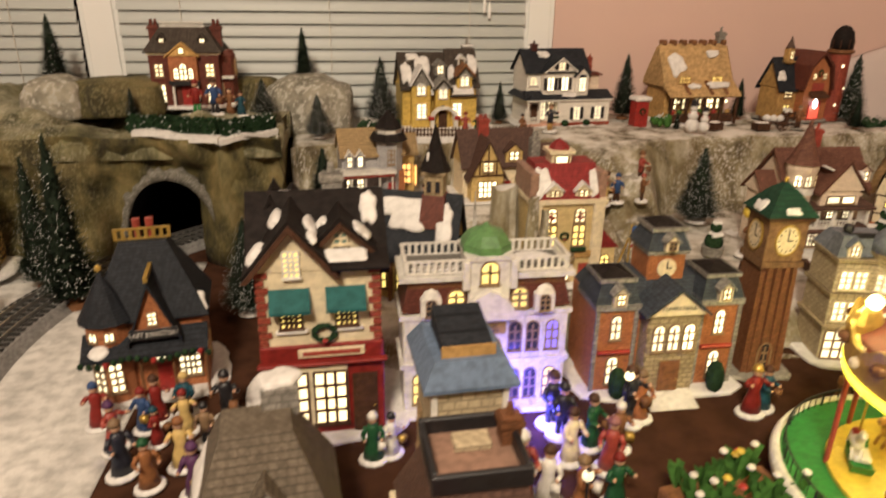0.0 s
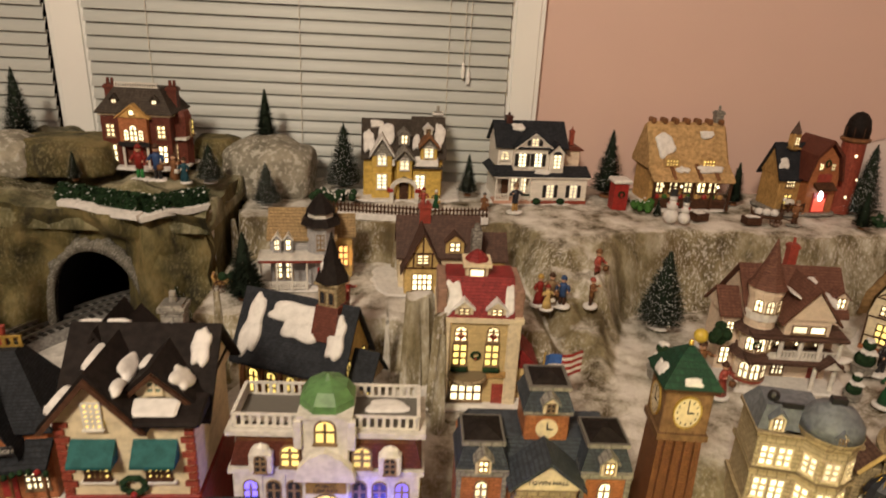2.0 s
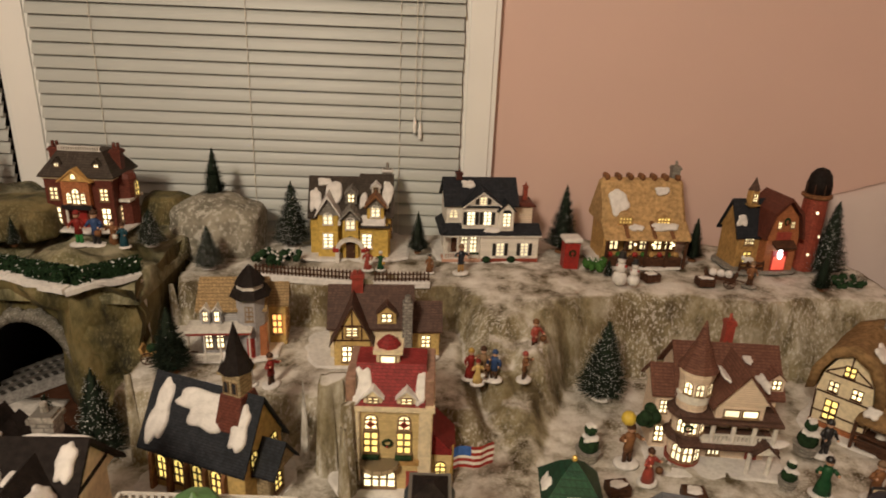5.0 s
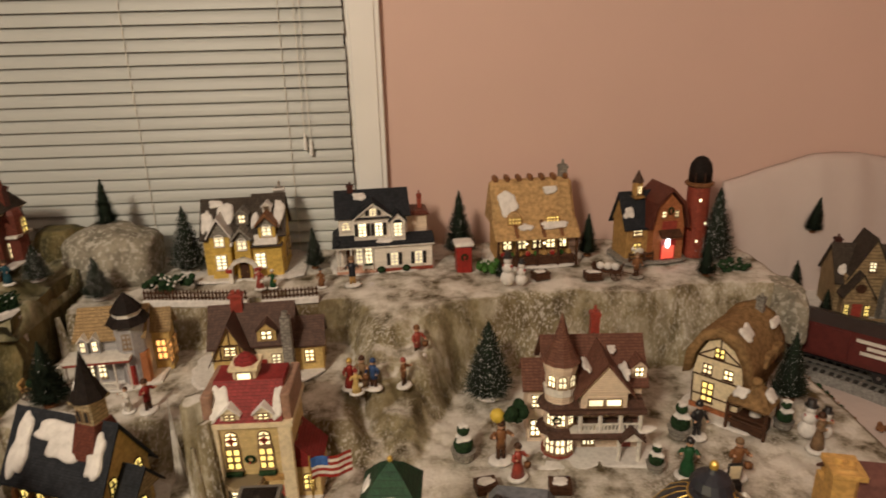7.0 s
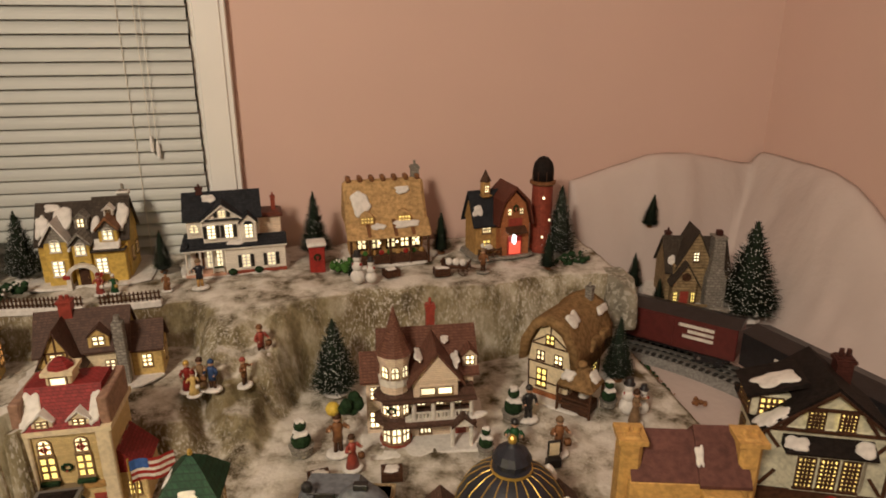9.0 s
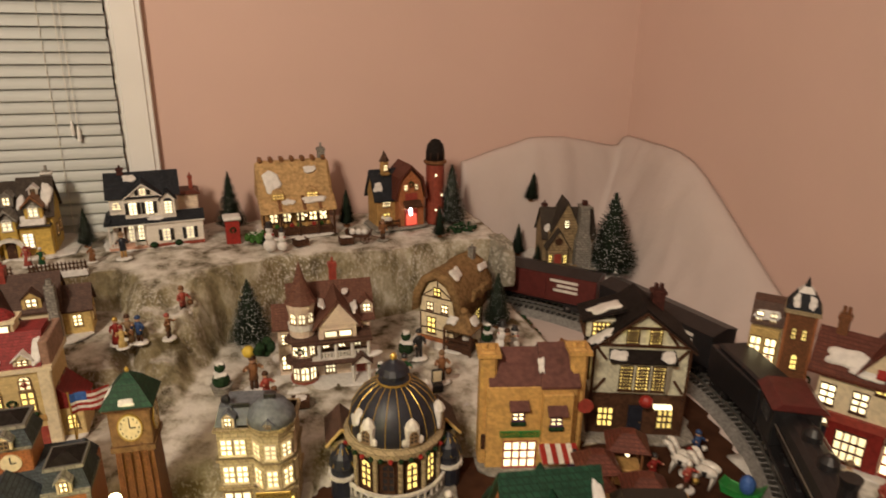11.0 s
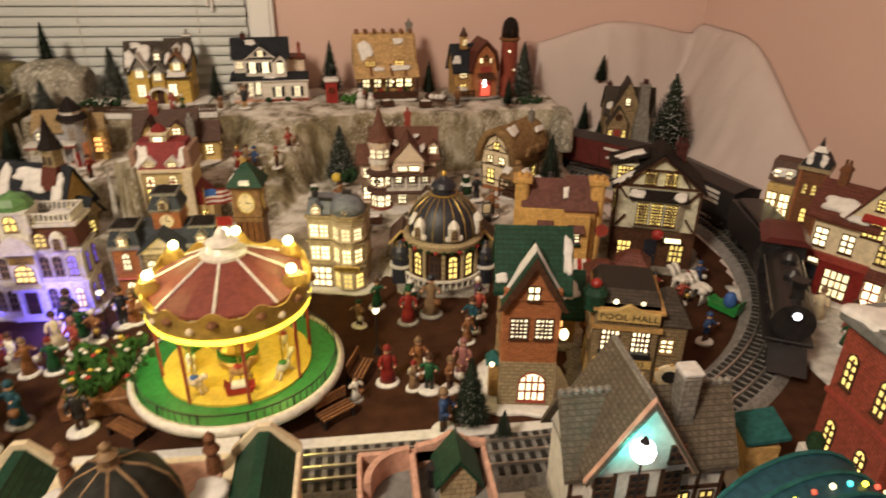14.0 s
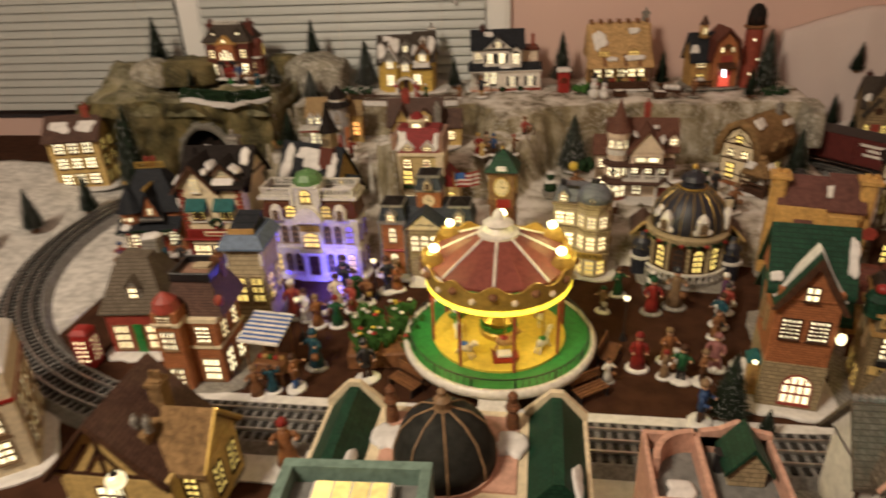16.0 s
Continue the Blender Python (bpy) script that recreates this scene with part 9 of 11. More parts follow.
def village_inn():
    e = thing("village_inn", "white timbered inn with grey-brown shingle roofs and snow", "model house", 0.53, -0.015, 0.0, 0, "village houses", (0.92, 0.92, 1.05))
    base(e, 0.2, 0.12, STONEG, 0, -0.012)
    walls(e, 0.15, 0.062, 0, 0.076, WHITE)
    gable(e, 0.15, 0.066, 0.073, 0.045, SHGREY, "x", 0, 0.002, 0.008, 0.005, WHITE)
    for x0, x1 in ((-0.083, -0.026), (0.034, 0.083)):
        n = int((x1 - x0) / 0.0065)
        for i in range(n):
            part("ridge_tile", ball(B(), x0 + (i + 0.5) * (x1 - x0) / n, 0.002, 0.124, 0.0042, 0, 7, 5, 1.0, 1.0, 0.8), STONEG, e)
    walls(e, 0.086, 0.04, 0, 0.082, WHITE, -0.018, -0.026)
    gable(e, 0.09, 0.09, 0.08, 0.062, SHGREY, "y", -0.018, -0.004, 0.006, 0.005, WHITE)
    for s in (-1, 1):
        part("verge_board", prism(B(), [(-0.018 + s * 0.053, 0.075), (-0.018 + s * 0.047, 0.075), (-0.018, 0.142), (-0.018, 0.151)], "y", -0.0535, -0.049), STONEP, e)
    part("ridge_snow", tube(B(), (-0.018, -0.05, 0.148), (-0.018, 0.044, 0.148), 0.003, 6), STONEG, e)
    part("stone_chimney", bev(bx(B(), 0.024, 0.042, -0.018, 0.0, 0.08, 0.142)), STONEG, e)
    part("chimney_snow", bev(bx(B(), 0.023, 0.043, -0.019, 0.001, 0.142, 0.148), 0.002), SNOW, e)
    beams(e, [(-0.06, 0.046, 0.024, 0.046), (-0.06, 0.08, 0.024, 0.08), (-0.04, 0.0, -0.04, 0.08), (0.004, 0.0, 0.004, 0.08)], -0.0462, TIMBER, 0.0018)
    row(e, (-0.05, -0.018, 0.014), 0.052, 0.014, 0.02, off=0.0462, glass=DIMGL, cols=2, rows=3, frame=TIMBER)
    win(e, 0.012, 0.088, 0.012, 0.014, off=0.0498, glass=DIMGL, cols=2, rows=2, frame=TIMBER)
    beams(e, [(-0.074, 0.04, -0.06, 0.04), (-0.074, 0.002, -0.074, 0.076)], -0.0315, TIMBER, 0.0018)
    beams(e, [(0.05, 0.002, 0.05, 0.076), (0.074, 0.002, 0.074, 0.076), (0.026, 0.04, 0.074, 0.04)], -0.0315, TIMBER, 0.0018)
    row(e, (0.037, 0.062), 0.012, 0.012, 0.022, off=0.0312, glass=LITY, frame=TIMBER)


village_inn()


def street_lamp(x, y, h, glass, label, r=0.006):
    e = thing("street_lamp", label, "street lamp", x, y, 0.0, 0, "street lamps")
    part("foot", lathe(B(), 0, 0, [(0.005, 0), (0.004, 0.004), (0.0015, 0.012)], 10), BLACK, e)
    part("pole", tube(B(), (0, 0, 0.008), (0, 0, h - r), 0.001, 6), BLACK, e)
    part("globe", ball(B(), 0, 0, h, r, 0, 12, 8), glass, e, "glowing globe")
    part("cap", lathe(B(), 0, 0, [(r * 0.5, h + r * 0.8), (0.0006, h + r * 1.5)], 8), BLACK, e)


street_lamp(0.487, -0.104, 0.148, COOLW, "street lamp with a bright cool white globe", 0.009)
street_lamp(-0.125, -0.135, 0.108, LITW, "small street lamp with a white glowing globe", 0.008)
for p in ((-0.105, 0.215), (0.31, 0.245), (0.2, 0.335), (-0.03, 0.325), (0.62, 0.4)):
    street_lamp(p[0], p[1], 0.062, LITW, "small black street lamp with a lit globe", 0.004)
cool = bpy.data.lights.new("inn_lamp_light", "POINT")
cool.energy, cool.color, cool.shadow_soft_size = 0.11, (0.1, 0.95, 0.9), 0.012
new("inn_lamp_light", cool).location = (0.497, -0.066, 0.12)


def flat_brick_house():
    e = thing("red_brick_tenement", "red brick tenement with flat grey snowy roof and yellow windows", "model house", 0.724, -0.07, 0.0, 0, "village houses", (0.94, 0.94, 1.06))
    base(e, 0.12, 0.11)
    walls(e, 0.092, 0.076, 0, 0.186, BRICKR)
    part("roof", bev(bx(B(), -0.053, 0.053, -0.045, 0.045, 0.186, 0.197), 0.002), ROOFGR, e)
    part("roof_rim", bx(B(), -0.05, 0.05, -0.042, 0.042, 0.197, 0.199), ROOFGR, e)
    for z in (0.06, 0.122):
        trim(e, 0.092, 0.076, z, 0.004, DKRED, over=0.0015)
    for z in (0.014, 0.076, 0.138):
        row(e, (-0.026, 0.008, 0.034), z, 0.0105, 0.028, off=0.0382, glass=LITY, cols=2, rows=4, arch=True, frame=TIMBER)
        row(e, (-0.02, 0.018), z, 0.0105, 0.028, face="l", off=0.0462, glass=LITY, cols=2, rows=4, arch=True, frame=TIMBER)
        row(e, (-0.02, 0.018), z, 0.013, 0.03, face="b", off=0.0382, glass=LITY, cols=2, rows=4, frame=TIMBER)
    for y in (-0.018, 0.02):
        part("balcony", bev(bx(B(), -0.062, -0.046, y - 0.014, y + 0.014, 0.06, 0.074)), WHITE, e)
    part("potted_bush", ball(B(), -0.055, 0.022, 0.082, 0.008, 0, 8, 6, sz=1.3), HEDGE, e)
    snow(e, -0.03, 0.02, 0.198, 0.026, 0.02, t=0.004)
    snow(e, 0.035, 0.025, 0.198, 0.014, 0.01, t=0.004)
    snow(e, 0.03, -0.034, 0.198, 0.02, 0.008, t=0.004)


flat_brick_house()


def teal_stall():
    e = thing("teal_roofed_stall", "small wooden stall under a teal canvas roof", "stall", 0.665, 0.008, 0.0, -10, "market stalls")
    part("stall_roof", prism(B(), [(-0.02, 0.048), (0.018, 0.058), (0.018, 0.062), (-0.02, 0.052)], "y", -0.022, 0.022), TEAL, e)
    part("counter", bev(bx(B(), -0.014, 0.014, -0.018, 0.018, 0, 0.046)), TAN, e)
    part("snow_mat", bev(bx(B(), -0.03, 0.03, -0.03, 0.03, 0, 0.003)), SNOW, e)


teal_stall()


def blue_arch():
    e = thing("blue_arched_kiosk", "dark blue arched kiosk trimmed with small coloured lamps", "kiosk", 0.604, -0.158, -0.006, 8)
    bm = B()
    ring = range(-1, 16)
    cols = []
    for k in ring:
        c = math.pi * min(max(k, 0), 14) / 14
        z = 0.0 if k in (-1, 15) else 0.09
        cols.append([bm.verts.new((r * math.cos(c), y, z + (0.85 * r * math.sin(c) if z else 0.0)))
                     for r, y in ((0.056, -0.035), (0.068, -0.035), (0.068, 0.045), (0.056, 0.045))])
    for p, q in zip(cols, cols[1:]):
        for m in range(4):
            n = (m + 1) % 4
            bm.faces.new((p[m], p[n], q[n], q[m]))
    bm.faces.new(cols[0])
    bm.faces.new(cols[-1][::-1])
    bmesh.ops.recalc_face_normals(bm, faces=bm.faces)
    part("arched_roof", bm, NAVYT, e)
    for yy in (-0.036, -0.016, 0.004, 0.024, 0.044):
        hoop = [(0.0695 * math.cos(math.pi * k / 14), yy, 0.09 + 0.85 * 0.0695 * math.sin(math.pi * k / 14)) for k in range(15)]
        rb = B()
        for p, q in zip(hoop, hoop[1:]):
            tube(rb, p, q, 0.0016, 5)
        part("roof_rib", rb, TEAL, e)
    part("back_wall", lathe(B(), 0, 0.0, [(0.056, 0.0), (0.052, 0.1), (0.03, 0.13)], 16, sy=0.5), BLUE, e)
    for k in range(15):
        a = math.pi * (k + 0.5) / 15
        part("lamp_bead", ball(B(), 0.0705 * math.cos(a), 0.012, 0.09 + 0.85 * 0.0705 * math.sin(a), 0.0022, 0, 6, 4), (LITR, RINGL, LITT, LIT)[k % 4], e)


blue_arch()

# ---- left end of the town ----


def brick_villa():
    e = thing("orange_brick_villa", "orange brick villa with a dark crowned mansard roof", "model house", -0.199, 0.148, 0.0, 2, "village houses", (0.89, 0.89, 0.88))
    base(e, 0.13, 0.12, STONEG)
    walls(e, 0.075, 0.075, 0, 0.102, BRICKO)
    trim(e, 0.075, 0.075, 0.06, 0.004, CREAM)
    trim(e, 0.075, 0.075, 0.1, 0.006, CREAM)
    part("mansard", frus(B(), 0.006, 0.008, 0.106, 0.15, 0.084, 0.08, 0.05, 0.046), SHBROWN, e)
    part("crown_deck", bx(B(), -0.018, 0.03, -0.014, 0.032, 0.15, 0.152), POSTB, e)
    for x0, x1, y0, y1 in ((-0.022, 0.034, -0.018, -0.0142), (-0.022, 0.034, 0.0322, 0.036), (-0.022, -0.0182, -0.0142, 0.0322), (0.0302, 0.034, -0.0142, 0.0322)):
        part("roof_cresting", bev(bx(B(), x0, x1, y0, y1, 0.1495, 0.162), 0.0008), BLACK, e)
    part("roof_hatch", bev(bx(B(), -0.004, 0.018, 0.012, 0.026, 0.152, 0.157), 0.0008), POSTW, e)
    walls(e, 0.034, 0.026, 0, 0.125, BRICKO, -0.02, -0.042, "tower")
    trim(e, 0.034, 0.026, 0.104, 0.005, CREAM, -0.02, -0.042)
    part("tower_dome", lathe(B(), -0.02, -0.042, [(0.018, 0.125), (0.015, 0.138), (0.006, 0.146), (0.001, 0.15)], 10), DKRED, e)
    for z in (0.012, 0.07, 0.108):
        win(e, -0.02, z, 0.016, 0.012 if z > 0.1 else 0.026, off=0.0552, glass=LITW, cols=4, rows=3)
    row(e, (0.018,), 0.07, 0.016, 0.024, off=0.0377, glass=LITW, cols=3, rows=4)
    win(e, 0.02, 0.01, 0.02, 0.032, off=0.0377, glass=LITW, cols=3)
    row(e, (-0.018, 0.016), 0.012, 0.016, 0.034, face="r", off=0.0377, glass=LITW, cols=2)
    row(e, (-0.018, 0.016), 0.068, 0.013, 0.024, face="r", off=0.0377, glass=LIT, cols=2)
    for s in (-1, 1):
        part("roof_urn", ball(B(), 0.01 + s * 0.036, -0.03, 0.13, 0.006, 0, 8, 6, sz=1.4), DKRED, e)
    chimney(e, 0.03, 0.02, 0.13, 0.012, 0.04, BRICKB, 1)


brick_villa()


def grey_roof_shop():
    e = thing("grey_roofed_shop", "low shop with steep grey shingle roof and red front", "model house", -0.308, 0.212, 0.0, 6, "village houses", (0.78, 0.95, 1.04))
    base(e, 0.13, 0.13)
    walls(e, 0.1, 0.085, 0, 0.062, STONEG)
    part("shopfront", bev(bx(B(), -0.051, 0.051, -0.047, -0.042, 0.002, 0.058)), DKRED, e)
    trim(e, 0.102, 0.09, 0.056, 0.005, GOLD)
    hip(e, 0.1, 0.085, 0.061, 0.06, SHGREY, 0.05, 0.03, over=0.008)
    dormer(e, 0.004, -0.04, 0.074, 0.022, 0.018, STONEG, SHGREY, LITW, 0.03)
    row(e, (-0.028, 0.026), 0.01, 0.022, 0.032, off=0.0472, glass=LIT, cols=3)
    door(e, 0.0, 0.004, 0.016, 0.04, 0.0472, GREEN)
    part("roof_box", bev(bx(B(), 0.004, 0.032, 0.008, 0.03, 0.115, 0.134)), STONEG, e)
    snow(e, 0.018, 0.019, 0.135, 0.014, 0.011, t=0.003)
    snow(e, -0.044, 0.01, 0.084, 0.012, 0.026, -52, "y", t=0.004)


grey_roof_shop()


def brown_roof_house():
    e = thing("brown_roofed_tudor", "tudor house with large brown shingle roofs and ochre gable", "model house", -0.17, -0.045, 0.0, 0, "village houses", (0.83, 0.9, 0.91))
    base(e, 0.19, 0.14, STONEG)
    walls(e, 0.13, 0.1, 0, 0.066, OCHRE)
    gable(e, 0.13, 0.1, 0.062, 0.068, SHBROWN, "y", -0.008, 0.002, 0.007, 0.006, OCHRE)
    beams(e, [(-0.066, 0.068, 0.05, 0.068), (-0.008, 0.068, -0.008, 0.124), (-0.05, 0.07, -0.02, 0.106), (0.034, 0.07, 0.004, 0.106), (-0.008, 0.1, -0.03, 0.07), (-0.008, 0.1, 0.014, 0.07)], -0.0492, TIMBER, 0.002)
    for s in (-1, 1):
        part("verge_board", tube(B(), (-0.008 + s * 0.07, -0.056, 0.062), (-0.008, -0.056, 0.134), 0.0026, 6), TIMBER, e)
    walls(e, 0.05, 0.07, 0, 0.068, OCHRE, 0.07, 0.004, "wing")
    gable(e, 0.05, 0.074, 0.066, 0.04, THATCHB, "x", 0.068, 0.004, 0.006, 0.006, OCHRE)
    for q in (-1, 1):
        part("gold_verge", tube(B(), (0.1, 0.004 + q * 0.042, 0.066), (0.1, 0.004, 0.112), 0.0026, 6), GOLD, e)
    part("roof_dormer", bev(bx(B(), 0.012, 0.036, -0.03, 0.0, 0.076, 0.102), 0.001), THATCHB, e)
    chimney(e, 0.026, 0.02, 0.09, 0.016, 0.045, THATCHB, 2)
    for k in (0.0, 0.014):
        part("roof_lantern", lathe(B(), 0.02 + k, -0.02, [(0.005, 0.1), (0.005, 0.114), (0.0008, 0.122)], 8), STONEG, e)
    win(e, -0.008, 0.02, 0.03, 0.032, off=0.0502, glass=LITW, cols=3, frame=TIMBER)
    row(e, (-0.012, 0.02), 0.02, 0.014, 0.034, face="r", off=0.0955, glass=LITY, cols=3, rows=4, frame=TIMBER)
    win(e, 0.07, 0.02, 0.022, 0.034, off=0.0312, glass=LITY, cols=3, rows=4, frame=TIMBER)


brown_roof_house()


def cream_block():
    e = thing("cream_hall", "cream plaster hall with snowy roof and red stripe", "model house", -0.385, -0.02, 0.0, 35, "village houses")
    base(e, 0.15, 0.14)
    walls(e, 0.12, 0.11, 0, 0.12, CREAM)
    part("red_band", bx(B(), -0.061, 0.061, -0.056, 0.056, 0.088, 0.092), RED, e)
    part("snow_roof", bev(frus(B(), 0, 0, 0.12, 0.145, 0.128, 0.118, 0.08, 0.07), 0.004), SNOW, e)
    for z in (0.02, 0.056):
        row(e, (-0.035, 0.0, 0.035), z, 0.014, 0.024, face="r", off=0.0602, glass=LITW)
        row(e, (-0.035, 0.0, 0.035), z, 0.014, 0.024, off=0.0552, glass=LITW)


cream_block()


def left_inn():
    e = thing("lamplit_inn", "snow-roofed inn with many warm lit windows on snow", "model house", -0.755, 0.74, 0.012, 12, "village houses", (0.94, 0.94, 0.83))
    base(e, 0.15, 0.12)
    walls(e, 0.11, 0.08, 0, 0.13, OCHRE)
    gable(e, 0.11, 0.085, 0.128, 0.045, SHBROWN, "x", 0, 0, 0.006, 0.005, OCHRE)
    for z in (0.014, 0.055, 0.094):
        row(e, (-0.03, 0.0, 0.03), z, 0.018, 0.026, off=0.0402, glass=LITW, cols=3, frame=TIMBER)
        row(e, (-0.02, 0.018), z, 0.016, 0.026, face="r", off=0.0552, glass=LITY, cols=3, frame=TIMBER)
    for x in (-0.025, 0.03):
        snow(e, x, -0.02, 0.155, 0.022, 0.016, 46, t=0.004)
    chimney(e, 0.03, 0.0, 0.16, 0.014, 0.04, BRICKR, 1)


left_inn()


def phone_box():
    e = thing("telephone_box", "small red telephone box with glazed panes", "telephone box", -0.362, 0.142, 0.0, 5)
    part("box", bev(bx(B(), -0.011, 0.011, -0.011, 0.011, 0, 0.05)), RED, e)
    part("dome_top", bev(frus(B(), 0, 0, 0.05, 0.056, 0.024, 0.024, 0.014, 0.014), 0.001), RED, e)
    for f in "flr":
        win(e, 0, 0.01, 0.013, 0.032, face=f, off=0.0111, glass=LIT, cols=3, rows=5, frame=RED, sill=False)


phone_box()


def red_booth(x, y, z):
    e = thing("red_shed", "small red wooden shed with a snowy flat roof", "shed", x, y, z, 5)
    part("shed_wall", bev(bx(B(), -0.012, 0.012, -0.01, 0.012, 0, 0.044)), RED, e)
    part("snow_roof", bev(bx(B(), -0.015, 0.015, -0.014, 0.015, 0.044, 0.051), 0.002), SNOW, e)
    wreath(e, 0, -0.0115, 0.027, 0.0045)


red_booth(0.247, 0.965, 0.142)

# ---- trees ----


def brush(seed, n, tip):
    rnd = random.Random(seed)
    bm = B()
    lathe(bm, 0, 0, [(0.13, 0.1), (0.1, 0.4), (0.045, 0.8), (0.004, 0.97)], 9, 0)
    for i in range(n):
        t = 1 - math.sqrt(rnd.random()) * 0.98
        z = 0.08 + 0.9 * t
        a = rnd.random() * 2 * math.pi
        r = (0.26 * (1 - t) ** 0.85 + 0.012) * (0.75 + 0.4 * rnd.random())
        up = 0.02 + 0.05 * rnd.random()
        c, s = math.cos(a), math.sin(a)
        w = 0.008
        p0 = Vector((0.3 * r * c, 0.3 * r * s, z - up * 0.6))
        p1 = Vector((0.6 * r * c, 0.6 * r * s, z + up * 0.1))
        p2 = Vector((r * c, r * s, z + up * 0.6))
        sd = Vector((-s, c, 0.4 * (rnd.random() - 0.5))) * w
        v = [bm.verts.new(q) for q in (p0 - sd, p0 + sd, p1 + sd, p1 - sd, p2)]
        bm.faces.new(v[:4]).material_index = 0
        bm.faces.new((v[3], v[2], v[4]))
        if rnd.random() < tip:
            q = 0.0022 + 0.003 * rnd.random()
            u, o = Vector((-s, c, 0)) * q, Vector((-0.4 * c, -0.4 * s, 1)) * q
            bm.faces.new([bm.verts.new(p2 + k) for k in (-u, -o, u, o)]).material_index = 1
    me = bpy.data.meshes.new("crown")
    bm.to_mesh(me)
    bm.free()
    me.materials.append(NEEDLE)
    me.materials.append(FROST)
    return me


CROWNS = [brush(11, 1800, 0.7), brush(12, 1700, 0.3), brush(13, 1200, 0.04)]
BASEM = mesh("wooden_base", lathe(B(), 0, 0, [(0.09, 0.0), (0.085, 0.035), (0.02, 0.045)], 12), WOOD)
SBASEM = mesh("snow_base", lathe(B(), 0, 0, [(0.12, 0.0), (0.11, 0.03), (0.02, 0.05)], 12), SNOW)
TRUNKM = mesh("trunk", lathe(B(), 0, 0, [(0.02, 0.03), (0.015, 0.5), (0.004, 0.95)], 6), TIMBER)


def tree(x, y, z, h, kind=0, tilt=0, fat=1.0):
    lab = ("frosted dark green bottle-brush fir tree", "lightly frosted dark bottle-brush fir tree", "plain dark green bottle-brush fir tree")[kind]
    e = thing("fir_tree", lab + (" standing on a snowy base" if kind == 0 else " on a small wooden base"), "tree", x, y, z, 37 * (x * 100 % 7), "fir trees")
    e.matrix_world = pose(x, y, z, tilt, 0, 0) @ pose(0, 0, 0, 0, 0, (x * 997) % 360) @ Matrix.Diagonal((h * fat, h * fat, h, 1))
    part("crown", CROWNS[kind], None, e)
    part("trunk", TRUNKM, None, e)
    part("base", SBASEM if kind == 0 else BASEM, None, e)


def grove(*trees):
    for t in trees:
        tree(*t)


grove((-0.193, 1.0, 0.146, 0.112, 0, 0, 1.15), (0.008, 0.995, 0.146, 0.07, 1), (0.245, 1.03, 0.144, 0.115, 1), (0.457, 1.01, 0.144, 0.075, 2), (0.661, 0.985, 0.135, 0.128, 0), (0.612, 0.905, 0.142, 0.062, 2), (-0.317, 1.015, 0.218, 0.084, 2))
grove((-0.294, 0.9, 0.146, 0.066, 0, 0, 1.35), (-0.372, 0.895, 0.18, 0.056, 0, 0, 1.5), (-0.283, 0.715, 0.083, 0.09, 2, 0, 1.2), (0.264, 0.765, 0.036, 0.115, 0, 0, 1.2), (0.968, 0.885, 0.035, 0.18, 0, 0, 1.25), (0.663, 0.735, 0.03, 0.1, 1), (-0.69, 1.0, 0.2, 0.118, 1))
grove((-0.575, 0.64, 0.002, 0.21, 1, 0, 0.66), (-0.63, 0.7, 0.002, 0.17, 1, 0, 0.7), (0.403, 0.105, 0.0, 0.086, 1), (0.432, 0.072, 0.004, 0.04, 1), (-0.668, 0.6, 0.003, 0.08, 1), (-0.71, 0.5, 0.01, 0.085, 1), (-0.335, 0.63, 0.003, 0.135, 0))
grove((-0.37, 0.6, 0.003, 0.12, 0), (0.815, 1.0, 0.055, 0.072, 2), (-0.545, 0.86, 0.185, 0.042, 1), (0.9, 0.37, 0.003, 0.05, 1), (-0.74, 0.42, 0.01, 0.07, 1), (0.3, 0.93, 0.142, 0.03, 1), (0.825, 0.925, 0.06, 0.045, 2))
tree(0.862, 1.05, 0.158, 0.068, 2, 10)


def clump(name, label, x, y, z, w, d, h, mat, n, seed, kind="", cat="hedge", accents=()):
    rnd = random.Random(seed)
    bm = B()
    for i in range(n):
        px, py = rnd.uniform(-w / 2, w / 2), rnd.uniform(-d / 2, d / 2)
        r = h * rnd.uniform(0.22, 0.4)
        bmesh.ops.create_icosphere(bm, subdivisions=1, radius=r, matrix=pose(px, py, rnd.uniform(r, h - r * 0.6), rnd.uniform(0, 90), rnd.uniform(0, 90), 0))
    for f in bm.faces:
        f.material_index = 0
    if accents:
        for i in range(n):
            px, py = rnd.uniform(-w / 2, w / 2), rnd.uniform(-d / 2, d / 2)
            k = len(bm.faces)
            ball(bm, px, py, h * rnd.uniform(0.7, 1.05), h * 0.09, 1 + i % len(accents), 5, 3)
    return solid(name, label, cat, bm, [mat, *accents], x, y, z, kind=kind or "stuff")




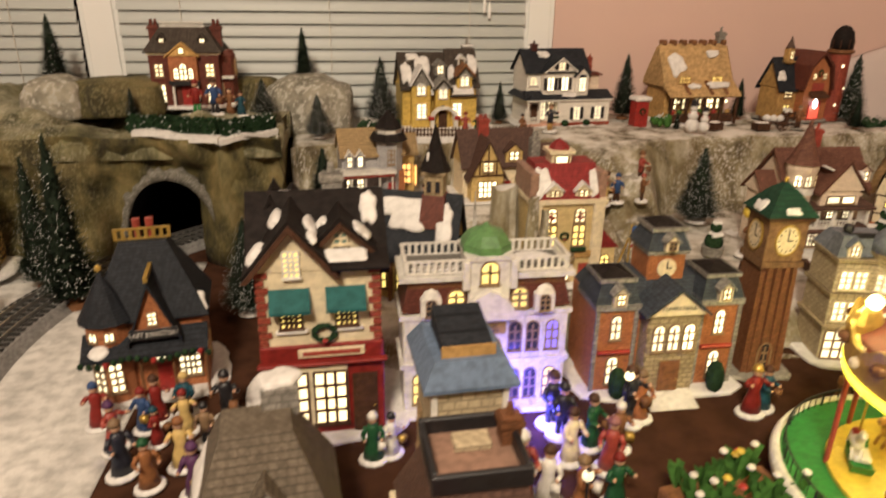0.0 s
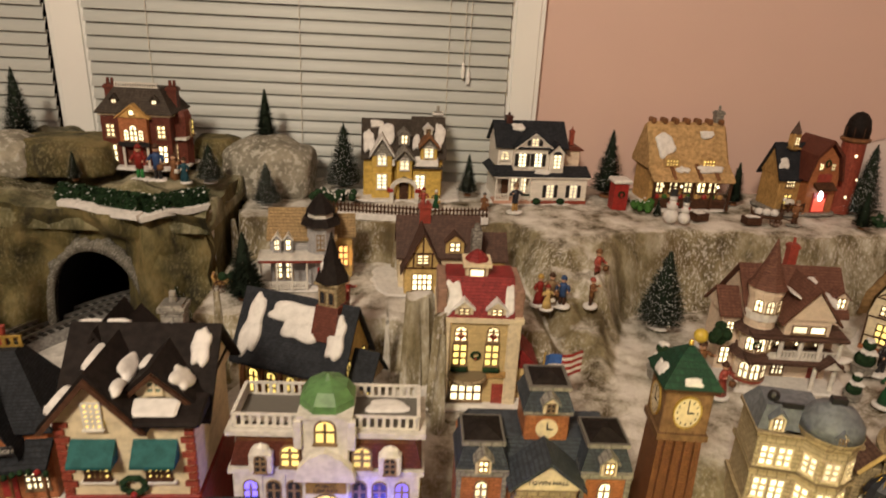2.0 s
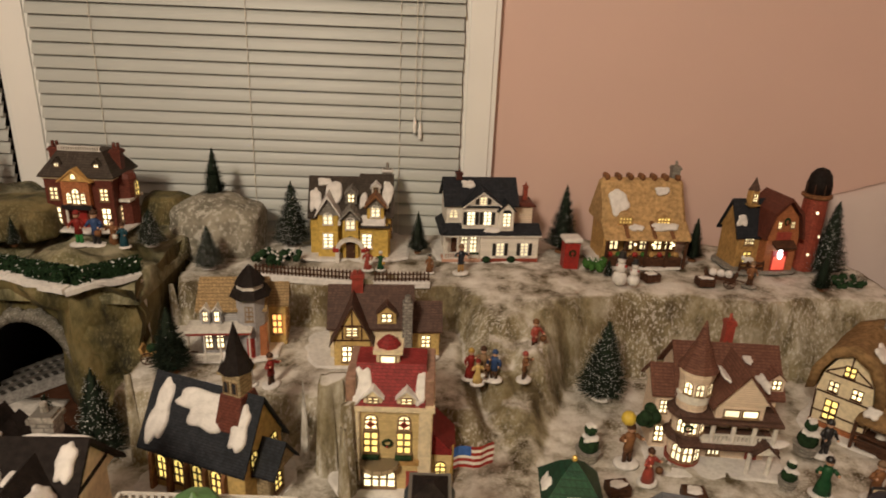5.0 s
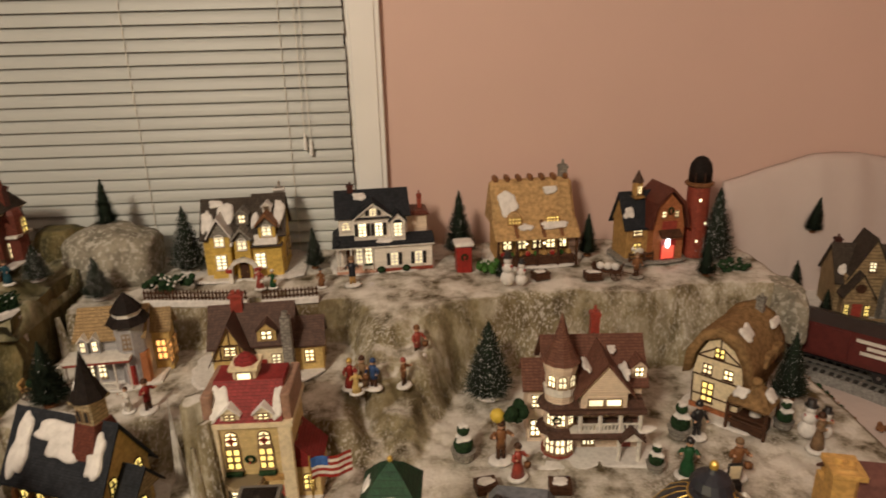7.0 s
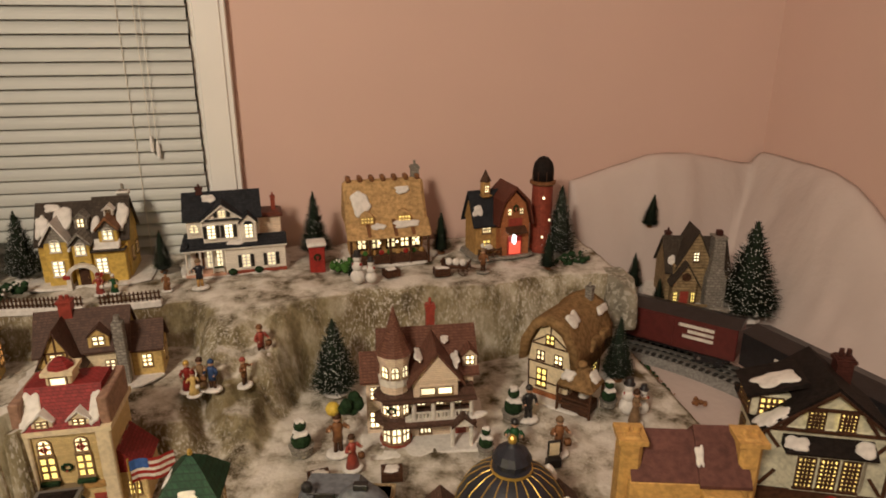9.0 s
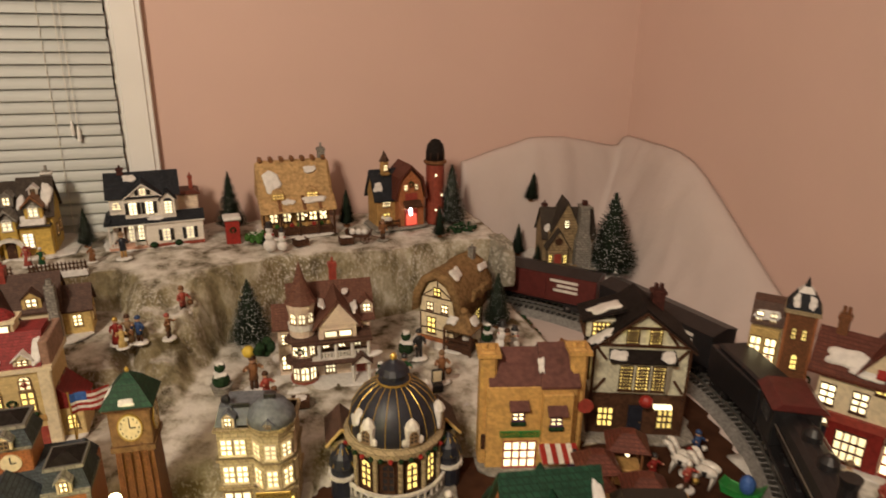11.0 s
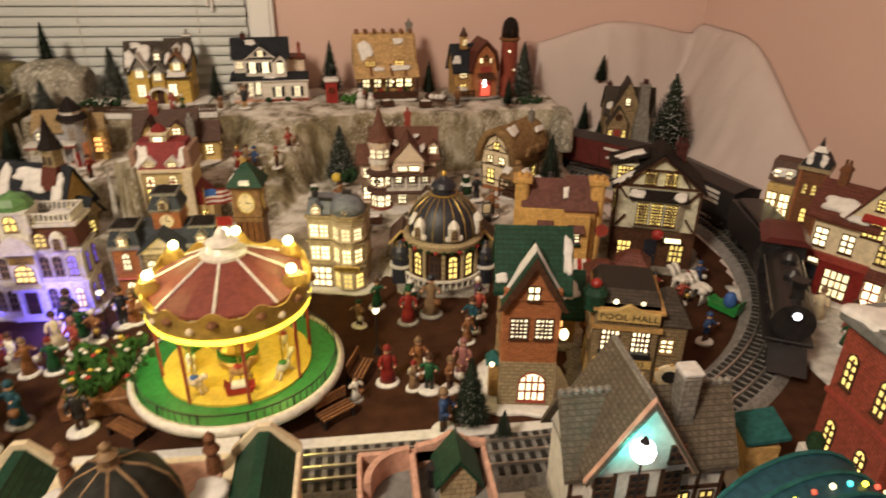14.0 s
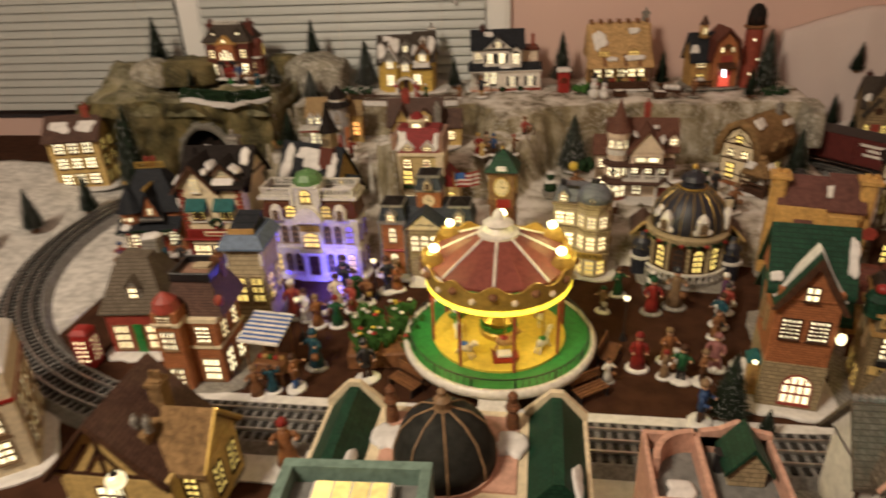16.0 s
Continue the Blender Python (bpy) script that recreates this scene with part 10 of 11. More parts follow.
def leafy_hedge(label, x0, y0, x1, y1, z, w, h, n, seed):
    """A low dense hedge: a dark core set with many small leaves."""
    rnd = random.Random(seed)
    ln, ang = math.hypot(x1 - x0, y1 - y0), math.degrees(math.atan2(y1 - y0, x1 - x0))
    bm = prism(B(), [(-w * 0.42, 0.0), (w * 0.42, 0.0), (w * 0.36, h * 0.75), (0.0, h * 0.88), (-w * 0.36, h * 0.75)], "x", 0.0, ln)
    for i in range(n):
        x, a = rnd.uniform(-0.002, ln + 0.002), rnd.uniform(0.0, math.pi)
        r = 1.0 + 0.12 * rnd.random() + 0.12 * fbm(x, a, 60)
        c = Vector((x, w * 0.45 * r * math.cos(a), h * (0.12 + 0.8 * r * math.sin(a) ** 0.8)))
        u = Vector((rnd.uniform(-1, 1), rnd.uniform(-1, 1), rnd.uniform(-0.4, 1))).normalized() * rnd.uniform(0.0018, 0.0036)
        t = u.cross(Vector((rnd.uniform(-1, 1), rnd.uniform(-1, 1), 0.3))).normalized() * 0.0014
        f = bm.faces.new([bm.verts.new(c + q) for q in (-u, t, u, -t)])
        f.material_index = 1 if rnd.random() < 0.05 else 0
    return solid("hedge", label, "hedge", bm, [HEDGE, FROST], x0, y0, z, ang, kind="stuff")


leafy_hedge("dark green clipped hedge along the mountain edge", -0.525, 0.785, -0.412, 0.752, 0.181, 0.026, 0.021, 1500, 3)
leafy_hedge("dark green clipped hedge beside a white ledge", -0.412, 0.752, -0.352, 0.806, 0.178, 0.026, 0.02, 1000, 4)
clump("shrubbery", "dark snow-dusted shrubs on the upper ledge", -0.2, 0.925, 0.142, 0.06, 0.04, 0.022, HEDGE, 26, 5, accents=(SNOW,))
clump("shrubbery", "green shrubs beside a small shed", 0.285, 0.955, 0.142, 0.03, 0.02, 0.02, LEAF, 14, 6, accents=(SNOW,))
clump("shrubbery", "dark rough shrubs by the ledge end", 0.665, 0.93, 0.14, 0.06, 0.04, 0.016, HEDGE, 26, 7, accents=(STONEG,))


def planter():
    e = thing("flower_bed", "raised brown flower bed with green plants and white flowers", "flower bed", 0.012, 0.205, 0.0, 8)
    bm = bev(bx(B(), -0.045, 0.045, -0.045, 0.045, 0, 0.022), 0.002)
    part("bed_wall", bm, WOOD, e)
    rnd = random.Random(5)
    for i in range(46):
        x, y = rnd.uniform(-0.042, 0.042), rnd.uniform(-0.042, 0.042)
        b2 = B()
        for k in range(5):
            a = rnd.random() * 6.3
            p = (x + 0.006 * math.cos(a), y + 0.006 * math.sin(a), 0.03 + rnd.random() * 0.014)
            v = [b2.verts.new(q) for q in ((x - 0.002, y, 0.02), (x + 0.002, y + 0.001, 0.02), (p[0] + 0.003, p[1], p[2]), (p[0] - 0.003, p[1] + 0.002, p[2] + 0.004))]
            b2.faces.new(v)
        pl = part("leafy_plant", b2, LEAF, e)
        if i % 2 == 0:
            part("flower", ball(B(), x, y, 0.042 + rnd.random() * 0.008, 0.0033, 0, 7, 4, sz=0.6), (WHITE, WHITE, YELLOW, RED)[i // 2 % 4], pl)


planter()


def picket_fence(x0, y0, x1, y1, z):
    ln, ang = math.hypot(x1 - x0, y1 - y0), math.degrees(math.atan2(y1 - y0, x1 - x0))
    e = thing("picket_fence", "dark brown picket fence on a snowy kerb", "fence", x0, y0, z, ang, "ledge fences")
    part("snow_kerb", bev(bx(B(), 0, ln, -0.005, 0.005, -0.006, 0.004), 0.001), SNOW, e)
    pk = mesh("picket", prism(B(), [(-0.0012, 0.003), (0.0012, 0.003), (0.0012, 0.017), (0.0, 0.0195), (-0.0012, 0.017)], "y", -0.0007, 0.0007), TIMBER)
    n = int(ln / 0.0052)
    for i in range(n):
        part("picket", pk, None, e, "", pose((i + 0.5) * ln / n, 0, 0))
    for zz in (0.007, 0.014):
        part("fence_rail", bx(B(), 0, ln, 0.0006, 0.0018, zz - 0.0008, zz + 0.0008), TIMBER, e)


picket_fence(-0.222, 0.878, -0.07, 0.864, 0.146)
picket_fence(-0.05, 0.862, 0.03, 0.87, 0.146)


def bench(x, y, rz):
    e = thing("park_bench", "small brown slatted park bench", "bench", x, y, 0.0, rz, "park benches")
    for i in range(4):
        part("seat_slat", bx(B(), -0.02, 0.02, -0.008 + i * 0.0045, -0.005 + i * 0.0045, 0.012, 0.0135), WOOD, e)
    for i in range(3):
        part("back_slat", bx(B(), -0.02, 0.02, 0.0095, 0.011, 0.017 + i * 0.0045, 0.02 + i * 0.0045), WOOD, e)
    for s in (-1, 1):
        part("bench_leg", prism(B(), [(-0.008, 0), (-0.006, 0), (-0.005, 0.012), (0.009, 0.012), (0.011, 0.03), (0.0125, 0.03), (0.011, 0.0), (0.009, 0.0), (0.008, 0.0105), (-0.008, 0.0105)], "x", s * 0.018 - 0.001, s * 0.018 + 0.001), BLACK, e)


bench(0.05, 0.125, -35)
bench(0.262, 0.128, 35)
bench(0.29, 0.2, 70)


def striped_stall():
    e = thing("striped_market_stall", "market stall under a blue and white striped awning", "stall", -0.115, 0.138, 0.0, -6, "market stalls")
    for x in (-0.02, 0.02):
        for y in (-0.018, 0.018):
            part("post", tube(B(), (x, y, 0), (x, y, 0.062), 0.0013, 6), WOOD, e)
    part("cart", bev(bx(B(), -0.02, 0.02, -0.014, 0.014, 0.012, 0.026)), WOOD, e)
    n = 15
    for i in range(n):
        a, b = -0.024 + 0.048 * i / n, -0.024 + 0.048 * (i + 1) / n
        part("awning_stripe", prism(B(), [(a, 0.062 + 0.012 * (i / n)), (b, 0.062 + 0.012 * ((i + 1) / n)), (b, 0.0645 + 0.012 * ((i + 1) / n)), (a, 0.0645 + 0.012 * (i / n))], "x", -0.026, 0.026), BLUE if i % 2 else WHITE, e)
    for i in range(5):
        part("fruit", ball(B(), -0.014 + 0.007 * i, -0.002, 0.029, 0.0038, 0, 6, 4), (RED, TAN, LEAF)[i % 3], e)


striped_stall()

# ---- figurines ----


def figurine(x, y, z, h, coat, legs=None, hat=None, rz=0, snowy=True, skirt=True, arms=25, extra=None, group="village figurines"):
    """One plain painted figurine on its small base."""
    bm = B()
    dull = {GREEN: DGREEN, BLUE: DBLUE, RED: DRED, YELLOW: OCHRE, TEAL: NAVYT, TAN: DTAN, ORANGE: DORANGE, PINKF: DPINK}
    key, coat, hat = coat, dull.get(coat, coat), dull.get(hat, hat)
    mats = [coat, FLESH, hat or TIMBER, SNOW if snowy else STONEG, legs or TIMBER, extra or coat]
    lathe(bm, 0, 0, [(0.28 * h, 0.0), (0.27 * h, 0.05 * h), (0.2 * h, 0.075 * h)], 12, 3, 1.0, 0.85)
    if skirt:
        lathe(bm, 0, 0, [(0.19 * h, 0.07 * h), (0.15 * h, 0.3 * h), (0.095 * h, 0.5 * h), (0.12 * h, 0.66 * h), (0.1 * h, 0.75 * h), (0.04 * h, 0.79 * h)], 10, 0, 1.0, 0.8)
    else:
        for s in (-1, 1):
            tube(bm, (s * 0.06 * h, 0, 0.07 * h), (s * 0.05 * h, 0, 0.42 * h), 0.05 * h, 7, 4)
        lathe(bm, 0, 0, [(0.12 * h, 0.34 * h), (0.1 * h, 0.5 * h), (0.13 * h, 0.68 * h), (0.1 * h, 0.76 * h), (0.04 * h, 0.79 * h)], 10, 0, 1.0, 0.75)
    for s in (-1, 1):
        a = radians(arms)
        sh = Vector((s * 0.12 * h, 0, 0.72 * h))
        el = sh + Vector((s * 0.1 * h * math.sin(a) + s * 0.02 * h, -0.05 * h, -0.16 * h * math.cos(a)))
        ha = el + Vector((-s * 0.03 * h, -0.13 * h, -0.02 * h + 0.1 * h * (arms > 40)))
        tube(bm, sh, el, 0.045 * h, 6, 0)
        tube(bm, el, ha, 0.038 * h, 6, 0)
        ball(bm, *ha, 0.035 * h, 1, 6, 4)
    ball(bm, 0, 0, 0.87 * h, 0.085 * h, 1, 9, 7)
    if hat:
        lathe(bm, 0, 0.01 * h, [(0.1 * h, 0.9 * h), (0.095 * h, 0.95 * h), (0.06 * h, 1.0 * h), (0.01 * h, 1.03 * h)], 9, 2)
    else:
        ball(bm, 0, 0.015 * h, 0.895 * h, 0.088 * h, 2, 8, 5)
    if extra:
        bx(bm, 0.08 * h, 0.22 * h, -0.24 * h, -0.12 * h, 0.36 * h, 0.5 * h, 5)
    cols = {RED: "red", DKRED: "brick red", GREEN: "green", BLUE: "blue", TEAL: "teal", BLACK: "black", TAN: "tan", WOOD: "brown", PINKF: "pink", PURPLE: "plum", WHITE: "white", CREAM: "cream", ORANGE: "orange", NAVY: "navy", YELLOW: "yellow"}
    lab = "painted figurine in a %s %s on a %s base" % (cols.get(key, "dark"), "long coat" if skirt else "jacket", "snowy" if snowy else "grey")
    return solid("figurine", lab, "figurine", bm, mats, x, y, z, rz, group=group, smooth=True)


def crowd(*figures):
    """Figurines: place, height, coat, legs, hat, turn, snowy base, long coat."""
    for n, (x, y, z, h, coat, legs, hat, rz, sn, sk) in enumerate(figures):
        figurine(x, y, z, h, coat, legs, hat, rz, sn, sk, 20 + int(abs(x) * 1700) % 45, (None, WOOD, None, WHITE, GOLD)[n % 5])


crowd((0.001, 0.14, 0, 0.058, BLACK, TIMBER, BLACK, 30, True, False), (-0.068, 0.158, 0, 0.056, TEAL, None, TEAL, -20, False, True), (-0.079, 0.115, 0, 0.05, ORANGE, BLUE, TIMBER, 80, True, False))
crowd((-0.121, 0.098, 0, 0.044, WOOD, None, TAN, 20, True, True), (-0.105, 0.108, 0, 0.04, TEAL, None, None, 200, True, True), (-0.134, 0.268, 0, 0.06, DKRED, None, WHITE, 10, False, True), (-0.115, 0.262, 0, 0.05, WHITE, None, TIMBER, -30, False, True))
crowd((-0.08, 0.336, 0, 0.052, BLACK, BLACK, BLACK, 0, True, False), (-0.06, 0.32, 0, 0.05, GREEN, None, TIMBER, 40, True, True), (0.32, 0.185, 0.0, 0.052, RED, None, RED, 0, True, True), (0.357, 0.203, 0, 0.048, ORANGE, None, TAN, 10, True, True))
crowd((0.366, 0.166, 0, 0.05, GREEN, BLACK, TIMBER, -20, True, False), (0.349, 0.172, 0, 0.038, TAN, None, RED, 40, True, True), (0.409, 0.193, 0, 0.05, PINKF, None, PINKF, -30, True, True), (0.39, 0.165, 0, 0.046, WOOD, TIMBER, TAN, 40, True, False))
crowd((0.354, 0.312, 0, 0.055, RED, None, GREEN, 0, False, True), (0.386, 0.328, 0, 0.062, TAN, BLUE, NAVY, -10, False, True), (0.314, 0.356, 0, 0.045, GREEN, None, TIMBER, 30, True, True), (0.289, 0.31, 0, 0.04, TAN, TIMBER, GREEN, -30, True, False))
crowd((0.452, 0.338, 0, 0.05, PURPLE, None, WHITE, 60, True, True), (0.435, 0.285, 0, 0.05, TEAL, None, TIMBER, -50, True, True), (0.425, 0.258, 0, 0.042, WOOD, None, None, 20, True, True), (0.45, 0.318, 0, 0.045, DKRED, BLACK, BLACK, 0, True, False))
crowd((0.373, 0.094, 0.002, 0.056, BLUE, TIMBER, TAN, 60, True, False), (0.283, 0.158, 0, 0.034, WHITE, None, None, 20, False, True), (0.729, 0.224, 0, 0.045, BLUE, TIMBER, BLUE, 20, True, False), (0.791, 0.37, 0, 0.04, BLUE, None, BLUE, 0, True, True))
crowd((0.905, 0.255, 0.003, 0.05, CREAM, None, TAN, -40, True, True), (0.93, 0.225, 0.003, 0.046, DKRED, None, TIMBER, -30, True, True), (0.96, 0.2, 0.003, 0.045, NAVY, BLACK, TIMBER, -60, True, False), (0.9, 0.19, 0.003, 0.04, GREEN, None, RED, -60, True, True))
crowd((0.263, 0.628, 0.034, 0.055, WOOD, TIMBER, TIMBER, 10, True, False), (0.278, 0.597, 0.034, 0.045, DKRED, None, TIMBER, 30, True, True), (0.505, 0.655, 0.034, 0.05, BLACK, BLACK, BLACK, 0, True, False), (0.59, 0.68, 0.034, 0.045, WHITE, None, BLACK, 0, True, True))
crowd((0.634, 0.62, 0.034, 0.05, TAN, None, TIMBER, 40, True, True), (0.518, 0.58, 0.034, 0.05, WOOD, TIMBER, TAN, 0, True, False), (0.465, 0.585, 0.034, 0.05, GREEN, None, BLACK, -20, True, True))
crowd((0.085, 0.72, 0.084, 0.042, RED, None, GOLD, 10, True, True), (0.1, 0.722, 0.084, 0.044, TAN, None, TIMBER, -10, True, True), (0.114, 0.718, 0.084, 0.042, BLUE, TIMBER, BLUE, -20, True, False), (0.093, 0.708, 0.084, 0.034, YELLOW, None, RED, 10, True, True))
crowd((0.152, 0.72, 0.084, 0.04, WOOD, TIMBER, DKRED, 60, True, False), (0.17, 0.77, 0.098, 0.046, DKRED, TIMBER, WOOD, 40, True, False), (-0.155, 0.69, 0.083, 0.044, RED, TIMBER, TIMBER, 60, True, False), (-0.18, 0.692, 0.083, 0.034, WHITE, None, None, -40, True, True))
crowd((0.075, 0.918, 0.144, 0.046, NAVY, TAN, TAN, 20, True, False), (0.028, 0.916, 0.144, 0.03, WOOD, None, BLACK, 0, True, True), (0.505, 0.905, 0.144, 0.04, WOOD, TIMBER, TAN, 0, False, False), (-0.064, 0.918, 0.144, 0.034, DKRED, None, RED, 0, True, True), (-0.045, 0.92, 0.144, 0.03, GREEN, None, WHITE, 0, True, True))
crowd((-0.46, 0.87, 0.186, 0.05, RED, GREEN, RED, 0, True, False), (-0.435, 0.868, 0.186, 0.052, BLUE, BLACK, TIMBER, 0, True, False), (-0.4, 0.872, 0.184, 0.036, TEAL, None, TIMBER, 0, True, True), (-0.415, 0.875, 0.184, 0.04, WOOD, None, None, 0, True, True))
crowd((-0.084, 0.352, 0, 0.054, BLACK, BLACK, TIMBER, 10, True, False), (-0.017, 0.345, 0, 0.058, NAVY, NAVY, TIMBER, 30, True, False), (-0.005, 0.35, 0, 0.05, BRICKO, None, TAN, 0, True, True), (-0.47, 0.395, 0.002, 0.044, RED, None, BLUE, 20, True, True), (-0.43, 0.385, 0.002, 0.042, BLUE, None, RED, -20, True, True))
crowd((-0.395, 0.378, 0.002, 0.042, YELLOW, None, RED, 20, True, True), (-0.415, 0.365, 0.002, 0.036, RED, None, TEAL, 60, True, True), (-0.375, 0.36, 0.002, 0.04, TAN, BLACK, BLACK, 0, True, False), (-0.24, 0.325, 0, 0.045, GREEN, None, WHITE, 0, True, True), (-0.225, 0.33, 0, 0.04, WHITE, None, BLACK, 30, True, True))
crowd((-0.045, -0.005, 0, 0.062, ORANGE, WHITE, RED, 20, True, True), (-0.008, -0.02, 0, 0.05, WHITE, TIMBER, BLACK, -10, True, False), (0.71, 0.345, 0, 0.04, RED, None, BLACK, 0, True, True), (0.685, 0.32, 0, 0.038, GREEN, None, RED, 40, True, True), (0.74, 0.32, 0, 0.04, DKRED, TIMBER, WHITE, 0, True, False), (0.76, 0.345, 0, 0.038, WHITE, None, RED, 20, True, True), (0.62, 0.375, 0, 0.042, PURPLE, None, BLACK, 0, True, True))
crowd((0.1, 0.345, 0, 0.05, RED, None, GOLD, 0, True, True), (0.115, 0.35, 0, 0.045, TEAL, None, TIMBER, 30, True, True), (0.19, 0.345, 0, 0.045, WOOD, None, TAN, 0, True, True))
crowd((-0.422, 0.397, 0.002, 0.046, RED, None, TIMBER, 20, True, True), (-0.399, 0.402, 0.002, 0.044, TEAL, TIMBER, YELLOW, -10, True, False), (-0.432, 0.33, 0.002, 0.05, NAVY, None, TAN, 40, True, True), (-0.388, 0.333, 0.002, 0.046, YELLOW, None, ORANGE, 10, True, True), (-0.371, 0.298, 0.002, 0.048, PURPLE, None, PURPLE, -20, True, True), (-0.447, 0.362, 0.002, 0.046, DKRED, None, PURPLE, 60, True, True), (-0.363, 0.391, 0.002, 0.05, BLACK, BLACK, BLACK, 0, True, False), (-0.408, 0.312, 0.002, 0.044, ORANGE, None, GREEN, 30, True, True))
crowd((-0.083, 0.304, 0, 0.05, CREAM, None, TIMBER, 20, True, True), (-0.056, 0.288, 0, 0.05, DKRED, None, PINKF, -30, True, True), (-0.067, 0.25, 0, 0.048, GREEN, None, RED, 10, True, True), (-0.094, 0.248, 0, 0.05, ORANGE, None, TAN, 50, True, True), (-0.04, 0.312, 0, 0.046, WOOD, TIMBER, WHITE, -10, True, False))


def snow_couple(x, y, z):
    for dx, s, dy in ((-0.009, 1.0, 0.0), (0.011, 0.8, -0.002)):
        bm = B()
        ball(bm, 0, 0, 0.011 * s, 0.0115 * s, 0, 10, 7)
        ball(bm, 0, 0, 0.027 * s, 0.0085 * s, 0, 10, 7)
        ball(bm, 0, 0, 0.039 * s, 0.0062 * s, 0, 10, 7)
        lathe(bm, 0, 0, [(0.008 * s, 0.0435 * s), (0.008 * s, 0.0445 * s), (0.005 * s, 0.045 * s), (0.005 * s, 0.052 * s)], 10, 1)
        tube(bm, (-0.007 * s, 0, 0.031 * s), (0.007 * s, -0.006 * s, 0.031 * s), 0.0022 * s, 5, 2)
        solid("snowman", "small white snowman ornament with a black hat and scarf", "snowman", bm, [SNOW, BLACK, RED], x + dx, y + dy, z, group="snowmen", smooth=True)


snow_couple(0.316, 0.893, 0.145)
snow_couple(0.645, 0.645, 0.034)


def topiary(x, y, z, s, label="snow-dusted topiary bush in a stone tub"):
    e = thing("topiary_tub", label, "plant", x, y, z, 0, "topiary tubs")
    part("tub", lathe(B(), 0, 0, [(0.011 * s, 0), (0.013 * s, 0.01 * s), (0.014 * s, 0.011 * s)], 12), STONEG, e)
    part("lower_bush", ball(B(), 0, 0, 0.017 * s, 0.011 * s, 0, 10, 7), HEDGE, e)
    part("upper_bush", ball(B(), 0, 0, 0.035 * s, 0.007 * s, 0, 9, 6), HEDGE, e)
    snow(e, 0, -0.003 * s, 0.0275 * s, 0.008 * s, 0.006 * s, 15)
    snow(e, 0, -0.001, 0.041 * s, 0.005 * s, 0.004 * s, 10)


for t in ((0.22, 0.637, 0.034, 1.1), (0.486, 0.66, 0.034, 1.1), (0.62, 0.668, 0.034, 0.9), (0.435, 0.6, 0.034, 0.8), (0.36, 0.36, 0.0, 0.9)):
    topiary(*t)


def balloon_bunch(x, y, z):
    e = thing("toy_balloons", "bunch of yellow and dark toy balloons on a stick", "balloons", x, y, z)
    part("stick", tube(B(), (0, 0, 0), (0, 0, 0.05), 0.0008, 5), GOLD, e)
    part("balloon", ball(B(), -0.009, 0, 0.06, 0.0085, 0, 10, 8), YELLOW, e)
    for i in range(7):
        part("balloon", ball(B(), 0.012 + 0.008 * math.cos(i), 0.008 * math.sin(i * 1.3), 0.062 + 0.007 * math.sin(i * 2.1), 0.0075, 0, 8, 6), HEDGE, e)


balloon_bunch(0.268, 0.63, 0.034)


def crate(x, y, z, rz):
    e = thing("wooden_crate", "small dark wooden crate with snow on top", "crate", x, y, z, rz, "crates")
    for i in range(3):
        part("crate_plank", bx(B(), -0.012, 0.012, -0.009, 0.009, 0.001 + i * 0.004, 0.0042 + i * 0.004), TIMBER, e)
    snow(e, 0, 0, 0.0125, 0.009, 0.006)


for c in ((0.24, 0.578, 0.034, 10), (0.32, 0.572, 0.034, -5), (0.438, 0.905, 0.144, 5), (0.36, 0.915, 0.144, 20)):
    crate(*c)


def sleigh_horses(x, y, rz, n):
    e = thing("sleigh_team", "white toy horses pulling a small sleigh", "ornament", x, y, 0.0, rz)
    for k in range(n):
        bm = B()
        ox, oy = 0.03 * (k // 2), 0.012 * (k % 2)
        ball(bm, ox, oy, 0.022, 0.0085, 0, 9, 6, 1.7, 0.75, 0.85)
        tube(bm, (ox + 0.01, oy, 0.026), (ox + 0.017, oy, 0.036), 0.0036, 6)
        ball(bm, ox + 0.02, oy, 0.037, 0.0042, 0, 7, 5, 1.5, 0.8, 0.9)
        for lx in (-0.009, 0.009):
            for s in (-1, 1):
                tube(bm, (ox + lx, oy + s * 0.003, 0.018), (ox + lx + 0.002, oy + s * 0.003, 0.0), 0.0015, 5)
        h = part("horse", bm, WHITE, e, smooth=True)
        part("harness", lathe(B(), ox, oy, [(0.0083, 0.0195), (0.0086, 0.022), (0.0083, 0.0245)], 9, sx=0.5), BLACK, h)
    part("sleigh_body", bev(prism(B(), [(-0.06, 0.006), (-0.02, 0.006), (-0.016, 0.02), (-0.024, 0.014), (-0.05, 0.014), (-0.064, 0.03)], "y", -0.004, 0.016)), GREEN, e)
    part("rider", ball(B(), -0.045, 0.006, 0.024, 0.009, 0, 9, 7, sz=1.4), BLUE, e)


sleigh_horses(0.775, 0.325, 120, 4)


def bakery_sign_post(x, y, z):
    e = thing("sign_post", "small black framed street sign on a foot", "sign", x, y, z)
    part("frame", bev(bx(B(), -0.008, 0.008, -0.001, 0.001, 0.014, 0.036)), BLACK, e)
    part("board", bx(B(), -0.006, 0.006, -0.0016, 0.0016, 0.017, 0.033), CREAM, e)
    part("foot", bev(bx(B(), -0.009, 0.009, -0.004, 0.004, 0, 0.012)), BLACK, e)


bakery_sign_post(0.505, 0.56, 0.032)


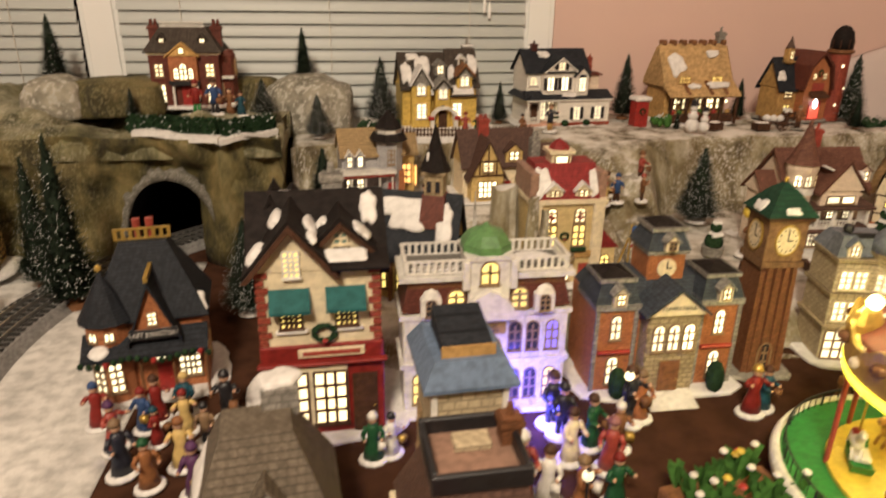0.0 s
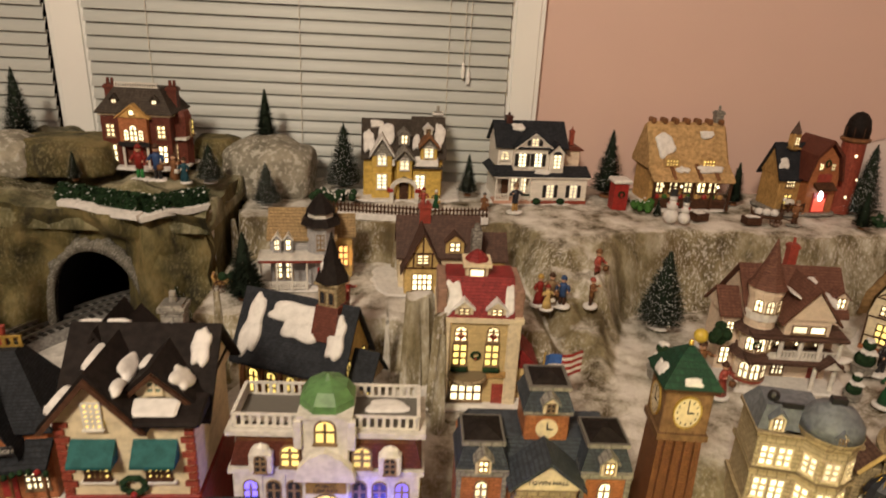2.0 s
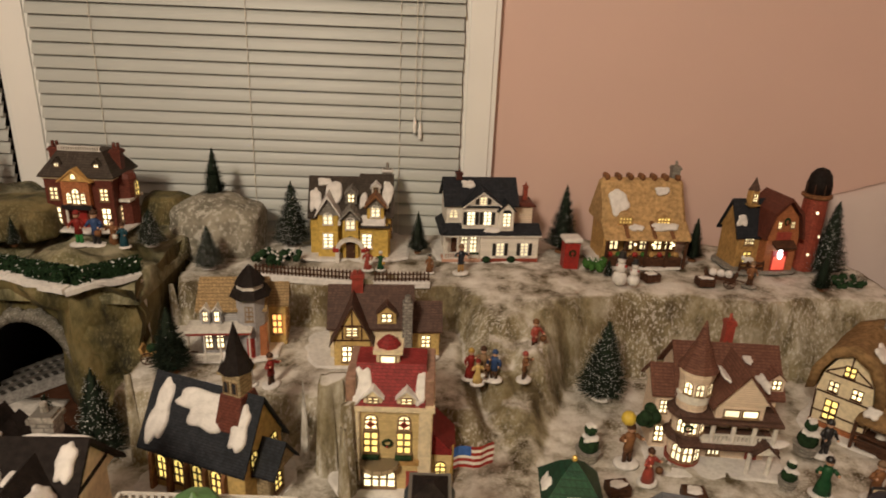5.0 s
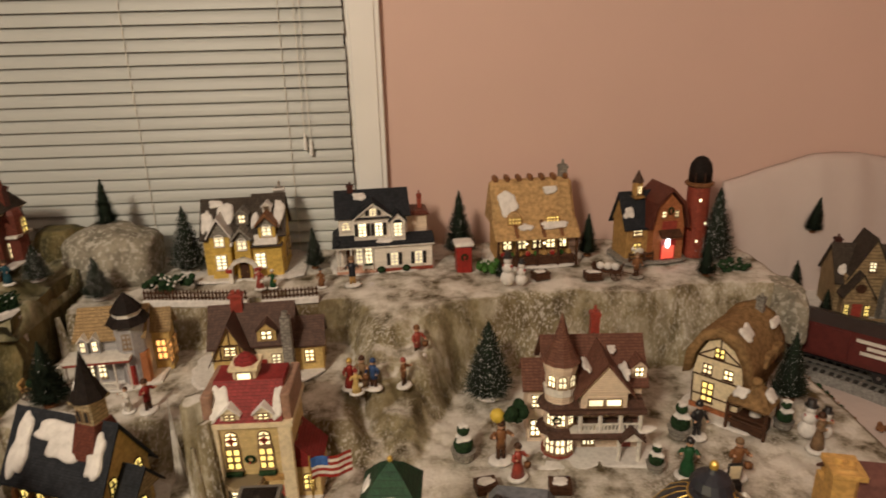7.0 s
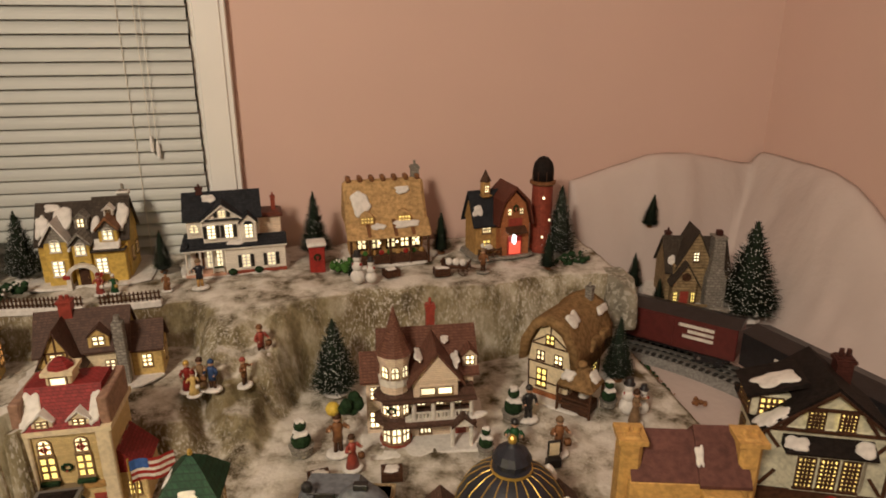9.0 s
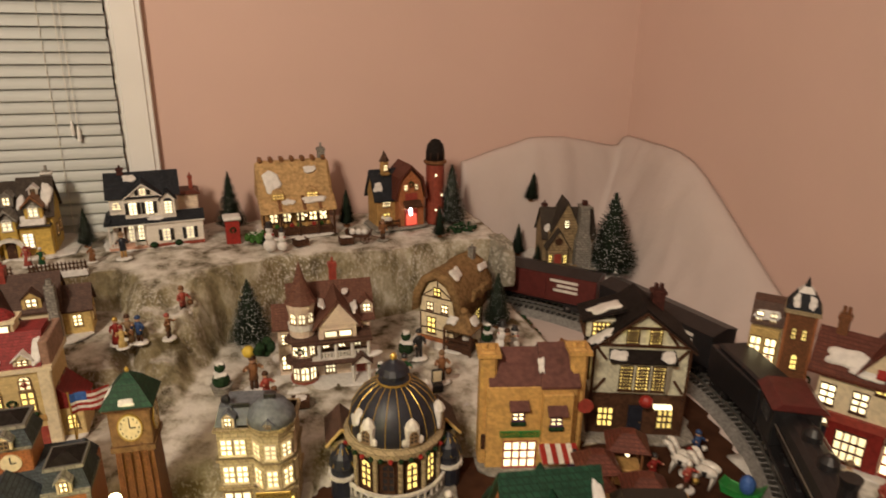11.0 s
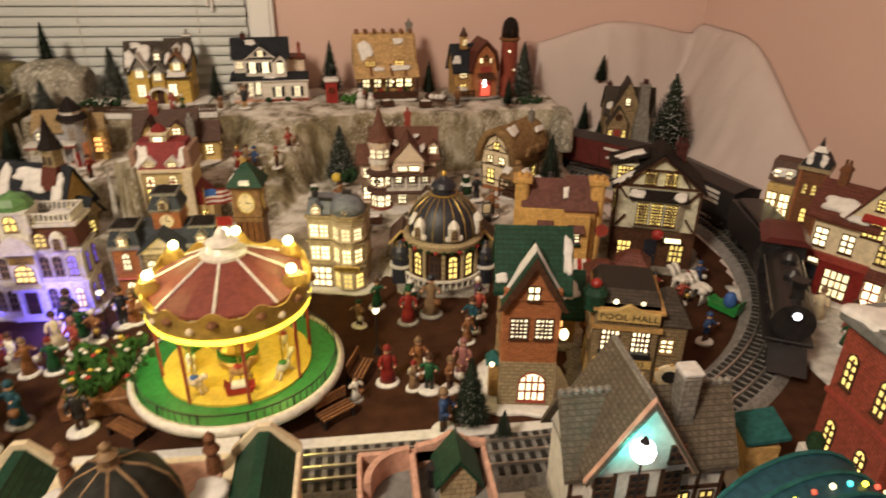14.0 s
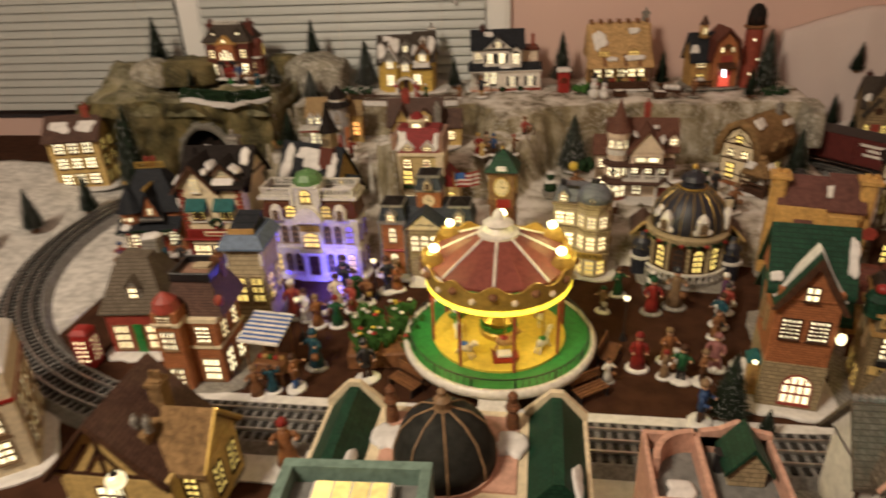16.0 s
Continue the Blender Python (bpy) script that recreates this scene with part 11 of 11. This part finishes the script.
def horse_cart(x, y, z, rz, body, load):
    e = thing("toy_cart", "small dark wooden toy cart with spoked wheels", "cart", x, y, z, rz, "toy carts")
    part("cart_body", bev(prism(B(), [(-0.02, 0.01), (0.02, 0.01), (0.024, 0.022), (0.021, 0.022), (0.018, 0.014), (-0.018, 0.014), (-0.021, 0.022), (-0.024, 0.022)], "y", -0.009, 0.009), 0.0006), body, e)
    for i in range(3):
        part("load", ball(B(), -0.011 + 0.011 * i, 0.001 * i, 0.018, 0.0062, 0, 8, 6), load, e)
    for sx in (-1, 1):
        for sy in (-1, 1):
            w = part("wheel", lathe(B(), 0, 0, [(0.0075, -0.0008), (0.0085, -0.0008), (0.0085, 0.0008), (0.0075, 0.0008)], 16, ring=True), TIMBER, e, "", pose(sx * 0.014, sy * 0.0105, 0.0085, 90, 0, 0))
            for k in range(3):
                part("spoke", tube(B(), (-0.0078 * math.cos(k * 1.047), -0.0078 * math.sin(k * 1.047), 0), (0.0078 * math.cos(k * 1.047), 0.0078 * math.sin(k * 1.047), 0), 0.0006, 4), TIMBER, w)
    part("shaft", tube(B(), (0.022, 0, 0.012), (0.045, 0, 0.009), 0.0009, 5), TIMBER, e)


horse_cart(-0.306, 0.74, 0.083, 10, TAN, HEDGE)
horse_cart(0.462, 0.91, 0.144, -25, TIMBER, SNOW)


def game_table(x, y, rz):
    e = thing("striped_table", "green table with red stripes and white balls on snow", "table", x, y, 0.003, rz)
    part("table_top", bev(bx(B(), -0.034, 0.034, -0.015, 0.015, 0.016, 0.02), 0.0008), GREEN, e)
    for k in range(4):
        part("red_stripe", bx(B(), -0.028 + k * 0.016, -0.022 + k * 0.016, -0.0145, 0.0145, 0.0202, 0.0212), RED, e)
    for k in range(2):
        part("white_ball", ball(B(), -0.012 + k * 0.03, 0.002, 0.025, 0.0045, 0, 8, 6), WHITE, e)
    for sx in (-1, 1):
        for sy in (-1, 1):
            part("table_leg", tube(B(), (sx * 0.031, sy * 0.012, 0.0), (sx * 0.031, sy * 0.012, 0.017), 0.0014, 6), TIMBER, e)


game_table(0.935, 0.165, -35)
clump("hedge", "low dark hedge row beside the track", 0.728, 0.752, 0.004, 0.016, 0.115, 0.017, HEDGE, 46, 8, accents=(WOOD,))
clump("hedge", "small reddish brown bush on white snow", 0.768, 0.69, 0.003, 0.02, 0.014, 0.011, WOOD, 12, 9)
